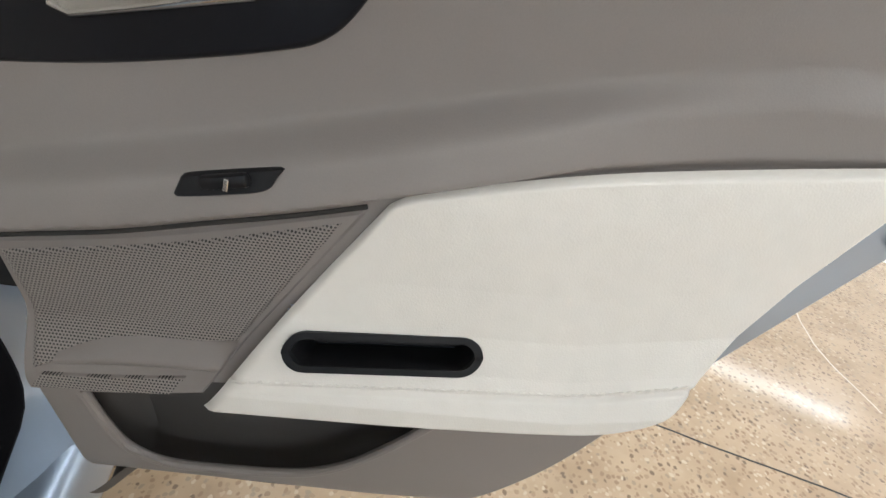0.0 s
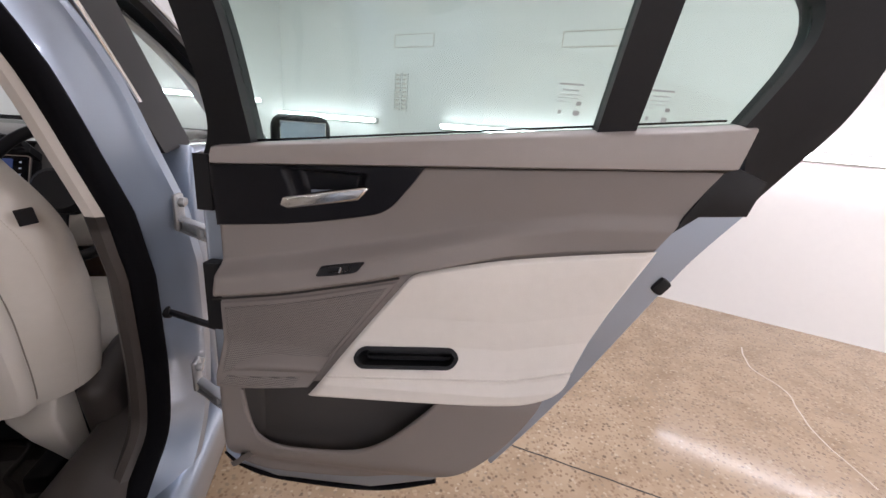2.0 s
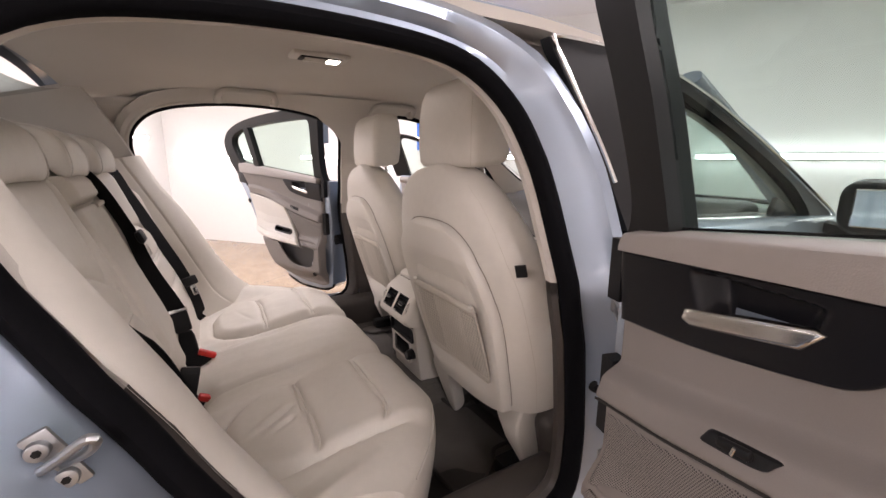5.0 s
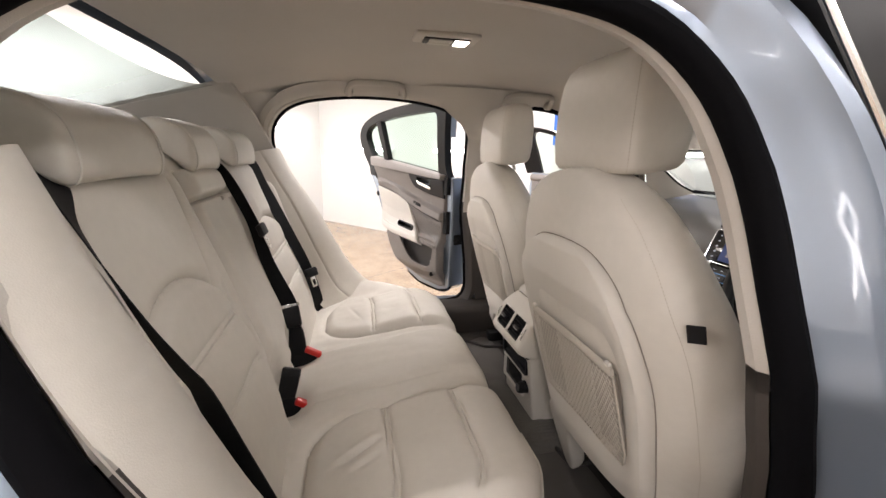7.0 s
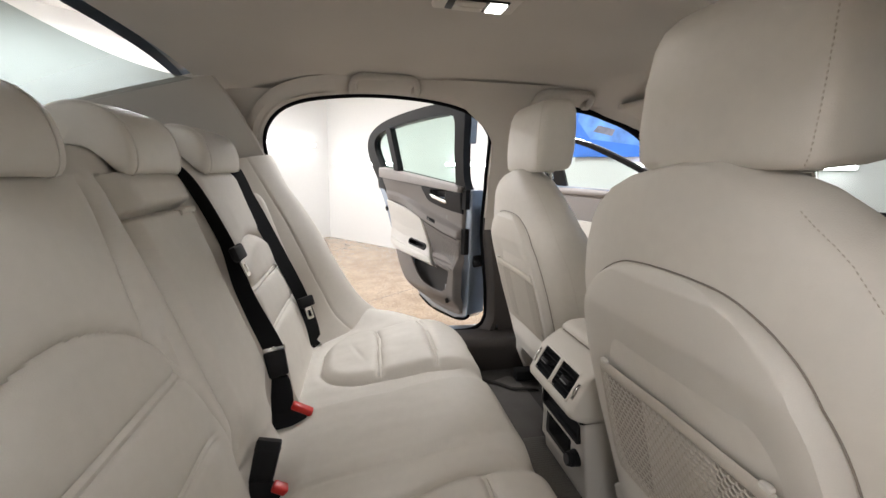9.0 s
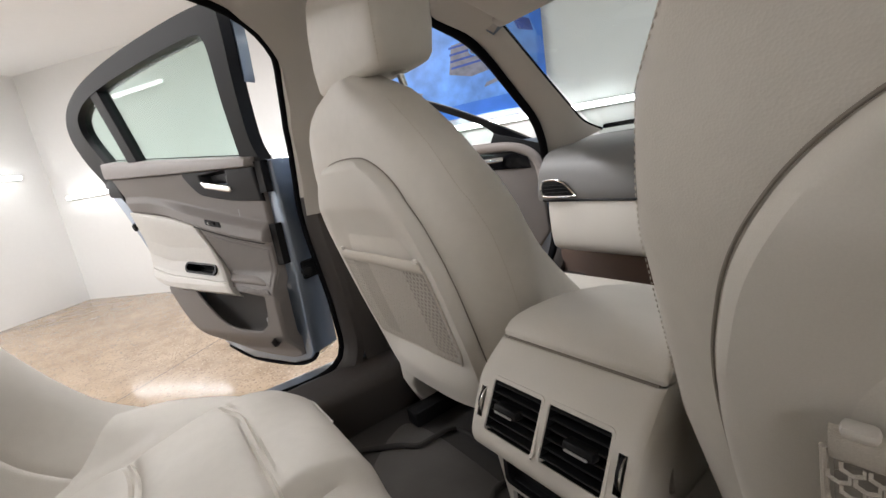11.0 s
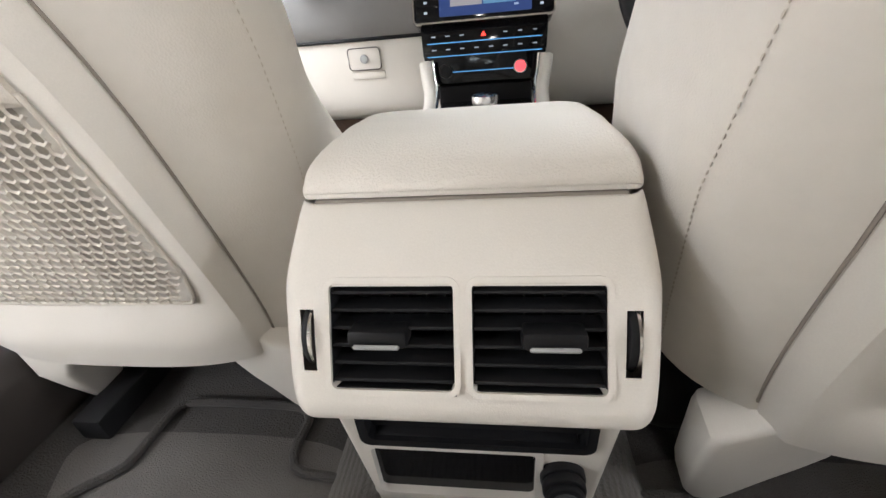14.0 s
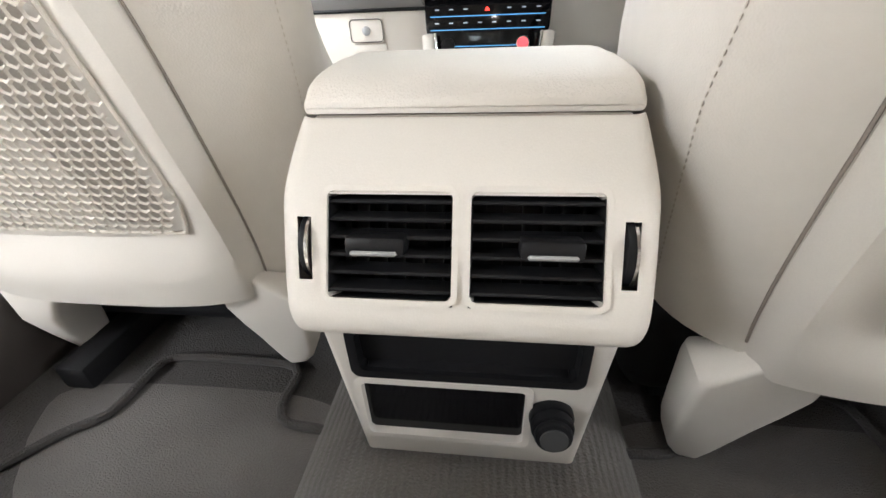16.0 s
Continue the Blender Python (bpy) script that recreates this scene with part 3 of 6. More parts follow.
pane("rear_window", (-0.52, -0.90, 1.225), (0.52, -0.90, 1.225), (0.60, -1.60, 1.05), (-0.60, -1.60, 1.05), 0.05, REAR_GLASS, car, "tinted rear window")
pane("windscreen", (-0.55, 0.57, 1.19), (0.55, 0.57, 1.19), (0.67, 1.24, 0.83), (-0.67, 1.24, 0.83), -0.06, CLEAR, car, "curved windscreen")
for side in (1, -1):
    part("rear_pillar_trim", sheet(lambda s, t: Vector((side * (0.50 + 0.16 * t + 0.02 * s), -0.86 - 0.66 * s + 0.10 * t, 1.235 - 0.180 * s - 0.09 * t - 0.06 * t * t - 0.07 * t * (1 - s))), 16, 10, skirt=(0, 0, 0.012)), HEADLINER, car, "beige rear pillar trim")
    sy, sz = SHIFT[side]
    inb = 0.050 if side > 0 else 0.012
    rail = curve([(side * (line_at(SIDE, z) - inb), y + sy, z + sz * smoothstep(0.8, 1.1, z) + 0.010) for y, z in ((0.30, 1.186), (0.42, 1.166), (0.57, 1.118), (0.78, 0.996), (0.91, 0.90), (0.99, 0.79))], 40)
    glass_side = curve([(side * 0.538, 0.52, 1.205), (side * 0.556, 0.60, 1.172), (side * 0.600, 0.80, 1.062), (side * 0.635, 0.98, 0.960), (side * 0.648, 1.08, 0.900), (side * 0.620, 1.15, 0.862)], 40)
    part("front_pillar_trim", sheet(lambda q, v: rail[round(v * 39)].lerp(glass_side[round(v * 39)], q) + Vector((-side * 0.016 * math.sin(math.pi * q), -0.010 * math.sin(math.pi * q), 0)), 10, 39), HEADLINER, car, "beige windscreen pillar trim")
    part("screen_edge", tube([p + Vector((side * 0.004, 0.006, 0.002)) for p in glass_side], 0.006, 8), RUBBER, car, "black edge of the windscreen")
    out = 0.0 if side > 0 else 0.05
    part("front_pillar", tube(curve([(side * (0.62 + out), 0.50 + out, 1.205 + out / 2), (side * (0.66 + out), 0.72 + out, 1.06 + out / 2), (side * (0.69 + out), 0.95 + out, 0.90 + out / 2), (side * (0.70 + out), 1.10 + out, 0.80)], 14), 0.04, 12, flat=0.6), PAINT, car, "light silver-blue windscreen pillar")
part("parcel_shelf", rbox(1.24, 0.68, 0.03, 0.01, 2, pose(0, -1.26, 0.985)), TAUPE, car, "taupe cloth parcel shelf")
part("screen_seal", tube(curve([(-0.60, 1.13, 0.872), (-0.35, 1.185, 0.872), (0, 1.20, 0.875), (0.35, 1.185, 0.872), (0.60, 1.13, 0.872)], 30), 0.010, 8, flat=0.8), RUBBER, car, "black edge of the windscreen")
part("screen_header", rbox(1.1, 0.05, 0.05, 0.02, 3, pose(0, 0.57, 1.185, -30)), HEADLINER, car)


def nose(ys, name, label):
    """Closed end of the shell: rings of a rounded box along the car."""
    rings = []
    for y, w, z0, z1 in ys:
        rings.append([Vector((x, y, z)) for x, z in rrect(0, (z0 + z1) / 2, 2 * w, z1 - z0, 0.12, 5)])
    part(name, loft(rings), PAINT, car, label)


nose([(1.13, 0.80, 0.25, 0.77), (1.5, 0.84, 0.25, 0.78), (1.95, 0.80, 0.26, 0.70), (2.15, 0.66, 0.30, 0.62)], "bonnet", "light silver-blue front end")
nose([(-1.62, 0.80, 0.28, 0.97), (-1.9, 0.80, 0.28, 0.96), (-2.2, 0.72, 0.34, 0.90)], "boot", "light silver-blue rear end")
for side in (1, -1):
    part("quarter_panel", sheet(lambda s, t: Vector((side * (0.80 + 0.05 * math.sin(math.pi * t)), -0.80 - 0.84 * s - 0.0 * t, 0.33 + 0.62 * t)), 16, 12, skirt=(-side * 0.03, 0, 0)), PAINT, car, "light silver-blue rear quarter panel")
    part("sill", rbox(0.13, 1.75, 0.12, 0.03, 4, pose(side * 0.775, 0.18, 0.275 if side < 0 else 0.235)), PAINT, car, "light silver-blue door sill")
    part("sill_cover", rbox(0.15, 1.9, 0.16, 0.03, 4, pose(side * 0.692, 0.2, 0.262)), DARK_TAUPE, car, "dark brown plastic sill cover")
    for y in (1.45, -1.28):
        w = part("wheel", disc(0.32, 0.20, pose(side * 0.74, y, 0.32, 0, 90, 0), 40, 0.03), RUBBER, car, "black tyre")
        part("rim", disc(0.21, 0.205, pose(side * 0.742, y, 0.32, 0, 90, 0), 30, 0.01), STEEL, w)
part("floor_pan", rbox(1.42, 2.5, 0.06, 0.02, 2, pose(0, 0.05, 0.19)), CARPET, car, "dark grey carpet")
part("tunnel", loft([[Vector((x, y, z)) for x, z in ((-0.19, 0.20), (-0.165, 0.245), (-0.125, 0.272), (0.125, 0.272), (0.165, 0.245), (0.19, 0.20))] for y in (-0.25, 0.3, 1.0)]), RIBBED, car, "grey carpeted tunnel")
part("bulkhead", rbox(1.46, 0.05, 0.62, 0.02, 2, pose(0, 1.08, 0.49)), DARK_TAUPE, car)
part("seat_bulkhead", rbox(1.46, 0.04, 0.75, 0.02, 2, pose(0, -0.95, 0.58)), CARPET, car)

for side in (1, -1):
    part("cross_member", rbox(0.44, 0.10, 0.10, 0.025, 4, pose(side * 0.42, 0.33, 0.26)), CARPET, car, "dark carpeted step under the front seat")


# thin hatches in the studio wall
for a, b, z0, z1 in (((1.46, 2.93), (1.72, 2.65), 1.55, 1.64), ((2.42, 1.90), (2.68, 1.62), 1.52, 1.61)):
    wd = (RIGHT - CORNER).normalized()
    q0, q1 = ((Vector((*p, 0)) - CORNER).dot(wd) for p in (a, b))
    hm = Matrix.Translation(CORNER + wd * ((q0 + q1) / 2) + Vector((0, 0, (z0 + z1) / 2))) @ Matrix.Rotation(math.atan2(wd.y, wd.x), 4, "Z")
    w, h = abs(q1 - q0), z1 - z0
    hatch = thing("wall_hatch", "thin white inspection hatch set in the wall", "hatch", hm, group="wall hatches")
    part("lid", rbox(w - 0.002, 0.008, h - 0.002, 0.002, 1), WALL, hatch)
    part("joint", frame_loop(rrect(0, 0, w + 0.010, h + 0.010, 0.003, 2), rrect(0, 0, w - 0.003, h - 0.003, 0.003, 2), -0.006, 0.006), NET, hatch, "grey joint round the hatch")


# pale louvre in the same wall
wd = (RIGHT - CORNER).normalized()
lv = thing("wall_vent", "pale slatted vent set in the white studio wall", "vent", Matrix.Translation(CORNER + wd * 1.54 + Vector((0, 0, 1.205))) @ Matrix.Rotation(math.atan2(wd.y, wd.x), 4, "Z"))
for cx in (-0.038, 0.038):
    part("frame", frame_loop(rrect(cx, 0, 0.062, 0.305, 0.003, 2), rrect(cx, 0, 0.052, 0.295, 0.002, 2), -0.007, 0.007), WALL, lv)
    for k in range(9):
        part("slat", rbox(0.052, 0.008, 0.014, 0.002, 1, pose(cx, -0.001, -0.132 + 0.033 * k, 25)), NET, lv)


# ---- seats ----
def front_seat(m, label, tag_side, slim=0.0, panel=1.0, wide=1.0, lift=0.0):
    """Seat with a leaning back; the frame's origin is at the foot of the back, its z along the back, -y the rear."""
    t = thing("front_seat", label, "car seat", m, group="front seats")
    back = Matrix.Rotation(radians(15), 4, "X")
    HW = [(s, w * wide) for s, w in ((0.0, 0.19), (0.08, 0.225), (0.25, 0.25), (0.42, 0.250), (0.52, 0.236), (0.58, 0.208), (0.62, 0.165), (0.645, 0.105), (0.655, 0.03))]
    LOW = 0.070 if slim else 0.058
    HD = [(0.0, 0.125), (0.15, 0.125), (0.3, 0.110), (0.45, 0.092), (0.6, 0.06), (0.655, 0.03)]

    DOOR_HW = [(0.0, 0.215), (0.08, 0.245), (0.2, 0.272), (0.3, 0.279), (0.38, 0.279), (0.42, 0.272), (0.46, 0.257), (0.525, 0.22), (0.58, 0.178), (0.62, 0.125), (0.64, 0.08), (0.655, 0.03)]

    INNER_HW = [(0.0, 0.194), (0.08, 0.2295), (0.25, 0.255), (0.34, 0.263), (0.39, 0.262), (0.44, 0.246), (0.486, 0.219), (0.525, 0.196), (0.56, 0.167), (0.60, 0.13), (0.63, 0.08), (0.655, 0.03)]

    def mid(s):
        return max(0.0, line_at(HD, s) - 0.09)

    def half_width(s, x):
        """The driver's seat tapers more on its door side, the passenger's towards the console."""
        if x * tag_side > 0:
            return line_at(DOOR_HW if slim else HW, s)
        return line_at(HW if slim else INNER_HW, s)

    def ring_at(s, n=64):
        d = line_at(HD, s)
        out = []
        for k in range(n):
            a = 2 * math.pi * k / n
            c, q = math.cos(a), math.sin(a)
            w = half_width(s, c)
            x, y = w * math.copysign(abs(c) ** 0.62, c), d * math.copysign(abs(q) ** 0.72, q)
            if slim and x * tag_side > 0:
                x -= tag_side * min(0.6 * abs(x), 0.62 * max(0.0, y + mid(s) - 0.02)) * smoothstep(0.5, 0.9, abs(x) / w)
            else:
                fade = 0.0 if slim or x * tag_side > 0 else smoothstep(0.10, 0.40, s)
                x -= math.copysign(fade * min(0.6 * abs(x), 0.62 * max(0.0, y + mid(s) - 0.02)) * smoothstep(0.5, 0.9, abs(x) / w), x)
                if slim:
                    x *= 1 + 0.07 * smoothstep(-0.3, 0.7, q)
                if y > 0:
                    y += (1 - fade) * (0.075 - 0.08 * s) * smoothstep(0.55, 0.95, abs(x) / w) * smoothstep(0.0, 0.5, q)
            out.append(Vector((x, y + mid(s), s)))
        return out
    rows = [LOW + (0.655 - LOW) * i / 34 for i in range(35)]
    b = part("backrest", moved(loft([ring_at(s) for s in rows]), back), CREAM, t, "cream leather backrest with stitched seams")

    smooth_arch = [(p.z, p.x) for p in curve([(0.150 if slim else 0.168, 0, 0.0), (0.181 if slim else 0.195, 0, 0.1), (0.207, 0, 0.3), (0.197, 0, 0.40), (0.172, 0, 0.463), (0.137, 0, 0.503), (0.09, 0, 0.529), (0.045, 0, 0.5365), (0.0, 0, 0.538)], 90)]

    def arch(s):
        return panel * line_at(smooth_arch, s)

    def rear(x, s):
        w, d = half_width(s, x), line_at(HD, s)
        c = min(1.0, abs(x) / w) ** (1 / 0.62)
        return mid(s) - d * max(0.0, 1 - c * c) ** 0.36

    def shell(u, v):
        s = LOW + (0.538 - LOW) * (1 - (1 - v) ** 1.6)
        a = max(0.004, arch(s))
        x = (u * 2 - 1) * a
        e = min((1 - abs(u * 2 - 1)) * a / 0.2, (0.538 - s) * 4.5)
        lift = 0.016 * min(1, max(0, e) / 0.05) ** 0.5
        dish = 0.024 * smoothstep(0.03, 0.45, e) * smoothstep(0.09, 0.17, s) * (1 - smoothstep(0.34, 0.53, s))
        return Vector((x, rear(x, s) - lift + dish - 0.002, s))
    part("back_shell", moved(sheet(shell, 70, 80, skirt=(0, 0.02, 0)), back), CREAM_HARD, t, "cream hard back panel")
    # net pocket: a honeycomb of cords under an elastic hem
    NT, NB = 0.348 + lift, 0.150 + lift

    def hw(s):
        return 0.152 - 0.02 * (1 - smoothstep(NB, NB + 0.03, s))
    bm = bmesh.new()
    cell = 0.0098
    for j in range(int((NT - NB) / (cell * 0.87)) + 1):
        for i in range(-28, 29):
            cx, cs = (i + 0.5 * (j % 2)) * cell * 1.06, NB + j * cell * 0.87
            if abs(cx) > hw(cs) - 0.003 or cs > NT - 0.012:
                continue
            outer, inner = [], []
            for k in range(6):
                a = radians(60 * k + 30)
                for r, lst in ((cell * 0.575, outer), (cell * 0.40, inner)):
                    x, s = cx + r * math.cos(a), cs + r * math.sin(a)
                    y = rear(x, s) - 0.014 + 0.010 * (1 - (x / 0.17) ** 2) - (0.0013 if lst is outer else 0.0) - 0.0036
                    lst.append(bm.verts.new((x, y, s)))
            for k in range(6):
                bm.faces.new((outer[k], outer[(k + 1) % 6], inner[(k + 1) % 6], inner[k]))
    # Added sheet that puts the shade behind the net into its colour.
    part("net_shade", moved(sheet(lambda u, v: Vector(((u * 2 - 1) * 0.149, rear((u * 2 - 1) * 0.149, NB + (NT - NB - 0.01) * v) - 0.0085 + 0.010 * (1 - ((u * 2 - 1) * 0.149 / 0.17) ** 2), NB + (NT - NB - 0.01) * v)), 20, 12), back), NET_SHADE, t, "darker sheet added behind the net for the shade on the back panel")
    part("net", moved(bm, back), NET, t, "beige elastic net pocket", smooth=80)
    hx = lambda x, s: Vector((x, rear(x, s) - 0.017 + 0.010 * (1 - (x / 0.17) ** 2), s))
    border = [hx(-0.151, NT - 0.01 - (NT - NB - 0.04) * k / 12) for k in range(13)] + [hx(-0.140 + 0.28 * k / 20, NB - 0.004) for k in range(21)] + [hx(0.151, NB + 0.03 + (NT - NB - 0.04) * k / 12) for k in range(13)]
    part("net_border", moved(tube(curve(border, 90), 0.0018, 8), back), NET, t, "corded border of the net pocket")
    part("net_hem", moved(tube(curve([(x, rear(x, NT) - 0.016 + 0.010 * (1 - (x / 0.17) ** 2), NT - 0.006) for x in (-0.149, -0.08, 0, 0.08, 0.149)], 24), 0.003, 8, flat=4.0), back), NET, t, "ribbed elastic hem of the pocket")
    for sx in (-1, 1):
        part("net_hook", moved(rbox(0.014, 0.009, 0.008, 0.003, 2, Matrix.Translation((sx * 0.138, rear(0.138, NT) - 0.012, NT + 0.006))), back), CREAM_HARD, t)
        if sx == tag_side:
            rows = ((-0.115, 0.176, 0.197, 0.03), (-0.105, 0.170, 0.199, 0.045), (-0.06, 0.160, 0.197, 0.062), (-0.015, 0.143, 0.197, 0.074), (0.03, 0.114, 0.194, 0.076), (0.075, 0.09, 0.19, 0.060), (0.11, 0.08, 0.18, 0.020))
            foot = loft([[Vector((sx * (lo + hi) / 2 + x, -0.052 + 0.045 * smoothstep(0.0, 0.10, q) + y, q)) for x, y in rrect(0, 0, hi - lo, dp, 0.009, 4)] for q, lo, hi, dp in rows])
        else:
            rows = ((-0.128, 0.136, 0.152, 0.026), (-0.122, 0.134, 0.167, 0.034), (-0.108, 0.130, 0.176, 0.040), (-0.08, 0.126, 0.184, 0.042), (-0.04, 0.122, 0.191, 0.044), (0.0, 0.114, 0.197, 0.046), (0.03, 0.108, 0.201, 0.048), (0.044, 0.110, 0.201, 0.048), (0.050, 0.112, 0.196, 0.042), (0.070, 0.112, 0.178, 0.032), (0.085, 0.13, 0.165, 0.022))
            foot = loft([[Vector((sx * (lo + hi) / 2 + x, -0.088 + dp / 2 + 0.004 * smoothstep(0.0, -0.12, q) + y, q * (1.0 if slim or q > 0 else 0.76))) for x, y in rrect(0, 0, hi - lo, dp, 0.008, 4)] for q, lo, hi, dp in rows])
        part("seat_foot", moved(foot, back), CREAM_HARD, t, "cream lower corner of the back panel")
        if sx == tag_side:
            part("recliner_cover", rbox(0.066, 0.20, 0.23, 0.032, 5, pose(sx * 0.240, 0.055, -0.035, 12)), DARK_TAUPE, t, "dark brown plastic recliner cover")
        part("seat_rail", rbox(0.045, 0.46, 0.04, 0.006, 2, pose(sx * 0.15, 0.13 if sx == tag_side else 0.26, -0.125)), BLACK, t, "black seat rail")
        ka, kb = (0.927, 0.582) if slim and sx == tag_side else (0.965, 0.46) if slim else (0.970, 0.42)
        st = [back @ (Vector((sx * (half_width(s, sx) * ka + 0.0005), mid(s) - line_at(HD, s) * kb, s))) for s in [LOW + 0.01 + 0.535 * i / 40 for i in range(41)]]
        part("seam", stitches(st), STITCH, t, "stitched seam")
    rim = [(arch(0.538 * (1 - (1 - k / 60) ** 2)), 0.538 * (1 - (1 - k / 60) ** 2)) for k in range(61)]
    edge = [(-x, s) for x, s in rim] + [(x, s) for x, s in rim[::-1]]
    part("shell_joint", moved(tube([(x * 1.012, rear(x * 1.012, s) - 0.0005, s + 0.0012) for x, s in edge if s > LOW + 0.005], 0.0011, 6), back), JOINT_TAN, t, "shadowed joint round the back panel")
    part("seat_pan", rbox(0.44, 0.46, 0.10, 0.03, 3, pose(0, 0.22, -0.05)), BLACK, t, "black seat base")
    part("cushion", rbox(0.40, 0.52, 0.12, 0.05, 5, pose(0, 0.30, -0.01, 6)), CREAM, t, "cream leather seat cushion")
    # head restraint on two posts
    hb = back @ Matrix.Translation((0, 0.050, 0.645))
    for sx in (-1, 1):
        part("post", moved(disc(0.006, 0.07, pose(sx * 0.070, 0, 0.0), 16), hb), CHROME, t, "chrome head restraint post")
        part("post_guide", moved(disc(0.013, 0.010, pose(sx * 0.070, 0, -0.010), 16, 0.003), hb), CREAM_HARD, t)
    prof = [(0.0, 0.108, 0.042), (0.003, 0.117, 0.050), (0.012, 0.124, 0.056), (0.05, 0.128, 0.060), (0.10, 0.127, 0.060), (0.142, 0.122, 0.056), (0.160, 0.115, 0.050), (0.172, 0.102, 0.038), (0.177, 0.08, 0.022)]
    rings = []
    for s, w, d in prof:
        rings.append([Vector((w * math.copysign(abs(math.cos(a)) ** 0.22, math.cos(a)), -0.01 + d * math.copysign(abs(math.sin(a)) ** 0.30, math.sin(a)) + 0.03 * (s / 0.2), s * 1.11 - 0.010)) for a in [2 * math.pi * k / 48 for k in range(48)]])
    part("head_restraint", moved(loft(rings), hb @ pose(0, 0, 0, -9)), CREAM, t, "cream leather head restraint", smooth=50)
    for q in (30, 42):
        part("head_seam", moved(stitches([r[q] + Vector((0, -0.0004, 0)) for r in rings[1:]], 0.0008), hb @ pose(0, 0, 0, -9)), STITCH, t, "stitched seam of the head restraint")
    part("side_tag", moved(rbox(0.022, 0.004, 0.026, 0.001, 1, pose(tag_side * 0.270, -0.045, 0.453, 0, 0, tag_side * 40)), back), BLACK, t, "small black woven label")
    return t


front_seat(pose(0.388, 0.115, 0.370), "cream leather driver's seat with a net pocket on its back", 1, 0.030, 1.0, 1.07)
front_seat(pose(-0.385, 0.200, 0.365), "cream leather passenger seat with a net pocket on its back", -1, 0.0, 0.88, 1.02, 0.014)


def seam(d, deep=0.005, soft=0.006, wide=0.014):
    """A sewn line: a sharp cut in a soft valley."""
    return -deep * math.exp(-(d / 0.0026) ** 2) - soft * math.exp(-(d / wide) ** 2)


def groove(d, w=0.006, depth=0.007):
    return -depth * math.exp(-(d / w) ** 2)


def rear_bench():
    t = thing("rear_bench", "cream leather rear bench with three head restraints", "car seat")
    prof = curve([(0, -0.66, 0.400), (0, -0.58, 0.414), (0, -0.40, 0.444), (0, -0.27, 0.466), (0, -0.19, 0.462), (0, -0.145, 0.438), (0, -0.128, 0.39), (0, -0.14, 0.30), (0, -0.16, 0.23)], 190)

    def cush(s, v):
        x = (s - 0.5) * 1.36
        p = prof[round(v * 189)]
        y, ax = p.y, abs(x)
        cx = ax - 0.368
        z = 0.0
        top = smoothstep(0.36, 0.43, p.z) if y > -0.2 else 1.0
        # raised insert: rounded at the back, open to the front
        hw = 0.158 + 0.012 * smoothstep(-0.45, -0.2, y)
        d = math.hypot(max(0.0, abs(cx) - hw + 0.12), max(0.0, -0.455 - y)) - 0.12
        if d <= -0.12:
            d = max(abs(cx) - hw, -0.575 - y)
        fade = 1 - smoothstep(-0.25, -0.17, y)
        outer = smoothstep(0.0, 0.05, cx)
        z += top * (0.017 * smoothstep(0.010, -0.030, d) + seam(d, 0.009, 0.007) * fade * (1 - 0.4 * outer))
        if d < 0.002 and y < -0.15:
            for at in (-0.408, -0.254):
                q = y - at - 0.03 * cx * (1 if at < -0.3 else 0.6)
                z += (groove(q - 0.0055, 0.0026, 0.0065) + groove(q + 0.0055, 0.0026, 0.0065) + groove(q, 0.017, 0.007)) * smoothstep(0.0, -0.02, d) * (1 - smoothstep(0.13, 0.16, cx))
        # the middle place: a flat raised pad between shallow dips
        z += top * (0.014 * (1 - smoothstep(0.105, 0.15, ax)) - 0.009 * math.exp(-((ax - 0.175) / 0.03) ** 2))
        z += seam(ax - 0.128, 0.003, 0.002) * smoothstep(-0.20, -0.30, y) * top
        z += 0.024 * smoothstep(0.57, 0.66, ax) * (1 - smoothstep(-0.42, -0.2, y))
        z += top * (0.003 * noise.noise(Vector((x * 9, y * 9, 0))) + 0.0016 * noise.noise(Vector((x * 26, y * 15, 3))))
        # pulls in the worn leather of the place beside the open door
        if x > 0 and d < 0:
            for ax0, ay0, bx, by, deep in ((0.392, -0.532, 0.334, -0.430, 0.0085), (0.414, -0.497, 0.378, -0.434, 0.0060)):
                lx, ly = bx - ax0, by - ay0
                f = ((x - ax0) * lx + (y - ay0) * ly) / (lx * lx + ly * ly)
                e = ((x - ax0) * ly - (y - ay0) * lx) / math.hypot(lx, ly)
                z -= deep * smoothstep(-0.1, 0.5, f) * (1 - smoothstep(0.85, 1.12, f)) * (math.exp(-(e / 0.006) ** 2) - 0.55 * math.exp(-((e + 0.013) / 0.008) ** 2))
        if x < 0 and d < 0:
            du, dv = x + 0.36, y + 0.47 - 0.3 * (x + 0.36)
            z -= 0.003 * math.exp(-(du / 0.05) ** 2) * math.exp(-(dv / 0.007) ** 2)
        # the gap where the buckles come up
        z -= 0.035 * (math.exp(-((x - 0.115) / 0.05) ** 2) + 0.6 * math.exp(-((x + 0.11) / 0.05) ** 2)) * smoothstep(-0.565, -0.63, y)
        fwd = -0.17 * (max(0.0, ax - 0.44) / 0.24) ** 1.6 * smoothstep(-0.62, -0.16, y)
        # piping groove along the front edge
        z += groove(p.z - 0.4275, 0.0028, 0.0035) * (y > -0.16) * smoothstep(0.30, 0.45, ax)
        return Vector((x, y + fwd, p.z + z))
    part("cushion", sheet(cush, 440, 189), CREAM, t, "creased cream leather rear cushion with sewn panels")
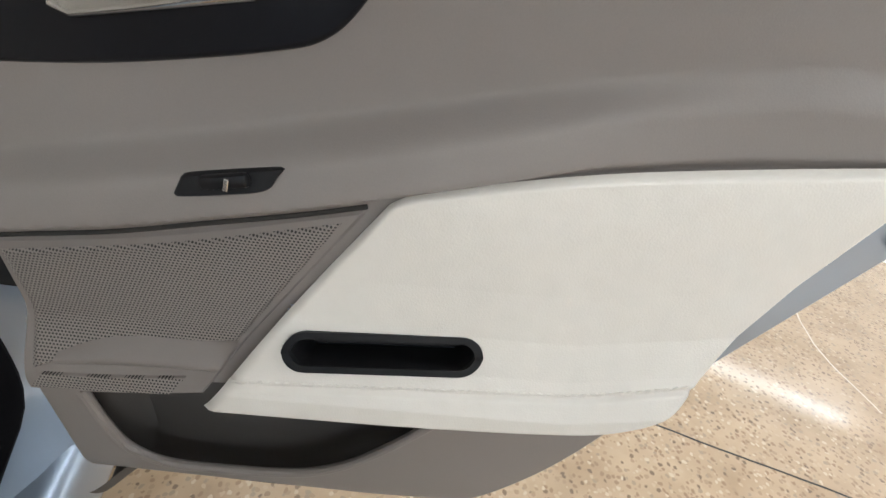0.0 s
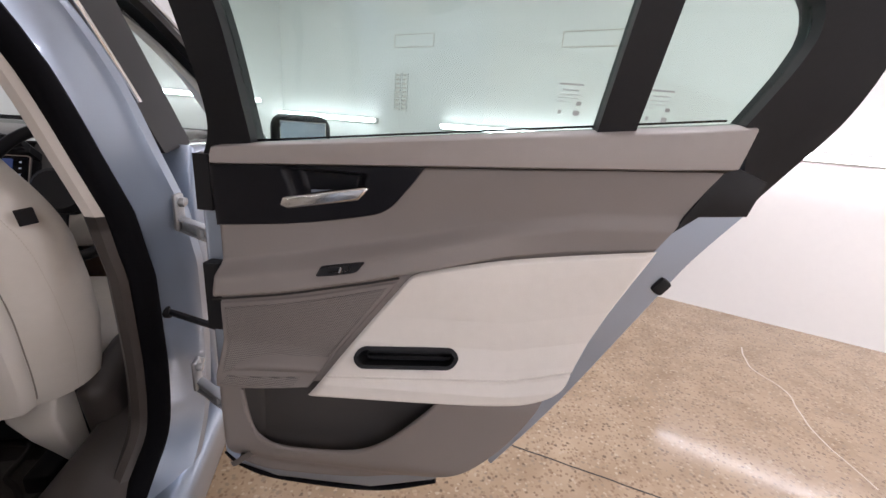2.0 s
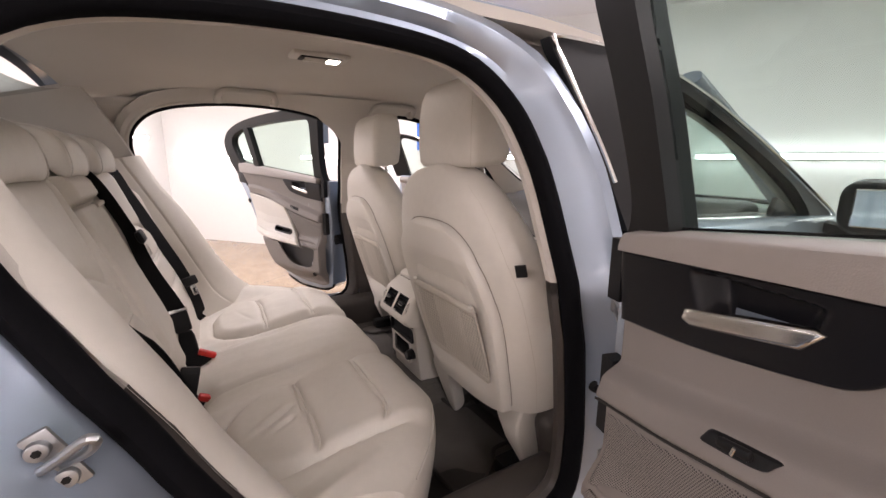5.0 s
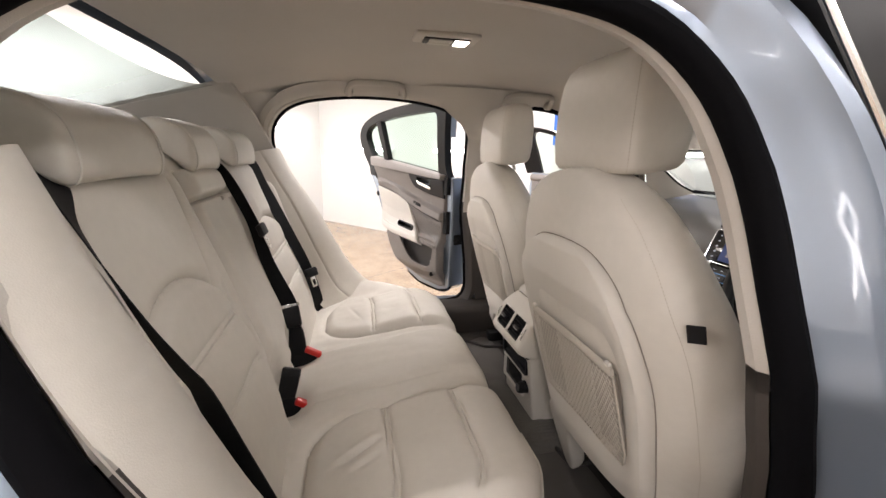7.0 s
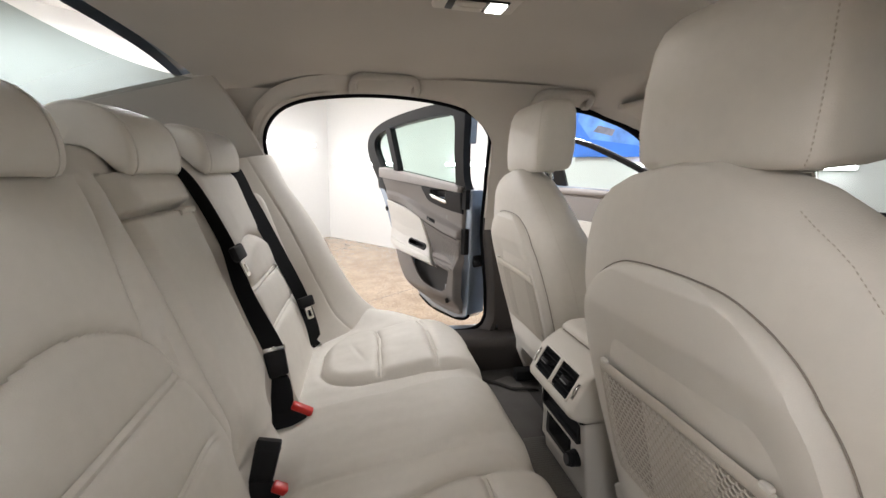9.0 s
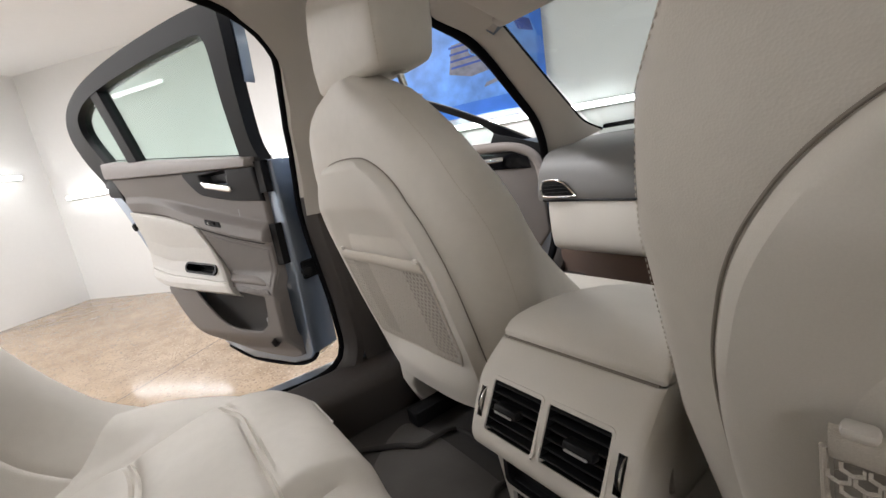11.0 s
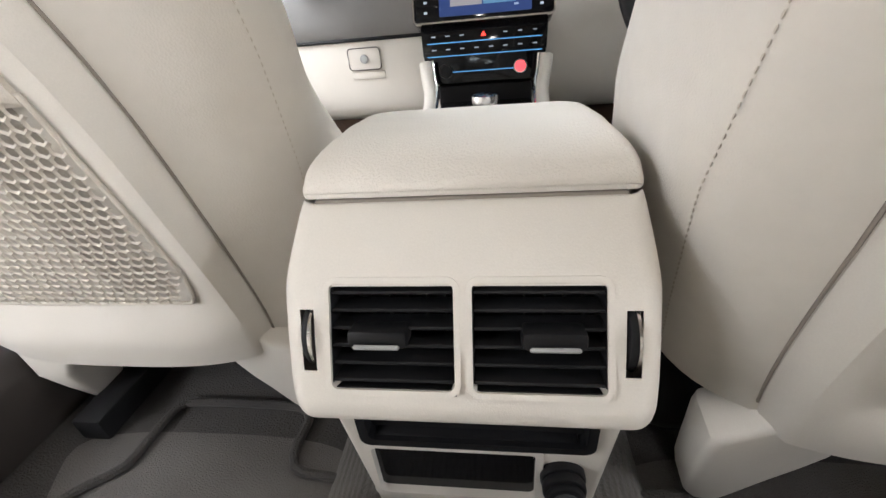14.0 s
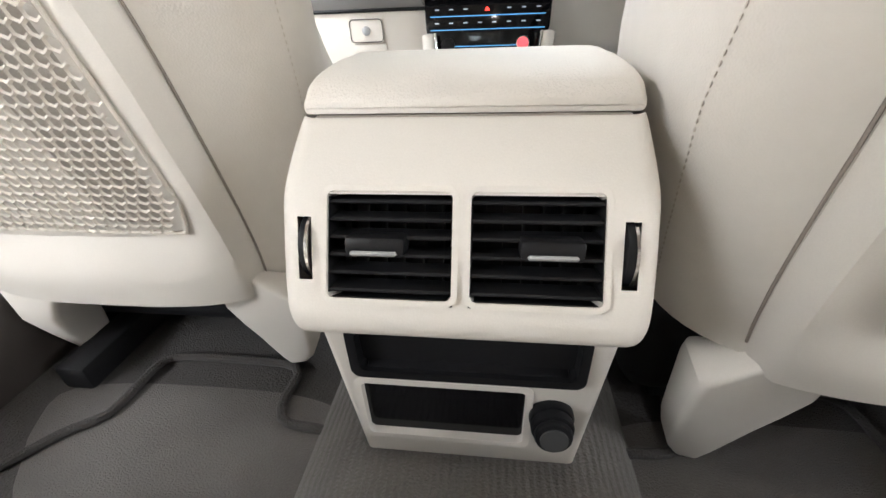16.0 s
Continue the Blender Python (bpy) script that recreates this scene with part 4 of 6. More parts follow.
    for sx in (1, -1):
        edge = []
        for k in range(50):
            ax = 0.36 + 0.29 * k / 49
            p = cush(0.5 + sx * ax / 1.36, next(i for i, q in enumerate(prof) if q.y > -0.17 and q.z < 0.4285) / 189)
            edge.append(p + Vector((0, 0.0014, 0.0012)))
        part("piping", tube(edge, 0.0017, 6), CREAM_PAD, t, "sewn piping along the front edge of the cushion")
    for sx in (1, -1):
        def flank(q, v):
            e = cush(0.5 + sx * 0.5, v)
            return Vector((e.x + sx * 0.022 * math.sin(math.pi * 0.5 * min(1.0, 2.5 * q)), e.y - 0.004 * q, e.z * (1 - q) + min(e.z, 0.21) * q))
        part("cushion_side", sheet(flank, 16, 189), CREAM, t, "cream leather outer side of the cushion")
    bprof = curve([(0, -0.615, 0.395), (0, -0.645, 0.46), (0, -0.70, 0.62), (0, -0.755, 0.78), (0, -0.80, 0.90), (0, -0.835, 0.985), (0, -0.875, 1.01), (0, -0.93, 1.0)], 230)
    ARM_LO, ARM_HI, ARM_TOP = -0.100, 0.122, 0.905

    def back(s, v):
        x = (s - 0.5) * 1.24
        p = bprof[round(v * 229)]
        z, ax = p.z, abs(x)
        cx = ax - 0.365
        n = Vector((0, 0.94, 0.33))
        low = 1 - smoothstep(0.94, 1.0, z)
        body = smoothstep(0.25, 0.19, abs(cx))
        h = 0.016 * body * smoothstep(0.40, 0.5, z) * low
        h += 0.026 * smoothstep(0.13, 0.2, abs(cx)) * body * (1 - smoothstep(0.86, 0.96, z)) * smoothstep(0.0, 0.1, cx + 0.1)
        arm = min(x - ARM_LO, ARM_HI - x)
        if z < 0.965 and arm < 0.004:
            side = 0.205 - 0.055 * smoothstep(0.55, 0.74, z) + 0.03 * smoothstep(0.78, 0.95, z)
            h += seam(abs(cx) - side, 0.006, 0.007, 0.012) * smoothstep(0.975, 0.94, z)
            top = 0.690 + 0.112 * math.sqrt(max(0.0, 1 - (cx / 0.172) ** 2))
            if abs(cx) < 0.170:
                steep = 0.65 * cx / 0.172 / math.sqrt(max(0.02, 1 - (cx / 0.172) ** 2))
                h += seam((z - top) / math.sqrt(1 + steep * steep), 0.006, 0.008, 0.013)
                if z < top:
                    h += 0.007 * smoothstep(0.0, 0.03, top - z)
                    for at in (0.585, 0.690):
                        h += (groove(z - at - 0.0055, 0.0026, 0.0045) + groove(z - at + 0.0055, 0.0026, 0.0045) + groove(z - at, 0.018, 0.006)) * smoothstep(0.165, 0.145, abs(cx))
        # folded armrest between the places, under a padded cap
        if z < 0.97:
            h += seam(arm, 0.009, 0.006, 0.010)
            if arm > 0:
                h += 0.013 * smoothstep(0.0, 0.022, arm) * smoothstep(0.45, 0.48, z)
                h += 0.012 * smoothstep(0.0, 0.03, arm) * smoothstep(ARM_TOP, ARM_TOP + 0.016, z) * (1 - smoothstep(0.945, 0.975, z))
                h += groove(z - ARM_TOP, 0.0045, 0.022) * smoothstep(0.0, 0.01, arm)
        h -= 0.040 * smoothstep(0.57, 0.47, z) * (math.exp(-((x - 0.10) / 0.07) ** 2) + math.exp(-((x + 0.11) / 0.06) ** 2))
        h += 0.004 * noise.noise(Vector((x * 6, z * 6, 5))) + 0.0012 * noise.noise(Vector((x * 22, z * 15, 2)))
        return p + Vector((x, 0, 0)) + n * h
    part("backrest", sheet(back, 420, 229), CREAM, t, "cream leather rear backrest with a folded middle armrest")
    part("armrest_tab", loft([[Vector((x, y, z)) for y, z in rrect(-0.782 - k, 0.902 - k, 0.016, 0.012, 0.005, 4)] for x, k in ((-0.085, 0.004), (-0.080, 0), (-0.035, 0), (-0.028, 0.004))]), CREAM_HARD, t, "cream pull tab of the folded armrest")
    side_view = [(-0.800, 0.968), (-0.793, 0.985), (-0.795, 1.015), (-0.806, 1.045), (-0.830, 1.066), (-0.866, 1.074), (-0.905, 1.064), (-0.935, 1.035), (-0.945, 1.003), (-0.925, 0.995), (-0.890, 1.008), (-0.855, 1.006), (-0.828, 0.985), (-0.812, 0.968)]
    sv = [(p.y, p.z) for p in curve([(0, y, z) for y, z in side_view], 56, True)]
    my, mz = -0.858, 1.025
    for x, w in ((0.362, 0.27), (0.0, 0.185), (-0.362, 0.27)):
        rings = []
        for f, k in ((-1.0, 0.72), (-0.992, 0.83), (-0.975, 0.91), (-0.95, 0.96), (-0.92, 0.985), (-0.88, 1.0), (-0.6, 1.006), (0, 1.012), (0.6, 1.006), (0.88, 1.0), (0.92, 0.985), (0.95, 0.96), (0.975, 0.91), (0.992, 0.83), (1.0, 0.72)):
            rings.append([Vector((x + f * w / 2, my + (y - my) * k, mz + (z - mz) * k + 0.004 * (1 - f * f))) for y, z in sv])
        part("head_restraint", loft(rings), CREAM, t, "low cream leather head restraint curved over the seat top", smooth=50)
        for f in (-0.84, 0.84):
            part("piping", tube([(x + f * w / 2, my + (y - my) * 1.008, mz + (z - mz) * 1.008 + 0.0012) for y, z in sv], 0.0015, 6, True, up=(1, 0, 0)), CREAM_PAD, t, "sewn piping of the head restraint")
    for side in (1, -1):
        sy, sz = SHIFT[side]
        sy -= 0.02 if side < 0 else 0.0
        inner = curve([(0.515, -0.585, 0.41), (0.52, -0.635, 0.47), (0.525, -0.67, 0.56), (0.525, -0.705, 0.66), (0.525, -0.75, 0.78), (0.52, -0.80, 0.90), (0.51, -0.85, 1.00)], 60)
        outer = curve([(0.755, -0.385, 0.425), (0.758, -0.480, 0.50), (0.762, -0.558, 0.62), (0.765, -0.620, 0.74), (0.755, -0.677, 0.835), (0.725, -0.724, 0.91), (0.70, -0.762, 1.00)], 60)

        def bol(s, v):
            a, b = inner[round(v * 59)], outer[round(v * 59)]
            p = a.lerp(b, s)
            swell = math.sin(math.pi * min(1, s ** 1.3 * 1.02)) ** 0.8 * (0.052 - 0.012 * v)
            swell += groove(s - 0.30, 0.012, 0.004) + 0.002 * noise.noise(Vector((s * 3, v * 6, side)))
            return Vector((side * (p.x + (0.006 if side > 0 else -0.010) * s), p.y + swell + sy * s, p.z + 0.35 * swell + sz * s * smoothstep(0.8, 1.1, p.z)))
        part("side_bolster", sheet(bol, 60, 59), CREAM, t, "cream leather side bolster beside the door")
    return t


rear_bench()


# ---- belts and buckles ----
def belt(name, pts, across=(1, 0, 0), width=0.047, n=60, twist=None):
    """Webbing: a thin flat strip along pts."""
    p = curve(pts, n)
    rings = []
    for i, c in enumerate(p):
        d = (p[min(i + 1, n - 1)] - p[max(i - 1, 0)]).normalized()
        f = i / (n - 1)
        a = Vector(across) if twist is None else Vector(across).lerp(Vector(twist), f)
        a = (a - d * a.dot(d)).normalized()
        k = a.cross(d)
        rings.append([c + a * (sx * width / 2) + k * (sy * 0.0008) for sx, sy in ((-1, -1), (1, -1), (1, 1), (-1, 1))])
    return part(name, loft(rings), BELT)


def seat_belt(pts, tongue, label, across, twist=None, turn=0):
    t = thing("seat_belt", label, "seat belt", group="rear seat belts")
    w = belt("webbing", pts, across, 0.050, twist=twist)
    w.parent = t
    part("guide", rbox(0.070, 0.05, 0.016, 0.006, 3, Matrix.Translation(pts[0]) @ Matrix.Rotation(radians(-20), 4, "X")), CREAM_HARD, t, "cream belt guide on the shelf edge")
    if tongue is not None:
        m = Matrix.Translation(tongue) @ Matrix.Rotation(radians(turn), 4, "Z") @ Matrix.Rotation(radians(20), 4, "X") @ Matrix.Translation((0, 0.006, 0))
        part("tongue", moved(rbox(0.060, 0.016, 0.034, 0.006, 2), m), BLACK, t, "black belt tongue grip")
        part("tongue_plate", moved(frame_loop(rrect(0, -0.035, 0.026, 0.040, 0.005, 3), rrect(0, -0.037, 0.014, 0.020, 0.003, 3), -0.0015, 0.0015), m), CHROME, t, "steel belt tongue")
    return t


seat_belt([(0.470, -0.890, 1.005), (0.468, -0.842, 0.985), (0.550, -0.774, 0.945), (0.558, -0.739, 0.875), (0.574, -0.697, 0.806), (0.592, -0.665, 0.770), (0.602, -0.645, 0.748), (0.606, -0.620, 0.68), (0.610, -0.560, 0.50), (0.615, -0.550, 0.43)], None, "black seat belt hanging over the cream side bolster", (1.0, 0.25, -0.03), twist=(0.2, 1.0, 0))
seat_belt([(-0.480, -0.885, 1.01), (-0.468, -0.815, 0.985), (-0.466, -0.775, 0.90), (-0.475, -0.740, 0.82), (-0.480, -0.698, 0.722), (-0.490, -0.648, 0.60), (-0.506, -0.615, 0.48), (-0.516, -0.606, 0.40)], (-0.482, -0.633, 0.572), "black seat belt with a steel tongue", (-0.81, 0.576, 0), turn=-35)
mb = seat_belt([(-0.105, -0.885, 1.01), (-0.118, -0.81, 0.97), (-0.146, -0.755, 0.83), (-0.130, -0.717, 0.71), (-0.132, -0.671, 0.60), (-0.134, -0.660, 0.570)], (-0.128, -0.722, 0.80), "black middle seat belt with two steel tongues, one locked in", (0.7, 0.6, 0), twist=(-0.25, 1.0, 0))


def stand(p, top, wide):
    """A matrix at p, its z towards top and its y along wide."""
    z = (Vector(top) - Vector(p)).normalized()
    x = Vector(wide).cross(z).normalized()
    y = z.cross(x)
    return Matrix.Translation(p) @ Matrix((x, y, z)).transposed().to_4x4()


def sleeve(rows):
    """Soft cover: rows of (x, y middle, z, thickness, width), from the foot up."""
    return loft([[Vector((x + a, y + b, z)) for a, b in rrect(0, 0, t, w, 0.45 * t, 5)] for x, y, z, t, w in rows])


lock = stand((-0.122, -0.646, 0.512), (-0.134, -0.658, 0.572), (-0.25, 1.0, 0.05))
part("tongue_plate", moved(rbox(0.004, 0.052, 0.014, 0.0018, 2, pose(0, 0, 0.063)), lock), CHROME, mb, "bright steel tongue locked in the buckle")
bk = thing("belt_buckle", "black upright buckle holding the middle belt's steel tongue", "buckle", group="rear buckles")
part("housing", moved(loft([[Vector((a, b, z)) for a, b in rrect(0, 0, t, w, 0.006, 4)] for z, t, w in ((0.0, 0.014, 0.040), (0.004, 0.018, 0.044), (0.030, 0.019, 0.046), (0.056, 0.018, 0.048), (0.060, 0.012, 0.044))]), lock), SATIN_BLACK, bk)
part("housing_edge", moved(rbox(0.020, 0.036, 0.003, 0.001, 1, pose(0, 0, 0.003)), lock), BLACK, bk)
part("sleeve", sleeve(((-0.095, -0.637, 0.385, 0.020, 0.052), (-0.100, -0.638, 0.430, 0.022, 0.050), (-0.108, -0.640, 0.470, 0.024, 0.048), (-0.116, -0.642, 0.500, 0.020, 0.041), (-0.120, -0.645, 0.512, 0.014, 0.036))), BELT, bk, "black webbing sleeve")


def low_buckle(m):
    """Squat buckle with a slanting red button."""
    t = thing("belt_buckle", "squat black belt buckle with a red release button", "buckle", m, group="rear buckles")
    part("housing", sleeve(((0.010, 0.002, -0.060, 0.028, 0.080), (0.008, 0.000, -0.030, 0.030, 0.092), (0.004, -0.008, -0.012, 0.028, 0.078), (0.0, -0.022, 0.004, 0.024, 0.048), (-0.004, -0.024, 0.014, 0.016, 0.038))), BELT, t, "black webbing cover")
    part("button", rbox(0.019, 0.049, 0.016, 0.004, 3, pose(0.010, 0.021, 0.001, -29)), RED, t, "red release button")
    return t


b0 = low_buckle(pose(0.098, -0.621, 0.402))
copy_thing(b0, pose(-0.105, -0.616, 0.440))
fs = thing("belt_buckle", "upright black plastic buckle back standing in the seat gap", "buckle", stand((0.088, -0.647, 0.408), (0.066, -0.631, 0.480), (0.0, 1.0, 0.0)), group="rear buckles")
part("housing", loft([[Vector((a, b, z)) for a, b in rrect(0, 0, t, w, 0.004, 4)] for z, t, w in ((-0.02, 0.014, 0.038), (0.0, 0.018, 0.041), (0.040, 0.020, 0.044), (0.072, 0.020, 0.045), (0.077, 0.017, 0.042))]), SATIN_BLACK, fs)
part("seam", rbox(0.0212, 0.0462, 0.0015, 0.0004, 1, pose(0, 0, 0.060)), BLACK, fs)
tg = thing("anchor_tag", "cream cover flap at the gap of the rear bench", "tag", stand((0.268, -0.648, 0.452), (0.268, -0.630, 0.500), (-1.0, 0.0, 0.0)))
part("plate", rbox(0.005, 0.062, 0.060, 0.0022, 2), CREAM_PAD, tg)
part("mark", disc(0.0045, 0.003, pose(0.003, -0.010, 0.008, 0, 90, 0), 16), STITCH, tg, "small embossed mark")


# ---- rear doors ----
def rear_door(side, hinge, opening, label):
    """Side door, x from the hinge to the rear, z up, -y to the inside. side 1: right, -1: left (mirrored in x)."""
    a = radians(opening)
    ux, uy = side * math.sin(a), -math.cos(a)
    xa = Vector((ux, uy, 0)) * side
    m = Matrix.Translation(hinge) @ Matrix(((xa.x, -xa.y, 0, 0), (xa.y, xa.x, 0, 0), (0, 0, 1, 0), (0, 0, 0, 1)))
    t = thing("rear_door", label, "car door", m, group="rear doors")

    def put(name, bm, mat, lab="", smooth=35, parent=None):
        if side < 0:
            bm.transform(Matrix.Diagonal((-1, 1, 1, 1)))
            bmesh.ops.reverse_faces(bm, faces=bm.faces[:])
        return part(name, bm, mat, parent or t, lab, smooth)

    def lean(bm):
        """Windows lean inwards above the belt."""
        for v in bm.verts:
            v.co.y -= 0.18 * max(0.0, v.co.z - 0.92)
        return bm

    def cap_hi(u):
        return 0.923 + 0.115 * u

    def cap_lo(u):
        return 0.900 + 0.068 * u
    ridge = [(-0.02, 0.734), (0.136, 0.768), (0.262, 0.799), (0.392, 0.834), (0.5, 0.855), (0.7, 0.87)]
    lip = [(-0.02, 0.707), (0.10, 0.729), (0.217, 0.758), (0.28, 0.776), (0.395, 0.806), (0.50, 0.823), (0.61, 0.836)]

    def relief(u, z):
        """How far the trim stands out to the inside."""
        zr, zl = line_at(ridge, u), line_at(lip, u)
        fade = 1 - smoothstep(0.26, 0.50, u)
        w = -0.006 + 0.008 * smoothstep(0.10, 0.0, abs(z - cap_lo(u)))
        w += (0.018 * fade + 0.008) * smoothstep(zr + 0.022, zr - 0.003, z) + 0.006 * fade * smoothstep(zr, zl + 0.004, z)
        w -= (0.016 * fade + 0.004) * smoothstep(zl + 0.003, zl - 0.005, z)
        w += 0.026 * smoothstep(0.64, 0.575, z)
        w -= 0.045 * smoothstep(0.47, 0.385, z) ** 1.5
        return w

    def ruled(top, bot, nu, nv, extra=lambda s, v, u, z: 0.0, skirt=0.02, keep=None, drop=0.0, around=True):
        tp, bp = curve([(x, 0, z) for x, z in top], nu + 1), curve([(x, 0, z) for x, z in bot], nu + 1)

        def at(s, v):
            p = bp[round(s * nu)].lerp(tp[round(s * nu)], v)
            return Vector((p.x, -relief(p.x, p.z) - extra(s, v, p.x, p.z), p.z))

        def want(s, v):
            p = bp[min(nu, int(s * nu))].lerp(tp[min(nu, int(s * nu))], v)
            return keep(p.x, p.z)
        return sheet(at, nu, nv, skirt=(0, skirt, -drop), keep=want if keep else None, around=around)

    def soft_edge(s, v, r=0.03, h=0.006):
        e = min(s, 1 - s, v, 1 - v)
        return -h * (1 - min(1, e / r)) ** 2
    # painted steel shell with its rolled edge
    shell = [(-0.045, 0.385), (-0.02, 0.362), (0.05, 0.343), (0.222, 0.345), (0.332, 0.379), (0.423, 0.452), (0.480, 0.535), (0.531, 0.617), (0.616, 0.767), (0.650, 0.825), (0.700, 0.892), (0.700, 0.935), (0.60, 0.975), (-0.045, 0.91)]
    put("shell", prism(shell, 0.022, 0.115, 0.010, 3), PAINT, "light silver-blue painted door shell")
    rim = [(x, 0.012, z) for x, z in shell[:5]]
    put("edge_seal", tube(curve([(x + 0.002, 0.030, z - 0.002) for x, y, z in rim], 60), 0.006, 8), RUBBER, "black rubber edge seal")
    put("frame_foot", prism([(0.612, 0.858), (0.642, 0.884), (0.700, 0.890), (0.712, 0.935), (0.66, 0.955)], -0.002, 0.012, 0.003), SATIN_BLACK, "satin black foot of the window frame")
    put("check_box", rbox(0.016, 0.055, 0.05, 0.006, 2, pose(-0.046, 0.068, 0.615)), BLACK, "black door check box")
    # trim
    pk = (0.278, 0.648, 0.150, 0.032)
    mouth = [(0.028, 0.565), (0.034, 0.520), (0.046, 0.484), (0.078, 0.464), (0.14, 0.463), (0.205, 0.471), (0.25, 0.493), (0.29, 0.530), (0.33, 0.575), (0.35, 0.60)]

    def in_pocket(u, z):
        return 0.030 < u < 0.342 and line_at(mouth, u) < z < 0.585 + 0.05 * u

    def in_bowl(u, z):
        return 0.09 < u < 0.218 and 0.836 + 0.16 * (u - 0.1) < z < 0.905

    def in_pull(u, z, grow=0.0):
        hh = pk[3] / 2 - 0.003 + grow
        return math.hypot(max(0.0, abs(u - pk[0]) - (pk[2] / 2 - 0.003 + grow - hh)), z - pk[1] - 0.09 * (u - pk[0])) < hh
    put("trim_panel", ruled([(-0.012, 0.901), (0.3, 0.921), (0.672, 0.946)], [(-0.008, 0.380), (0.054, 0.367), (0.224, 0.379), (0.345, 0.428), (0.432, 0.505), (0.495, 0.620), (0.542, 0.732), (0.600, 0.84)], 250, 260, lambda s, v, u, z: soft_edge(s, v, 0.012, 0.008), 0.035, lambda u, z: not (in_pocket(u, z) or in_bowl(u, z) or (abs(u - pk[0]) < 0.078 and abs(z - pk[1] + 0.006) < 0.026)), 0.0, False), TAUPE, "taupe plastic door trim")
    # bin behind the opening, its shade put into the plastic's colour
    bp = curve([(0, 0.012, 0.605), (0, 0.020, 0.57), (0, 0.020, 0.47), (0, 0.010, 0.440), (0, -0.012, 0.432), (0, -0.022, 0.45)], 24)
    put("door_bin", sheet(lambda s, v: Vector((0.018 + 0.320 * s, bp[round(v * 23)].y * (1 - 0.8 * smoothstep(0.7, 1.0, s)) - 0.004 - 0.030 * smoothstep(0.07, 0.0, s) * smoothstep(0.585, 0.55, bp[round(v * 23)].z), bp[round(v * 23)].z + 0.09 * smoothstep(0.55, 1.0, s) * v)), 90, 23), BIN_SHADE, "hollow of the door pocket, darkened for the shade inside")
    lipline = curve([(u, 0, z) for u, z in mouth], 60)
    put("bin_lip", tube([(p.x, -relief(p.x, p.z) + 0.004, p.z - 0.001) for p in lipline], 0.0045, 10), TAUPE, "rounded lip of the door pocket")

    def capf(s, v):
        u = -0.006 + 0.699 * s
        lo, hi = cap_lo(u), cap_hi(u)
        u2 = u - 0.022 * (1 - v) * smoothstep(0.85, 1.0, s)
        ang = math.pi * 0.5 * v
        end = 0.012 * (1 - min(1, min(s, 1 - s) / 0.012)) ** 2
        return Vector((u2, -0.014 * math.cos(ang) - 0.004 + 0.045 * max(0, v - 0.65) / 0.35 * 1.0 + end, lo + 0.002 + (hi - lo) * math.sin(ang)))
    put("window_ledge", sheet(capf, 90, 18, skirt=(0, 0.02, -0.004)), TAUPE_SOFT, "taupe leather window ledge")
    part_blk = ruled([(-0.010, 0.898), (0.14, 0.909), (0.286, 0.918)], [(-0.010, 0.811), (0.10, 0.823), (0.199, 0.842), (0.237, 0.856), (0.265, 0.888), (0.284, 0.915)], 100, 60, lambda s, v, u, z: 0.0035 + soft_edge(s, v, 0.03, 0.003) - 0.025 * smoothstep(0.098, 0.120, u + 0.3 * (z - 0.88)) * smoothstep(0.208, 0.186, u - 0.3 * (z - 0.88)) * smoothstep(0.848 + 0.2 * (u - 0.1), 0.858 + 0.2 * (u - 0.1), z) * smoothstep(0.904, 0.897, z), 0.01)
    put("black_insert", part_blk, INSERT_BLACK, "black insert round the door handle")
    hd = [(0.088, 0.850), (0.10, 0.846), (0.198, 0.866), (0.214, 0.884), (0.206, 0.886), (0.10, 0.864), (0.092, 0.862)]
    put("door_handle", prism(hd, -0.006, 0.007, 0.004, 3), CHROME, "satin chrome inner door handle")
    # The first line is the lip's shadow, drawn as a dark tube.
    for nm, line, r in (("lip_shadow", [(u, line_at(lip, u) - 0.0025) for u in (-0.008, 0.04, 0.10, 0.16, 0.22, 0.262)], 0.0016), ("ledge_joint", [(u, cap_lo(u) - 0.001) for u in (-0.006, 0.2, 0.4, 0.66)], 0.0014)):
        q = curve([(u, 0, z) for u, z in line], 60)
        put(nm, tube([(p.x, -relief(p.x, p.z + (0.0075 if r > 0.0015 else 0)) + (0.0030 if r > 0.0015 else -0.001), p.z) for p in q], r, 6), JOINT_AND_SHADE, "dark line in the trim, for the ledge joint and the lip shadow")
    # switch
    put("window_switch", ruled([(0.150, 0.7705), (0.157, 0.774), (0.206, 0.7845), (0.213, 0.7845)], [(0.145, 0.760), (0.151, 0.759), (0.198, 0.769), (0.208, 0.778)], 24, 10, lambda s, v, u, z: 0.0035 + soft_edge(s, v, 0.12, 0.003), 0.008), BLACK, "black window switch")
    put("switch_rocker", rbox(0.030, 0.008, 0.009, 0.003, 2, pose(0.179, -relief(0.179, 0.774) - 0.005, 0.774, 0, -12, 0)), SATIN_BLACK, "black switch rocker")
    put("switch_mark", rbox(0.003, 0.002, 0.008, 0.0005, 1, pose(0.182, -relief(0.182, 0.774) - 0.0098, 0.774, 0, 15, 0)), CHROME)
    # speaker grille
    put("speaker_frame", ruled([(-0.008, 0.696), (0.12, 0.720), (0.262, 0.759)], [(-0.008, 0.566), (0.05, 0.570), (0.134, 0.582)], 60, 50, lambda s, v, u, z: 0.0025 + soft_edge(s, v, 0.02, 0.003), 0.01), TAUPE, "taupe speaker surround")
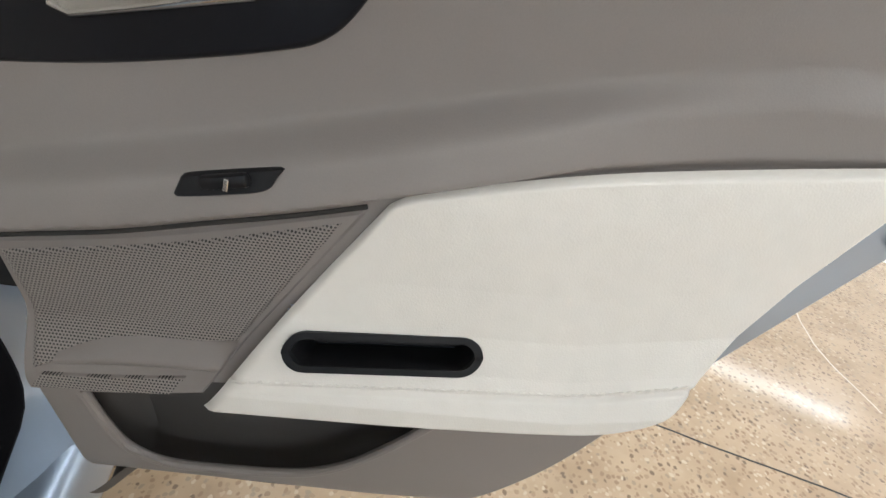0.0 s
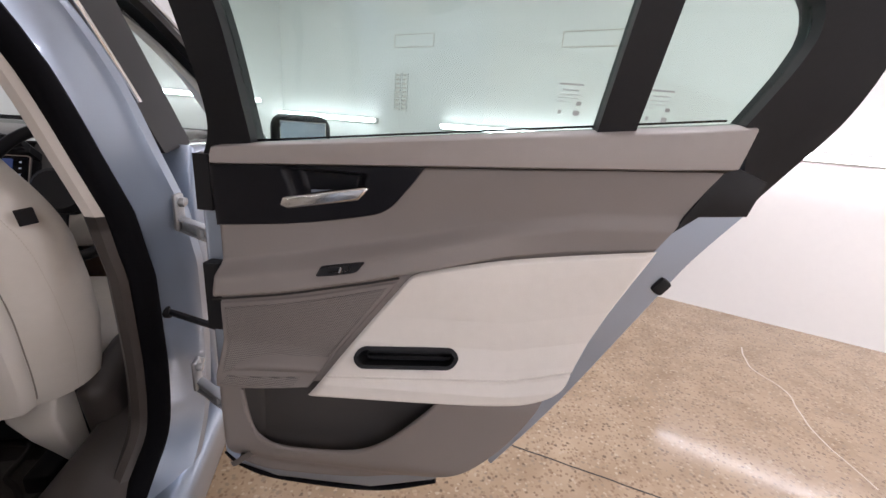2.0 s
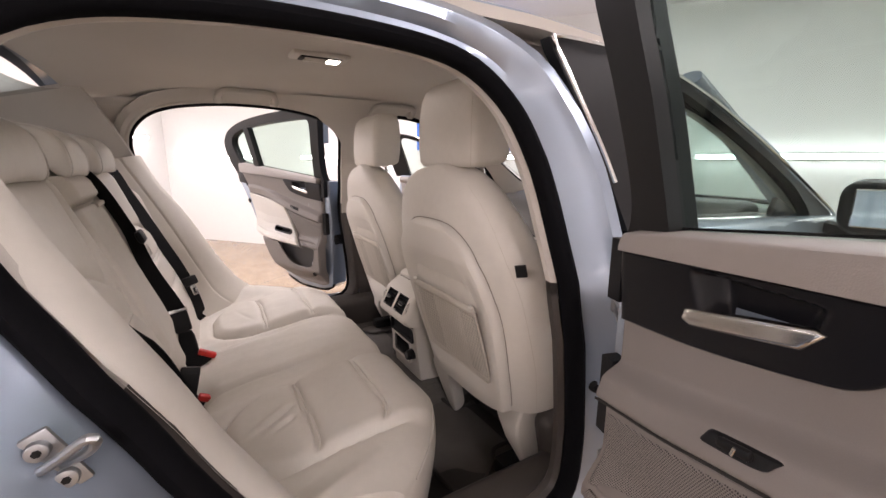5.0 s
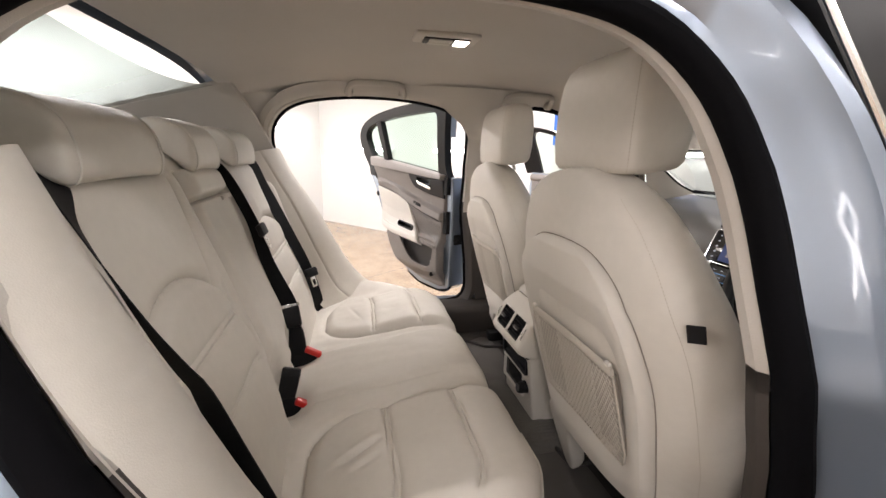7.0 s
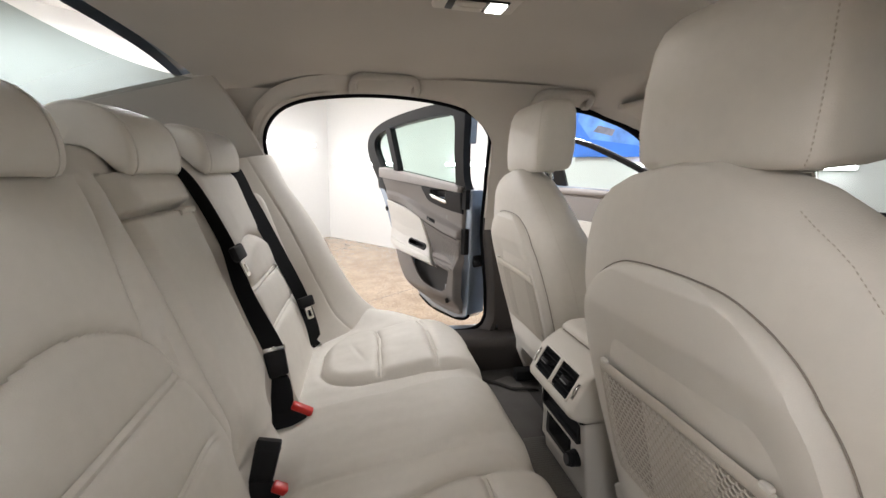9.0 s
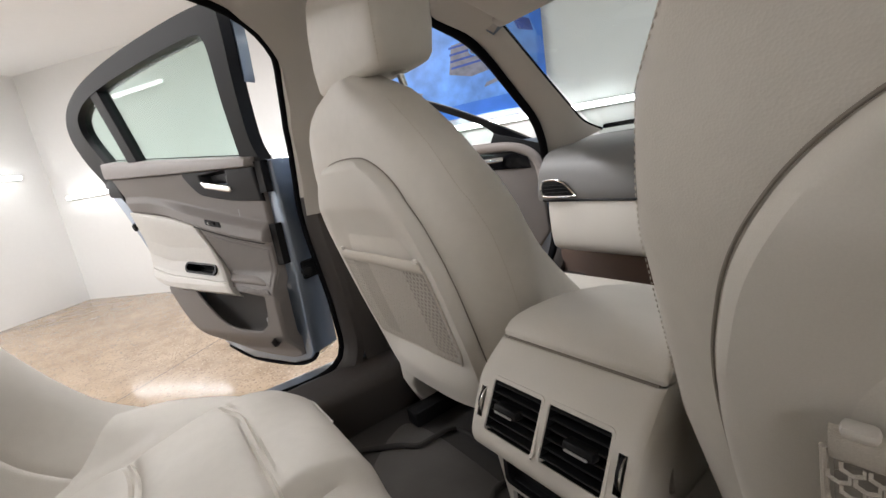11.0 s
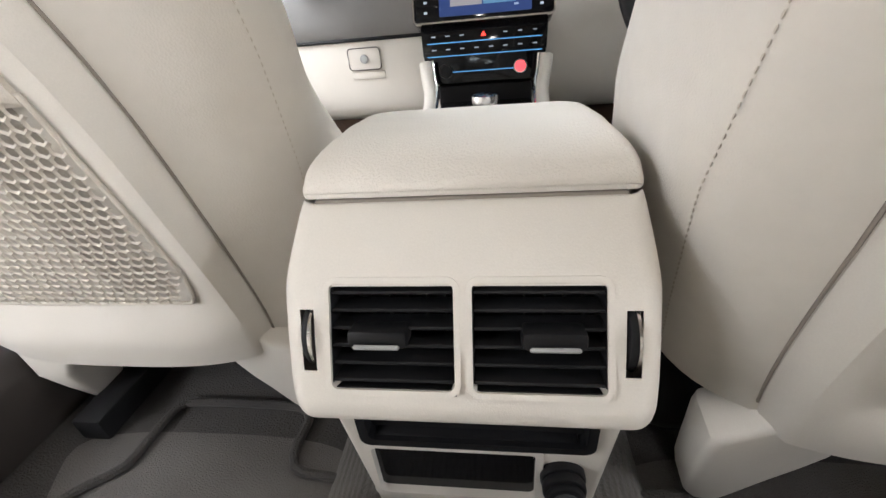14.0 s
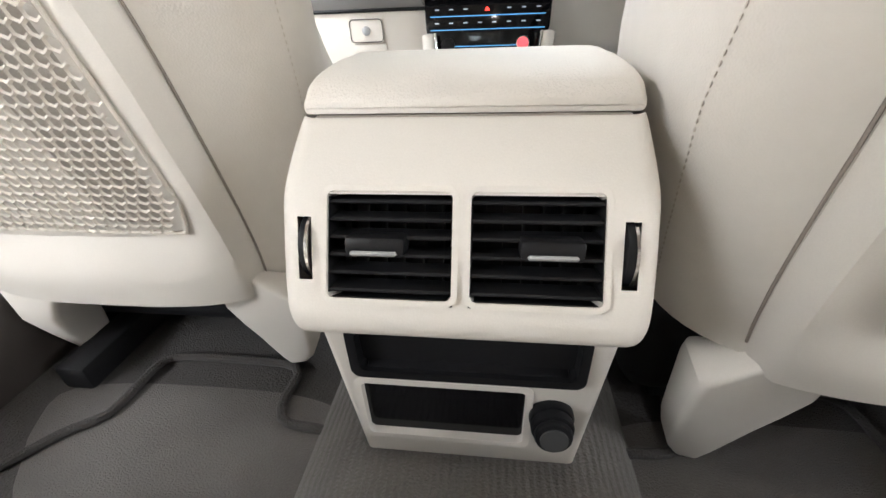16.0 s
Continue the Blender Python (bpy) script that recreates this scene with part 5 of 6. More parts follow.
    put("speaker_grille", ruled([(-0.001, 0.688), (0.12, 0.712), (0.243, 0.746)], [(0.002, 0.590), (0.05, 0.607), (0.160, 0.627)], 50, 40, lambda s, v, u, z: 0.0048 + soft_edge(s, v, 0.02, 0.002), 0.004), SPEAKER, "pierced taupe speaker grille")
    put("grille_wedge", ruled([(0.022, 0.606), (0.07, 0.622), (0.160, 0.626)], [(0.020, 0.596), (0.07, 0.600), (0.145, 0.604)], 40, 14, lambda s, v, u, z: 0.004 + 0.012 * math.sin(math.pi * v) * (0.3 + 0.7 * s), 0.006), TAUPE, "raised wedge under the speaker grille")
    put("grille_slot", ruled([(0.010, 0.588), (0.06, 0.591), (0.122, 0.597)], [(0.0, 0.575), (0.05, 0.578), (0.110, 0.583)], 40, 8, lambda s, v, u, z: 0.0055, 0.004), SPEAKER, "narrow pierced strip")
    # cream leather pad, with the pull pocket through it

    swell = [(0.555, 0.030), (0.570, 0.040), (0.583, 0.047), (0.600, 0.045), (0.63, 0.030), (0.66, 0.020), (0.70, 0.015), (0.76, 0.014), (0.86, 0.006)]

    def seam_z(u):
        return 0.607 + 0.09 * (u - 0.15) + 0.30 * max(0, u - 0.42) ** 1.2

    def puff(s, v, u, z):
        zz = z - 0.05 * (u - 0.15) - 0.2 * max(0, u - 0.42)
        return line_at(swell, zz) - relief(u, z) + soft_edge(s, v, 0.03, 0.006) + groove(z - seam_z(u), 0.0016, 0.0026)
    put("armrest_pad", ruled([(0.274, 0.765), (0.30, 0.777), (0.395, 0.801), (0.50, 0.820), (0.598, 0.835)], [(0.136, 0.574), (0.292, 0.585), (0.42, 0.597), (0.470, 0.611), (0.498, 0.632), (0.510, 0.660)], 160, 200, puff, 0.02, lambda u, z: not in_pull(u, z, 0.001), 0.013), CREAM_PAD, "cream leather armrest pad with a stitched edge")
    stl = [(u, 0, seam_z(u) + 0.004) for u in [0.165 + 0.345 * i / 40 for i in range(41)]]
    put("seam", stitches([(u, -relief(u, z) - puff(0.5, 0.5, u, z) - 0.0002, z) for u, y, z in stl], 0.0009, 0.0045, 0.0022), CREAM_PAD, "stitched seam of the armrest pad")

    def tilt(o):
        return [(x, z + 0.09 * (x - pk[0])) for x, z in o]
    rot = Matrix.Translation((0, -line_at(swell, pk[1] - 0.006), pk[1])) @ Matrix.Rotation(radians(-24), 4, "X") @ Matrix.Translation((0, 0, -pk[1]))
    put("pull_frame", moved(frame_loop(tilt(rrect(*pk, 0.0175, 8)), tilt(rrect(pk[0], pk[1], pk[2] - 0.012, pk[3] - 0.011, 0.012, 8)), -0.004, 0.02), rot), SATIN_BLACK, "black frame of the pull pocket")
    bowl = [[Vector((x, 0.0 + y, z)) for x, z in tilt(rrect(pk[0], pk[1], pk[2] - 0.012 - k, pk[3] - 0.0112 - k, 0.0115, 8))] for y, k in ((-0.002, 0), (0.022, 0.001), (0.034, 0.006))]
    put("pull_pocket", moved(loft(bowl, caps=False), rot), BLACK, "black hollow pull pocket")
    put("pocket_floor", moved(prism(tilt(rrect(pk[0], pk[1], pk[2] - 0.018, pk[3] - 0.018, 0.009, 8)), 0.034, 0.037), rot), BLACK)
    # window frame and glass
    outer = [(-0.030, 0.90), (-0.012, 0.96), (-0.030, 1.08), (-0.055, 1.18), (-0.060, 1.240), (0.0, 1.252), (0.15, 1.252), (0.35, 1.243), (0.55, 1.222), (0.68, 1.190), (0.755, 1.150), (0.789, 1.095), (0.776, 1.018), (0.735, 0.945), (0.702, 0.892)]
    inner = [(0.045, 0.93), (0.042, 0.96), (0.030, 1.06), (0.012, 1.15), (0.010, 1.185), (0.03, 1.203), (0.15, 1.205), (0.35, 1.198), (0.52, 1.185), (0.62, 1.168), (0.685, 1.140), (0.706, 1.105), (0.700, 1.070), (0.685, 1.035), (0.668, 1.00)]
    so, si = [(p.x, p.z) for p in curve([(x, 0, z) for x, z in outer], 90)], [(p.x, p.z) for p in curve([(x, 0, z) for x, z in inner], 90)]

    def strip(o, i, y0, y1):
        return loft([[Vector((x, y0, z)), Vector((x, y1, z)), Vector((q, y1, w)), Vector((q, y0, w))] for (x, z), (q, w) in zip(o, i)])
    edge = curve([(x, 0, z) for x, z in shell[5:11]], 40)
    put("flange", strip([(p.x, p.z) for p in edge], [(p.x - 0.050 * min(1.0, 0.1 + i / 9), p.z + 0.030 * min(1.0, 0.1 + i / 9)) for i, p in enumerate(edge)], 0.004, 0.034), PAINT, "light silver-blue folded door edge")
    put("window_frame", lean(strip(so, si, 0.012, 0.050)), SATIN_BLACK, "satin black window frame")
    so2 = [(x + (x - 0.35) * 0.012, z + 0.006) for x, z in so]
    put("frame_outer", lean(strip(so2[12:], so[12:], 0.045, 0.075)), PAINT, "light silver-blue outer frame edge")
    put("division_bar", lean(prism([(0.497, 0.975), (0.543, 0.980), (0.566, 1.195), (0.521, 1.198)], 0.014, 0.045, 0.005, 2)), SATIN_BLACK, "black division bar")
    for lo, hi in ((0.645, 0.752), (0.832, 0.91)):
        put("hinge_cover", prism([(-0.034, lo), (-0.012, lo), (-0.012, hi), (-0.034, hi)], 0.000, 0.03, 0.004, 2), BLACK, "black rubber cover on the hinge side")
    g = put("window_glass", lean(prism([(0.035, 0.925)] + si[6:-4] + [(0.66, 0.97)], 0.030, 0.034)), GLASS, "tinted green window glass")
    g.visible_shadow = False
    put("glass_edge", tube([(0.03, 0.028, cap_hi(0.03) + 0.004), (0.66, 0.028, cap_hi(0.66) + 0.006)], 0.0016, 6), RUBBER)
    # etched marks near the bar: rows of small bars
    for x0 in (0.458, 0.566):
        rows = [rbox(w, 0.0006, h, 0, 1, pose(x0 + 1.15 * dx, 0.0285, 1.032 - 1.15 * dz)) for w, h, dx, dz in ((0.030, 0.0020, 0, 0), (0.020, 0.0012, 0, 0.0055), (0.026, 0.0009, 0.0, 0.010), (0.024, 0.0009, -0.002, 0.0135), (0.012, 0.0009, -0.008, 0.0175), (0.006, 0.0045, 0.011, 0.0185), (0.004, 0.0045, -0.008, 0.028), (0.0075, 0.0055, 0.010, 0.0285))]
        put("etched_mark", lean(join(*rows)), ETCH, "small etched marks on the glass", parent=g)
    # latch in the rear edge
    put("latch", rbox(0.024, 0.012, 0.018, 0.005, 2, pose(0.618, 0.003, 0.785, 0, -55, 0)), BLACK, "black door latch")
    return t


ETCH = material("etched_white", (0.35, 0.38, 0.37), 0.7, bump=0)
rear_door(1, (0.945, -0.135, 0), 72.7, "open rear door with taupe trim, cream armrest and speaker")
rear_door(-1, (-0.83, -0.055, 0), LEFT_OPEN, "open far rear door with taupe and cream trim")

# hinges and check straps on the middle pillars
for side in (1, -1):
    for hz in (0.780, 0.468):
        lug = pose(side * 0.846, -0.006, hz + 0.020)
        arm = pose(side * 0.850, -0.010, hz, 0, 0, -46 if side > 0 else 226)
        h = part("hinge", join(rbox(0.010, 0.030, 0.062, 0.005, 3, lug), rbox(0.104, 0.006, 0.020, 0.002, 2, arm @ pose(0.050, 0, 0)), rbox(0.100, 0.017, 0.005, 0.002, 2, arm @ pose(0.048, 0, 0.009)), rbox(0.100, 0.017, 0.005, 0.002, 2, arm @ pose(0.048, 0, -0.009)), rbox(0.014, 0.018, 0.022, 0.004, 2, arm @ pose(0.066, 0, 0)), disc(0.007, 0.036, arm @ pose(0.104, 0, 0.002), 16, 0.001)), STEEL, car, "zinc steel door hinge")
        part("bolt", disc(0.008, 0.010, lug @ pose(side * 0.008, -0.006, 0.018, 0, 90, 0), 16, 0.002), STEEL, h)
        part("bolt", disc(0.007, 0.012, lug @ pose(0, 0.022, 0.014, 0, 90, 0), 6, 0.001), STEEL, h)
    c = thing("check_strap", "black door check strap between pillar and door", "door check", pose(side * 0.80, 0.012, 0.612), group="check straps")
    part("arm", tube([(0, 0, 0), (side * 0.06, -0.035, -0.004), (side * 0.17, -0.10, -0.010)], 0.006, 8), BLACK, c)
    part("knob", disc(0.014, 0.02, pose(0, 0, 0, 0, 90, 0), 16, 0.003), BLACK, c)
s = thing("door_striker", "zinc steel striker bolted to the painted door surround", "striker", pose(0.822, -0.692, 0.757))
part("plate", moved(join(rbox(0.006, 0.028, 0.034, 0.003, 2, pose(0, -0.005, 0.013, 25)), rbox(0.006, 0.028, 0.030, 0.003, 2, pose(0, 0.006, -0.014, 25)), rbox(0.007, 0.020, 0.040, 0.003, 2, pose(0, 0, 0, 25))), pose(0, 0, 0)), STEEL, s)
part("loop", tube(curve([(-0.004, -0.016, -0.009), (0.016, 0.002, 0.007), (0.033, 0.027, 0.029), (0.038, 0.035, 0.034), (0.035, 0.037, 0.028), (0.026, 0.028, 0.016), (0.0, 0.006, -0.004)], 36), 0.0042, 10), STEEL, s, "bright steel loop")
for y, z in ((-0.006, 0.016), (0.008, -0.014)):
    bolt = part("bolt", disc(0.0085, 0.008, pose(0.005, y, z, 0, 90, 0), 24, 0.002), STEEL, s)
    part("socket", disc(0.0035, 0.0012, pose(0.0092, y, z, 0, 90, 0), 6), SATIN_BLACK, bolt, "dark star-shaped recess")


# ---- front doors ----
def front_door(side, m, label):
    t = thing("front_door", label, "car door", m, group="front doors")

    def put(name, bm, mat, lab="", parent=None):
        if side < 0:
            bm.transform(Matrix.Diagonal((-1, 1, 1, 1)))
            bmesh.ops.reverse_faces(bm, faces=bm.faces[:])
        return part(name, bm, mat, parent or t, lab)
    # y forward from the rear edge, x outwards, z up; the inside faces -x
    skin = [(0.02, 0.36), (0.0, 0.60), (-0.02, 0.80), (0.0, 0.90), (0.98, 0.86), (1.03, 0.70), (1.0, 0.40), (0.85, 0.33)]
    put("shell", moved(prism([(-y, z) for y, z in skin], 0.0, 0.09, 0.012, 3), Matrix.Rotation(radians(-90), 4, "Z")), PAINT, "light silver-blue door shell")
    put("trim_panel", moved(prism([(-y, z) for y, z in ((0.04, 0.38), (0.02, 0.85), (0.72, 0.83), (0.80, 0.79), (0.84, 0.70), (0.86, 0.45), (0.8, 0.37))], -0.03, 0.002, 0.015, 3), Matrix.Rotation(radians(-90), 4, "Z")), TAUPE, "taupe door trim")
    put("window_ledge", tube([(-0.018, p.x, p.z) for p in curve([(0.02, 0, 0.868), (0.35, 0, 0.862), (0.62, 0, 0.852), (0.73, 0, 0.838), (0.80, 0, 0.802), (0.835, 0, 0.745), (0.845, 0, 0.66)], 50)], 0.023, 12, up=(1, 0, 0)), TAUPE_SOFT, "taupe leather window ledge curving down the front edge")
    put("sail_panel", moved(prism([(-y, z) for y, z in ((0.615, 0.868), (0.64, 0.915), (0.86, 0.835), (0.985, 0.76), (0.99, 0.46), (0.86, 0.46), (0.85, 0.72), (0.80, 0.80), (0.73, 0.845))], -0.012, 0.004, 0.003, 2), Matrix.Rotation(radians(-90), 4, "Z")), SATIN_BLACK, "black corner panel behind the mirror")
    put("black_insert", moved(prism([(-y, z) for y, z in ((0.56, 0.755), (0.80, 0.74), (0.79, 0.79), (0.72, 0.825), (0.38, 0.838), (0.46, 0.79))], -0.036, -0.028, 0.003, 2), Matrix.Rotation(radians(-90), 4, "Z")), GLOSS_BLACK, "black insert round the door handle")
    put("armrest_pad", moved(prism([(-y, z) for y, z in ((0.06, 0.52), (0.06, 0.70), (0.45, 0.69), (0.62, 0.54))], -0.05, -0.028, 0.012, 3), Matrix.Rotation(radians(-90), 4, "Z")), CREAM_PAD, "cream leather armrest pad")
    put("door_handle", rbox(0.012, 0.12, 0.022, 0.005, 2, pose(-0.042, 0.62, 0.795)), CHROME, "satin chrome inner door handle")
    outer = curve([(-0.075, 0, 0.89), (-0.105, 0, 1.02), (-0.150, 0, 1.15), (-0.165, 0, 1.195), (-0.14, 0, 1.205), (0.05, 0, 1.200), (0.24, 0, 1.155), (0.45, 0, 1.062), (0.66, 0, 0.945), (0.83, 0, 0.842)], 70)
    inner = curve([(0.06, 0, 0.90), (0.045, 0, 1.02), (0.03, 0, 1.12), (0.035, 0, 1.155), (0.06, 0, 1.170), (0.10, 0, 1.168), (0.235, 0, 1.130), (0.44, 0, 1.037), (0.60, 0, 0.945), (0.65, 0, 0.870)], 70)

    def lean(z):
        return -0.36 * max(0, z - 0.88)
    put("window_frame", loft([[Vector((x + lean(p.z), p.x, p.z)) for x, p in ((0.050, a), (0.072, a), (0.072, b), (0.050, b))] for a, b in zip(outer, inner)]), SATIN_BLACK, "satin black window frame")
    put("chrome_strip", tube([(0.078 + lean(p.z), p.x + 0.004, p.z) for p in outer[4:]], 0.004, 8), CHROME, "chrome strip round the window")
    rows = inner[::4]
    bm = bmesh.new()
    vs = [bm.verts.new((0.05 + lean(p.z), p.x, p.z)) for p in rows]
    bm.faces.new(vs)
    g = put("window_glass", bm, GLASS, "tinted green window glass")
    g.visible_shadow = False
    return t


front_door(1, pose(0.750, 0.115, 0), "closed light silver-blue driver's door")
front_door(-1, pose(-0.80, 1.25, 0.01, 0, 0, FRONT_OPEN) @ pose(0, -1.0, 0), "open light silver-blue front passenger door")
mr = thing("wing_mirror", "black-backed wing mirror on the driver's door", "mirror", pose(*MIRROR_AT))
part("housing", moved(rbox(0.20, 0.10, 0.135, 0.045, 5), pose(0, 0, 0, 0, 0, 10)), SATIN_BLACK, mr, "black mirror housing")
part("glass", moved(rbox(0.150, 0.006, 0.090, 0.003, 1, pose(0.004, -0.048, 0)), pose(0, 0, 0, 0, 0, 10)), MIRROR, mr, "silvered mirror glass")
part("foot", rbox(0.12, 0.05, 0.03, 0.01, 2, pose(-0.13, 0.01, -0.055, 0, 12, 0)), SATIN_BLACK, mr)


SLIDER = material("dull_silver", (0.30, 0.30, 0.30), 0.45, grain=1200, bump=0.3)

# ---- centre console ----
CONSOLE = Matrix.Translation((0.002, -0.006, 0.539)) @ Matrix.Scale(1.045, 4) @ Matrix.Translation((0, 0, -0.5365))


def console():
    t = thing("centre_console", "cream centre console with rear air vents and padded armrest", "console", CONSOLE)
    prof = curve([(0, 0.054, 0.582), (0, 0.046, 0.5905), (0, 0.036, 0.590), (0, 0.001, 0.564), (0, -0.014, 0.540), (0, -0.027, 0.512), (0, -0.033, 0.497), (0, -0.030, 0.484), (0, -0.015, 0.474), (0, 0.003, 0.466)], 120)

    def half(z):
        return line_at([(0.46, 0.0985), (0.484, 0.1025), (0.512, 0.1045), (0.56, 0.1050), (0.593, 0.1035)], z)

    def py(z):
        return line_at([(0.484, -0.030), (0.497, -0.033), (0.512, -0.027), (0.540, -0.014), (0.564, 0.001), (0.590, 0.036)], z)
    holes = [(-0.076, -0.0045, 0.508, 0.5625), (0.0045, 0.076, 0.508, 0.5625), (-0.0924, -0.0844, 0.519, 0.552), (0.0844, 0.0924, 0.519, 0.552)]

    def face(s, v):
        p = prof[round(v * 119)]
        f = s * 2 - 1
        h = half(p.z)
        flat = 0.94
        if abs(f) <= flat:
            return Vector((f / flat * (h - 0.012), p.y, p.z))
        k = (abs(f) - flat) / (1 - flat)
        a = k * math.pi / 2
        return Vector((math.copysign(h - 0.012 + 0.012 * math.sin(a), f), p.y + 0.012 * (1 - math.cos(a)) + 0.06 * max(0, k - 0.75) * 4, p.z))

    def solid(s, v):
        p = face(s, v)
        return not any(a < p.x < b and c < p.z < d and 0.46 < p.z and p.y < 0.03 for a, b, c, d in holes)
    part("rear_panel", sheet(face, 320, 119, keep=solid), CREAM_HARD, t, "cream plastic rear panel")
    tilt = Matrix.Translation((0, py(0.5365) + 0.001, 0.5365)) @ Matrix.Rotation(radians(-29), 4, "X")
    for cx in (-0.04025, 0.04025):
        part("vent_frame", moved(frame_loop(rrect(cx, 0, 0.0770, 0.0665, 0.007, 6), rrect(cx, 0, 0.0705, 0.060, 0.004, 6), -0.0016, 0.02), tilt), CREAM_HARD, t, "cream rounded vent surround")
        part("vent_box", moved(join(rbox(0.072, 0.002, 0.061, 0, 1, pose(cx, 0.03, 0)), rbox(0.002, 0.03, 0.061, 0, 1, pose(cx - 0.036, 0.016, 0)), rbox(0.002, 0.03, 0.061, 0, 1, pose(cx + 0.036, 0.016, 0)), rbox(0.072, 0.03, 0.002, 0, 1, pose(cx, 0.016, 0.0305)), rbox(0.072, 0.03, 0.002, 0, 1, pose(cx, 0.016, -0.0305))), tilt), BLACK, t, "black inside of the air vent")
        for k in range(6):
            part("slat", moved(rbox(0.070, 0.016, 0.0022, 0.0008, 1, pose(cx, 0.009, -0.0235 + 0.0100 * k, 18)), tilt), BLACK, t, "black vent slat")
        for k in range(6):
            part("blade", moved(rbox(0.0012, 0.01, 0.058, 0, 1, pose(cx - 0.028 + 0.0112 * k, 0.023, 0)), tilt), BLACK, t)
        at = 0.048 if cx > 0 else -0.047
        tab = part("slider", moved(rbox(0.034, 0.016, 0.011, 0.003, 2, pose(at, 0.001, 0.001, 14)), tilt), SATIN_BLACK, t, "black vent slider")
        part("slider_edge", moved(rbox(0.026, 0.003, 0.0026, 0.001, 1, pose(at, -0.0075, -0.0042, 14)), tilt), SLIDER, tab, "chrome edge with a row of small marks")
    for cx in (-0.0884, 0.0884):
        part("wheel_slot", moved(rbox(0.0095, 0.004, 0.036, 0.001, 1, pose(cx, 0.012, 0)), tilt), BLACK, t, "black slot")
        w = part("thumbwheel", moved(disc(0.020, 0.0055, pose(cx, 0.015, 0, 0, 90, 0), 40, 0.001), tilt), BLACK, t, "ribbed black thumbwheel")
        part("wheel_band", moved(disc(0.0208, 0.0016, pose(cx + 0.002, 0.015, 0, 0, 90, 0), 40), tilt), CHROME, w, "bright thumbwheel band")
    # foot of the console

    def low(s, v):
        z = 0.474 - 0.192 * v
        h = 0.104 - 0.006 * v + 0.006 * (1 - min(1, v / 0.12)) ** 2
        f = s * 2 - 1
        y = 0.0 + 0.024 * v - 0.012 * (1 - min(1, v / 0.12)) ** 2
        if abs(f) < 0.9:
            return Vector((f / 0.9 * (h - 0.006), y, z))
        k = (abs(f) - 0.9) / 0.1
        return Vector((math.copysign(h - 0.006 + 0.006 * math.sin(min(1, k * 2) * math.pi / 2), f), y + 0.006 * (1 - math.cos(min(1, 2 * k) * math.pi / 2)) + 0.12 * max(0, k - 0.5) * 2, z))

    def low_solid(s, v):
        p = low(s, v)
        return not ((abs(p.x) < 0.083 and 0.412 < p.z < 0.458) or (-0.085 < p.x < 0.047 and 0.329 < p.z < 0.394)) or p.y > 0.05
    part("foot_panel", sheet(low, 240, 120, keep=low_solid), CREAM_HARD, t, "cream plastic console foot")
    part("bin_frame", frame_loop(rrect(0, 0.4345, 0.172, 0.050, 0.008, 5), rrect(0, 0.4355, 0.158, 0.038, 0.006, 5), 0.001, 0.02), SATIN_BLACK, t, "black frame of the small bin")
    part("bin", loft([[Vector((x, y, z)) for x, z in rrect(0, 0.4355, 0.160 - k, 0.040 - k, 0.006, 5)] for y, k in ((0.012, 0), (0.06, 0.004), (0.09, 0.012))]), BLACK, t, "open black bin")
    part("bin_floor", rbox(0.15, 0.06, 0.006, 0.002, 2, pose(0, 0.035, 0.419, 8)), SATIN_BLACK, t)
    part("blank_frame", frame_loop(rrect(-0.019, 0.3615, 0.142, 0.074, 0.007, 5), rrect(-0.019, 0.3615, 0.131, 0.063, 0.005, 5), 0.009, 0.026), CREAM_HARD, t, "cream raised frame")
    part("blank_panel", prism(rrect(-0.019, 0.3615, 0.132, 0.064, 0.004, 5), 0.016, 0.026), GLOSS_BLACK, t, "gloss black blank panel")
    sk = Matrix.Translation((0.067, 0.013, 0.367)) @ Matrix.Diagonal((1.0, 1.0, 1.0, 1)) @ Matrix.Rotation(radians(82), 4, "X")
    so = part("socket", moved(disc(0.0175, 0.022, pose(0, 0, 0), 32, 0.004), sk), SATIN_BLACK, t, "black power socket")
    part("socket_cap", moved(join(disc(0.0165, 0.010, pose(0, -0.002, 0.013), 32, 0.003), disc(0.0145, 0.008, pose(0, -0.003, 0.020), 32, 0.003)), sk), BLACK, so, "black socket cap")
    part("cap_disc", moved(disc(0.0105, 0.002, pose(0, -0.003, 0.0245), 24), sk), material("cap_grey", (0.06, 0.06, 0.06), 0.5, bump=0), so)
    # armrest

    rings = []
    for y, inset in [(0.0445, 0.0045), (0.0435, 0.0015), (0.0445, 0.0004)] + [(0.047 + 0.296 * (i / 40) ** 1.4, 0.0) for i in range(41)]:
        w = line_at([(0.043, 0.1025), (0.08, 0.102), (0.2, 0.100), (0.35, 0.096)], y) - inset
        top = line_at([(0.0435, 0.5985), (0.0445, 0.6000), (0.050, 0.6040), (0.06, 0.6095), (0.08, 0.6155), (0.10, 0.6190), (0.13, 0.6195), (0.18, 0.6150), (0.25, 0.601), (0.345, 0.575)], y) - inset
        bot = 0.5930 + inset - 0.42 * max(0.0, y - 0.05)
        c = min(0.0055 + 0.014 * smoothstep(0.05, 0.12, y), 0.45 * (top - bot))
        rings.append([Vector((x, y - 0.007 + 0.012 * (abs(x) / w) ** 4 * max(0.0, 1 - (y - 0.043) / 0.03), z + 0.003 * (1 - (x / w) ** 2) * (z > (top + bot) / 2) * smoothstep(0.043, 0.07, y))) for x, z in rrect(0, (top + bot) / 2, 2 * w, top - bot, c, 8)])
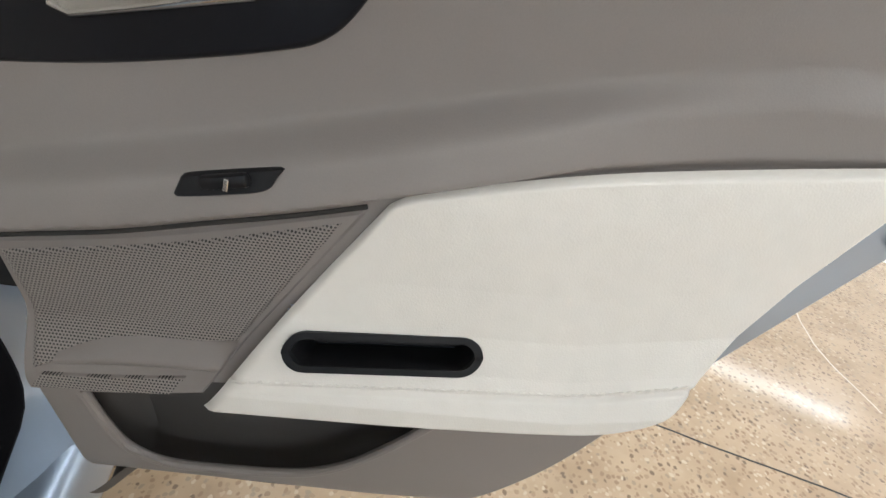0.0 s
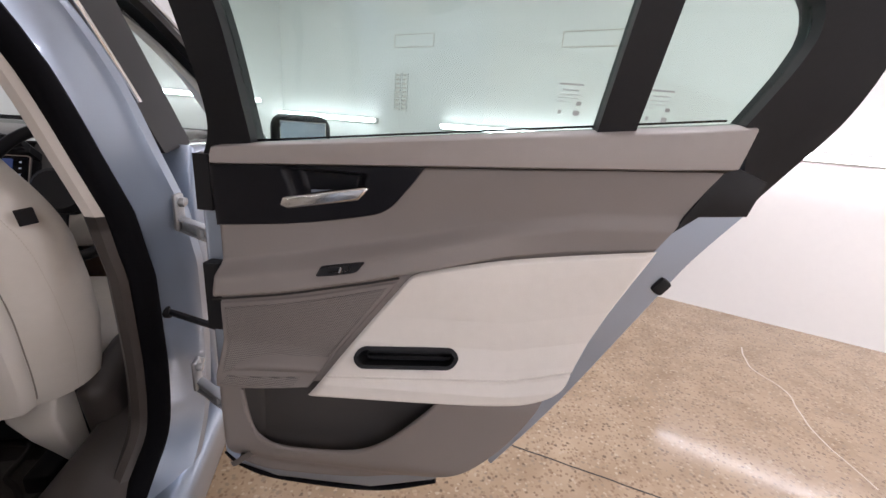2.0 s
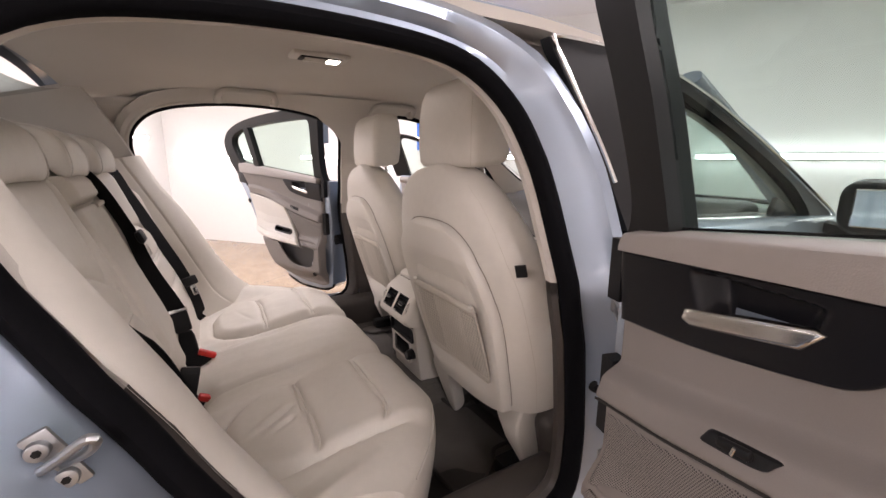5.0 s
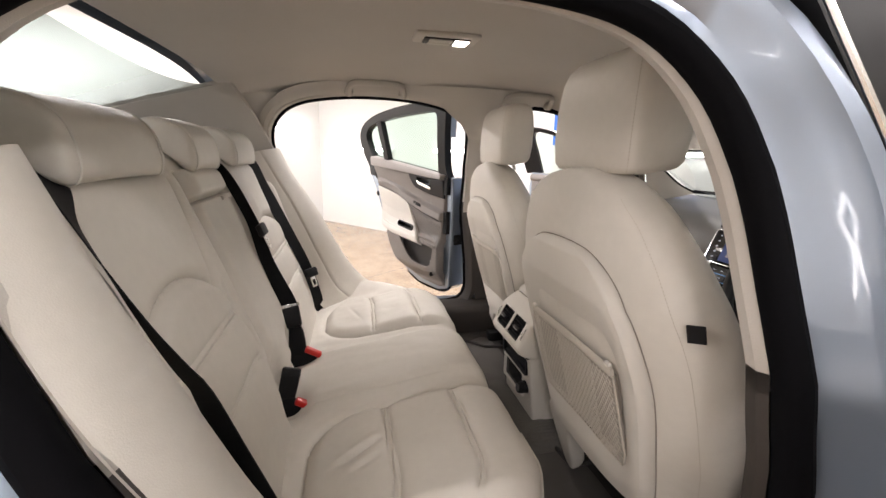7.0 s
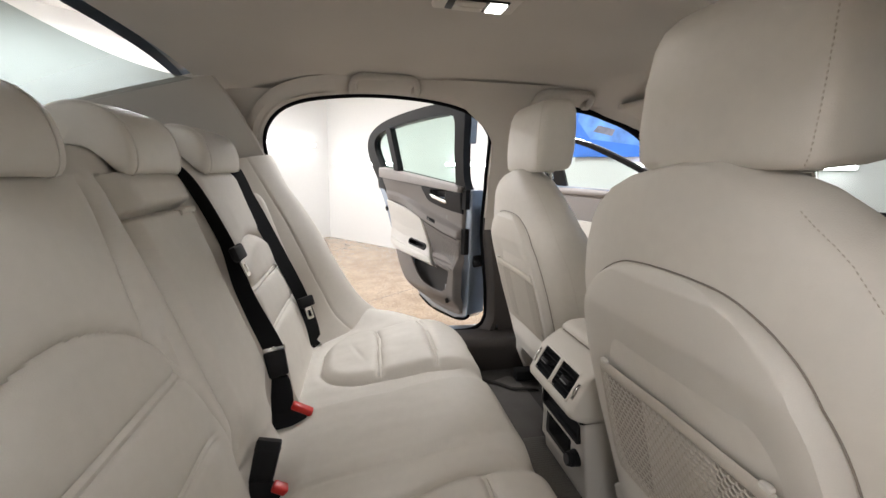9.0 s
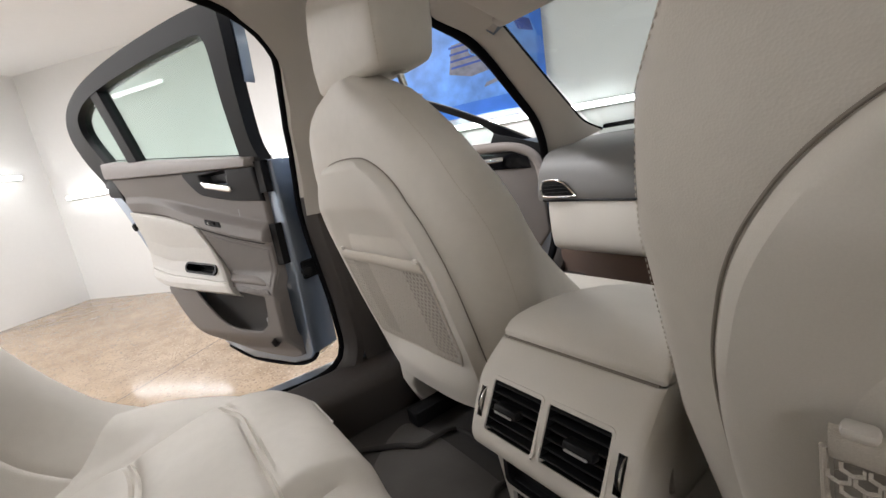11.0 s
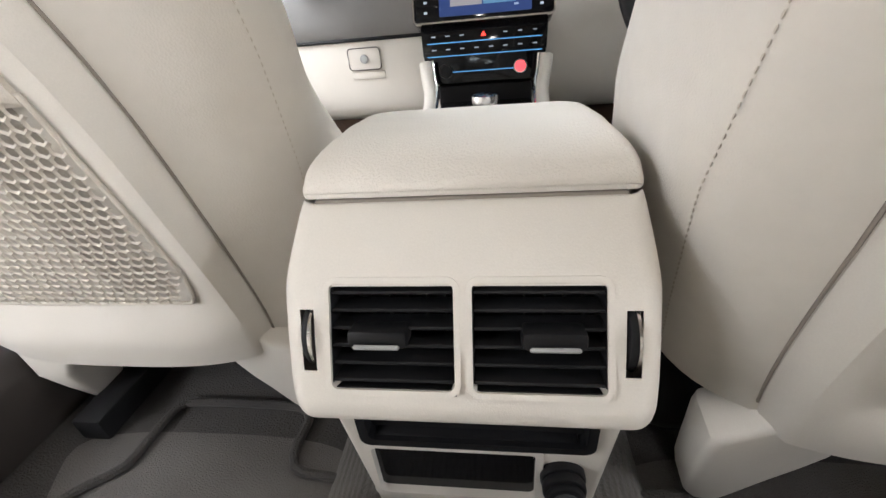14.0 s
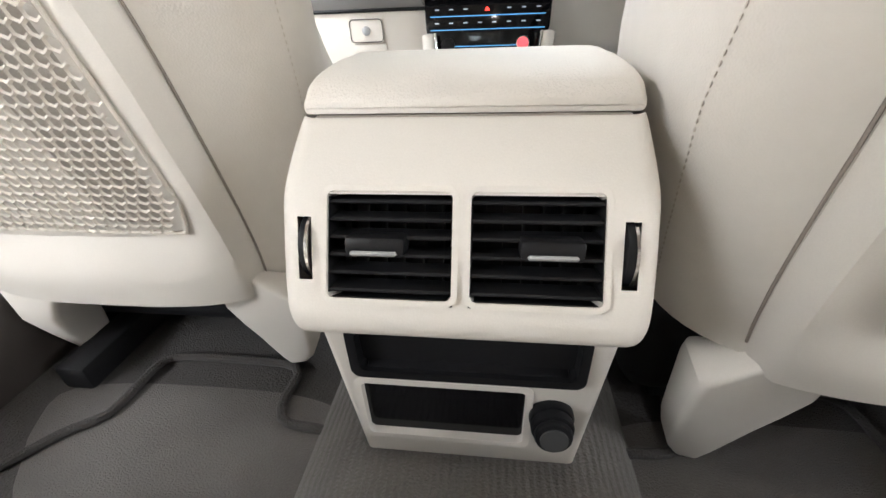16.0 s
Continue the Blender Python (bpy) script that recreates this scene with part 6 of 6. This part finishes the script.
    part("armrest", loft(rings), PEBBLE, t, "cream leather padded armrest")
    part("armrest_joint", rbox(0.190, 0.03, 0.0028, 0.001, 1, pose(0, 0.0605, 0.5912)), JOINT_TAN, t, "dark joint under the armrest pad")
    for sx in (-1, 1):
        part("seam", stitches([(sx * (line_at([(0.043, 0.1025), (0.08, 0.102), (0.2, 0.100), (0.35, 0.096)], y) + 0.0004), y - 0.006, line_at([(0.05, 0.596), (0.06, 0.598), (0.10, 0.594), (0.15, 0.586), (0.345, 0.543)], y)) for y in [0.085 + 0.24 * i / 30 for i in range(31)]]), STITCH, t, "stitched armrest seam")
    part("body", loft([[Vector((x, y, z)) for x, z in ((-w, 0.26), (-w, h - 0.01), (-w + 0.01, h), (w - 0.01, h), (w, h - 0.01), (w, 0.26))] for y, w, h in ((0.055, 0.100, 0.586), (0.36, 0.115, 0.540), (0.40, 0.118, 0.50), (0.70, 0.125, 0.485), (0.86, 0.115, 0.50))]), CREAM_HARD, t, "cream console body")
    part("gear_plate", rbox(0.19, 0.36, 0.012, 0.004, 2, pose(0, 0.56, 0.497, 1)), GLOSS_BLACK, t, "gloss black gear selector plate")
    for cx in (-0.055,):
        part("cup_holder", tube([(cx + 0.038 * math.cos(a), 0.47 + 0.038 * math.sin(a), 0.505) for a in [2 * math.pi * k / 30 for k in range(30)]], 0.003, 6, True), CHROME, t, "chrome cup holder ring")
    k = part("gear_knob", disc(0.025, 0.034, pose(0, 0.64, 0.520), 36, 0.004), CHROME, t, "chrome rotary gear knob")
    part("knob_ring", disc(0.036, 0.006, pose(0, 0.64, 0.505), 36, 0.002), STEEL, k)
    for sx in (-1, 1):
        rail = curve([(sx * 0.092, 0.30, 0.515), (sx * 0.104, 0.42, 0.503), (sx * 0.109, 0.52, 0.500), (sx * 0.111, 0.64, 0.503), (sx * 0.112, 0.705, 0.525), (sx * 0.118, 0.728, 0.552), (sx * 0.122, 0.745, 0.585)], 40)
        part("side_rail", tube(rail, 0.0145, 12), CREAM_HARD, t, "cream curved console rail")
        part("rail_trim", tube([p + Vector((-sx * 0.0135, -0.005, 0.005)) for p in rail[12:]], 0.0035, 8), CHROME, t, "chrome edge of the console rail")
    return t


console()


# ---- dashboard ----
DASH = Matrix.Translation((0, 0.808, 0.622)) @ Matrix.Scale(1.1, 4) @ Matrix.Translation((0, -0.75, -0.61))


def dashboard():
    t = thing("dashboard", "grey and cream leather dashboard with a central touchscreen", "dashboard", DASH)

    def section(pts, x0, x1, n=24, m=24, bend=0.0):
        p = curve([(0, y, z) for y, z in pts], m)
        return sheet(lambda s, v: Vector((x0 + (x1 - x0) * s, p[round(v * (m - 1))].y + bend * (2 * s - 1) ** 2 * 0 + 0.06 * max(0, abs(x0 + (x1 - x0) * s) - 0.35) ** 1.5, p[round(v * (m - 1))].z)), n, m - 1)
    part("top_pad", section([(0.805, 0.628), (0.800, 0.640), (0.81, 0.70), (0.84, 0.752), (0.90, 0.785), (1.12, 0.815)], -0.66, -0.10), GREY_DASH, t, "grey leather dash top")
    part("top_pad", section([(0.79, 0.66), (0.80, 0.72), (0.83, 0.765), (0.90, 0.80), (1.12, 0.81)], 0.10, 0.66), GREY_DASH, t, "grey leather dash top")
    part("centre_top", section([(0.79, 0.80), (0.82, 0.815), (0.9, 0.825), (1.12, 0.83)], -0.14, 0.14), GREY_DASH, t)
    part("dash_seam", tube([(x, 0.803 + 0.06 * max(0, abs(x) - 0.35) ** 1.5, 0.628) for x in (-0.64, -0.5, -0.35, -0.2, -0.13)], 0.004, 6), BLACK, t, "dark joint under the dash top")
    gb = part("glovebox", section([(0.86, 0.45), (0.822, 0.468), (0.808, 0.50), (0.803, 0.57), (0.806, 0.625)], -0.62, -0.125), CREAM_HARD, t, "cream glovebox lid")
    part("knee_panel", section([(0.86, 0.45), (0.822, 0.468), (0.80, 0.52), (0.79, 0.60), (0.79, 0.67)], 0.125, 0.64), CREAM_HARD, t, "cream knee panel under the steering column")
    part("lock_plate", join(prism(rrect(-0.262, 0.590, 0.074, 0.046, 0.008, 5), 0.798, 0.808, 0.003), rbox(0.076, 0.006, 0.016, 0.004, 2, pose(-0.258, 0.803, 0.556))), CREAM_HARD, gb, "cream glovebox latch")
    part("lock_rim", tube([(x, 0.7975, z) for x, z in rrect(-0.262, 0.590, 0.072, 0.044, 0.008, 5)], 0.0011, 6, True), DARK_TAUPE, gb)
    part("lock", disc(0.009, 0.006, pose(-0.262, 0.797, 0.590, 90), 20, 0.001), STEEL, gb, "steel glovebox lock")
    part("footwell", rbox(0.54, 0.02, 0.26, 0.01, 2, pose(-0.40, 0.92, 0.34)), FOOTWELL, t, "brown footwell carpet")
    part("footwell", rbox(0.54, 0.02, 0.26, 0.01, 2, pose(0.40, 0.92, 0.34)), FOOTWELL, t, "brown footwell carpet")
    # centre stack
    tilt = Matrix.Translation((0, 0.742, 0.70)) @ Matrix.Rotation(radians(-22), 4, "X")
    part("screen_unit", moved(prism(rrect(0, 0, 0.262, 0.108, 0.008, 5), 0.0, 0.05, 0.003), tilt), GLOSS_BLACK, t, "gloss black screen surround")
    part("screen_trim", moved(frame_loop(rrect(0, 0, 0.266, 0.112, 0.010, 5), rrect(0, 0, 0.260, 0.106, 0.007, 5), -0.002, 0.004), tilt), CHROME, t, "chrome line round the screen")
    scr = part("screen", moved(prism(rrect(0.004, 0, 0.172, 0.090, 0.003, 3), -0.002, 0.001), tilt), glow("screen_blue", (0.008, 0.022, 0.085), 0.5), t, "lit blue touchscreen with menu tiles")
    tiles = (("tile_purple", (0.12, 0.10, 0.34), -0.031, 0.013), ("tile_blue", (0.04, 0.16, 0.42), 0.031, 0.013), ("tile_dusk", (0.16, 0.15, 0.16), -0.031, -0.016), ("tile_city", (0.05, 0.12, 0.20), 0.031, -0.016))
    for nm, c, x, z in tiles:
        part("screen_tile", moved(rbox(0.059, 0.001, 0.026, 0, 1, pose(x, -0.0028, z)), tilt), glow(nm, c, 0.5), scr, "lit menu tile")
    white = glow("icon_white", (0.35, 0.4, 0.46), 0.25)
    marks = [(-0.031, 0.010, 0.024, 0.003), (0.031, 0.006, 0.026, 0.003), (0.031, -0.018, 0.036, 0.003), (-0.062, 0.036, 0.010, 0.002), (0.0, 0.036, 0.012, 0.002), (0.060, 0.036, 0.012, 0.002), (0.062, -0.034, 0.008, 0.003)]
    for x, z, w, h in marks:
        part("screen_mark", moved(rbox(w, 0.0006, h, 0, 1, pose(x, -0.0036, z)), tilt), white, scr, "small white line of unreadable text")
    for sx in (-1, 1):
        for k in range(5):
            part("side_key", moved(rbox(0.006, 0.001, 0.004, 0, 1, pose(sx * 0.108, -0.0008, 0.036 - 0.018 * k)), tilt), white, t, "small white key mark")
    ct = Matrix.Translation((0, 0.728, 0.594)) @ Matrix.Rotation(radians(-16), 4, "X")
    part("climate_panel", moved(prism([(-0.124, 0.056), (0.124, 0.056), (0.121, 0.0), (0.112, -0.036), (0.096, -0.056), (-0.096, -0.056), (-0.112, -0.036), (-0.121, 0.0)], 0.0, 0.05, 0.004), ct), GLOSS_BLACK, t, "gloss black climate panel with rows of keys")
    for z, w in ((0.020, 0.222), (-0.004, 0.222), (-0.034, 0.13)):
        part("light_line", moved(rbox(w, 0.001, 0.0016, 0, 1, pose(0, -0.0008, z)), ct), glow("line_blue", (0.06, 0.20, 0.40), 0.6), t, "thin blue line of light")
    keys = [(-0.098 + 0.028 * k, zz) for k in range(8) for zz in (0.032, 0.008)]
    for x, z in keys:
        if abs(x) > 0.015 or z < 0.02:
            part("key_mark", moved(rbox(0.008, 0.0008, 0.0018, 0, 1, pose(x, -0.0008, z)), ct), white, t, "small white key mark")
    part("hazard_key", moved(prism([(-0.005, 0.028), (0.005, 0.028), (0.0, 0.036)], -0.0015, 0), ct), glow("hazard_red", (0.8, 0.03, 0.02), 1.5), t, "red hazard light triangle")
    for x, mat in ((-0.076, SATIN_BLACK), (0.070, glow("start_red", (0.75, 0.05, 0.06), 0.9))):
        d = part("dial", moved(disc(0.0135, 0.008, pose(x, -0.003, -0.032, 90), 30, 0.002), ct), CHROME if x > 0 else SATIN_BLACK, t, "round dial")
        part("dial_face", moved(disc(0.0105, 0.004, pose(x, -0.0062, -0.032, 90), 30, 0.001), ct), mat, d)
    part("stack_tray", rbox(0.19, 0.06, 0.05, 0.01, 2, pose(0, 0.755, 0.512)), BLACK, t, "black open tray")
    # arched air vents
    vm = Matrix.Translation((0, 0.775, 0.780)) @ Matrix.Rotation(radians(-35), 4, "X")
    arch = [(-0.130, -0.022), (0.130, -0.022), (0.128, 0.0), (0.10, 0.024), (0.05, 0.036), (0.0, 0.038), (-0.05, 0.036), (-0.10, 0.024), (-0.128, 0.0)]
    part("vent_hood", moved(prism(arch, 0.0, 0.06, 0.004), vm), BLACK, t, "black arched vent hood")
    for k in range(4):
        w = 0.235 - 0.016 * k * k * 0.7
        part("slat", moved(rbox(w, 0.012, 0.003, 0.001, 1, pose(0, -0.004, -0.014 + 0.0125 * k)), vm), SATIN_BLACK, t)
    part("vent_divider", moved(rbox(0.03, 0.02, 0.05, 0.004, 2, pose(0, -0.004, 0.004)), vm), SATIN_BLACK, t)
    for sx in (-1, 1):
        part("vent_knob", moved(rbox(0.006, 0.012, 0.02, 0.002, 1, pose(sx * 0.012, -0.014, 0.006)), vm), CHROME, t)
    sv = Matrix.Translation((-0.565, 0.800, 0.672)) @ Matrix.Rotation(radians(6), 4, "Z")
    side_arch = [(-0.060, -0.016), (-0.045, -0.028), (0.05, -0.030), (0.052, -0.022), (0.020, 0.012), (-0.01, 0.024), (-0.05, 0.022), (-0.060, 0.008)]
    part("side_vent", moved(prism(side_arch, -0.004, 0.03, 0.003), sv), BLACK, t, "black side air vent")
    part("side_vent_rim", moved(tube([(p.x, -0.006, p.z) for p in curve([(x, 0, z) for x, z in side_arch], 50, True)], 0.003, 6, True), sv), CHROME, t, "chrome rim of the side vent")
    for k in range(3):
        part("slat", moved(rbox(0.085, 0.006, 0.002, 0, 1, pose(-0.008, -0.006, -0.016 + 0.011 * k)), sv), SATIN_BLACK, t)
    part("instrument_hood", moved(rbox(0.36, 0.16, 0.07, 0.03, 4), pose(0.40, 0.82, 0.815)), GREY_DASH, t, "grey hood over the instruments")
    part("instruments", moved(rbox(0.30, 0.01, 0.09, 0.01, 2), pose(0.40, 0.755, 0.765, -15)), GLOSS_BLACK, t, "black instrument cluster")
    return t


FOOTWELL = material("brown_carpet", (0.10, 0.055, 0.035), 1.0, grain=400, bump=0.8, sheen=0.3, spread=0.25, dist=0.004)
dashboard()

w = thing("steering_wheel", "black leather three-spoke steering wheel", "steering wheel", pose(0.385, 0.52, 0.725, 68))
part("rim", tube([(0.178 * math.cos(a), 0.178 * math.sin(a), 0) for a in [2 * math.pi * k / 64 for k in range(64)]], 0.015, 14, True), SATIN_BLACK, w)
part("hub", loft([[Vector((x, y, z)) for x, y in rrect(0, 0, 0.13 - k, 0.12 - k, 0.045, 6)] for z, k in ((-0.03, 0.03), (-0.01, 0), (0.015, 0), (0.028, 0.02))]), BLACK, w)
for a in (0, 180, 270):
    part("spoke", moved(rbox(0.12, 0.034, 0.012, 0.005, 2, pose(0.115, 0, 0)), Matrix.Rotation(radians(a), 4, "Z")), STEEL if a != 270 else BLACK, w)
part("column", disc(0.035, 0.26, pose(0, 0, -0.15), 20), BLACK, w)

# ---- things on the headliner ----
lp = thing("dome_light", "small cream ceiling light with one lit lens", "light", pose(0.03, -0.245, 1.285))
part("plate", rbox(0.075, 0.155, 0.014, 0.006, 3), CREAM_HARD, lp)
part("bezel", rbox(0.05, 0.11, 0.004, 0.002, 2, pose(0, 0, -0.008)), SATIN_BLACK, lp)
area("dome_lamp", pose(0.03, -0.209, 1.27), 0.04, 0.03, DOME_WATTS, (1.0, 0.95, 0.87))
part("lens", rbox(0.04, 0.032, 0.006, 0.002, 2, pose(0, 0.036, -0.0095)), glow("lens_white", (1, 0.95, 0.85), 12), lp, "lit white lens")
for k in range(2):
    part("switch", rbox(0.018, 0.055, 0.005, 0.002, 2, pose(-0.011 + 0.022 * k, -0.015, -0.0105)), CREAM_HARD, lp)


def grab_handle(m):
    t = thing("grab_handle", "beige folding grab handle on the headliner", "grab handle", m, group="grab handles")
    part("bar", tube(curve([(-0.030, -0.098, -0.022), (-0.005, -0.098, -0.014), (0.020, -0.090, -0.006), (0.032, -0.065, -0.002), (0.034, 0.0, -0.002), (0.032, 0.065, -0.002), (0.020, 0.090, -0.006), (-0.005, 0.098, -0.014), (-0.030, 0.098, -0.022)], 50), 0.0105, 10), HEADLINER, t)
    for sy in (-1, 1):
        part("mount", rbox(0.034, 0.030, 0.024, 0.008, 3, pose(-0.030, sy * 0.098, -0.014)), HEADLINER, t)
    return t


g0 = grab_handle(pose(-0.532, -0.375, 1.250, 0, -14, 0))
copy_thing(g0, pose(-0.532, 0.22, 1.238, 0, -14, 0))
copy_thing(g0, pose(0.532, 0.22, 1.238, 0, -14, 180))
for sx in (-1, 1):
    v = thing("sun_visor", "beige folded sun visor with a warning label" if sx < 0 else "beige folded sun visor", "sun visor", pose(sx * 0.30, 0.475, 1.185, -17))
    part("board", rbox(0.40, 0.16, 0.022, 0.010, 3), HEADLINER, v)
    if sx < 0:
        lb = part("label", rbox(0.12, 0.055, 0.002, 0, 1, pose(0.0, -0.04, -0.013)), WHITE_PAPER, v, "white warning label with yellow and red marks")
        part("label_band", rbox(0.04, 0.014, 0.001, 0, 1, pose(-0.035, -0.058, -0.0148)), YELLOW, lb)
        part("label_ring", moved(frame_loop(rrect(-0.04, -0.036, 0.020, 0.020, 0.0099, 6), rrect(-0.04, -0.036, 0.014, 0.014, 0.0069, 6), 0, 0.001), pose(0, 0, -0.015, -90) @ pose(0, 0, 0)), RED, lb)
        for k in range(4):
            part("label_line", rbox(0.05, 0.003, 0.001, 0, 1, pose(0.025, -0.028 - 0.009 * k, -0.0148)), BLACK, lb, "bars of unreadable text")
rv = thing("rear_view_mirror", "black-framed rear-view mirror under the windscreen header", "mirror", pose(0.03, 0.57, 1.075, 8, 0, 12))
part("shell", rbox(0.23, 0.03, 0.065, 0.014, 4), BLACK, rv)
part("glass", rbox(0.215, 0.004, 0.052, 0.002, 1, pose(0, -0.0155, 0)), MIRROR, rv, "silvered mirror glass")
part("stem", tube([(0, 0.01, 0.02), (0, 0.04, 0.07), (0, 0.05, 0.10)], 0.010, 8), BLACK, rv)

# ---- mats ----
for sx in (-1, 1):
    o = [(sx * x, y) for x, y in ((0.17, -0.10), (0.40, -0.12), (0.55, -0.10), (0.545, -0.04), (0.517, 0.0), (0.491, 0.034), (0.457, 0.063), (0.452, 0.106), (0.447, 0.150), (0.42, 0.163), (0.291, 0.163), (0.250, 0.157), (0.238, 0.14), (0.240, 0.095), (0.222, 0.070), (0.165, 0.062), (0.155, 0.03))]
    p = curve([(x, y, 0) for x, y in o], 70, True)
    m = thing("floor_mat", "grey pile floor mat with a bound edge", "floor mat", pose(0, 0, 0.221), group="rear floor mats")
    part("carpet_pad", moved(prism([(q.x, q.y) for q in p], 0.0, 0.010, 0.003), Matrix.Rotation(radians(90), 4, "X") @ pose(0, -0.010, 0)), MAT_PILE, m)
    part("binding", tube([(q.x, q.y, 0.006) for q in p], 0.006, 8, True), CARPET, m, "dark bound edge")

# ---- poster ----
d = (CORNER - LEFT).normalized()
pn = Vector((d.y, -d.x, 0))
if pn.dot(MID - LEFT) < 0:
    pn = -pn
POSTER_W, POSTER_H = 1.24, 1.02
ps = thing("wall_poster", "large blue poster with the front of a pale car", "poster")
ps.matrix_world = Matrix.Translation(LEFT + d * 4.24 + pn * 0.03 + Vector((0, 0, 1.13 + POSTER_H / 2))) @ Matrix.Rotation(math.atan2(d.y, d.x), 4, "Z")
part("board", rbox(POSTER_W, 0.03, POSTER_H, 0.004, 1), POSTER, ps, "blue printed board")
PALE = material("printed_pale_blue", (0.10, 0.27, 0.72), 0.4, bump=0, spread=0.45, broad=5, grain=14)
DEEP = material("printed_deep_blue", (0.02, 0.06, 0.30), 0.4, bump=0, spread=0.4, broad=9, grain=20)
GREYS = material("printed_grey", (0.16, 0.17, 0.22), 0.4, bump=0, spread=0.4, broad=12, grain=30)


def print_at(name, pts, y, mat, label=""):
    part(name, prism(pts, -0.0152 - y, -0.0150 - y + 0.0009, 0), mat, ps, label)


print_at("printed_car", [(-0.60, -0.20), (-0.55, 0.02), (-0.42, 0.14), (-0.20, 0.22), (0.10, 0.25), (0.36, 0.22), (0.52, 0.12), (0.58, -0.05), (0.56, -0.30), (0.40, -0.40), (-0.10, -0.42), (-0.48, -0.36)], 0.0006, PALE, "pale car front printed on the poster")
print_at("printed_screen", [(-0.34, 0.20), (-0.22, 0.36), (0.05, 0.42), (0.28, 0.38), (0.40, 0.22), (0.10, 0.26)], 0.0012, DEEP)
grille = [(-0.06, -0.20), (-0.02, -0.01), (0.32, 0.03), (0.40, -0.08), (0.34, -0.20), (0.10, -0.24)]
print_at("printed_grille", grille, 0.0020, GREYS, "grey printed grille")
for k in range(4):
    print_at("printed_bar", [(-0.04, -0.17 + 0.045 * k), (0.36, -0.14 + 0.045 * k), (0.36, -0.125 + 0.045 * k), (-0.04, -0.155 + 0.045 * k)], 0.0030, DEEP)
part("printed_badge", tube([(0.16 + 0.055 * math.cos(a), -0.0178, -0.07 + 0.035 * math.sin(a)) for a in [2 * math.pi * k / 30 for k in range(30)]], 0.006, 6, True), PALE, ps, "plain oval shape on the grille")
print_at("printed_lamp", [(-0.52, 0.02), (-0.36, 0.06), (-0.20, 0.00), (-0.24, -0.07), (-0.40, -0.06)], 0.0020, DEEP)
print_at("printed_lamp", [(0.42, 0.10), (0.54, 0.05), (0.56, -0.03), (0.46, 0.0)], 0.0020, DEEP)
print_at("printed_intake", [(0.18, -0.33), (0.44, -0.27), (0.46, -0.22), (0.36, -0.26), (0.20, -0.30)], 0.0020, GREYS)
print_at("printed_intake", [(-0.46, -0.30), (-0.30, -0.34), (-0.28, -0.29), (-0.42, -0.25)], 0.0020, GREYS)
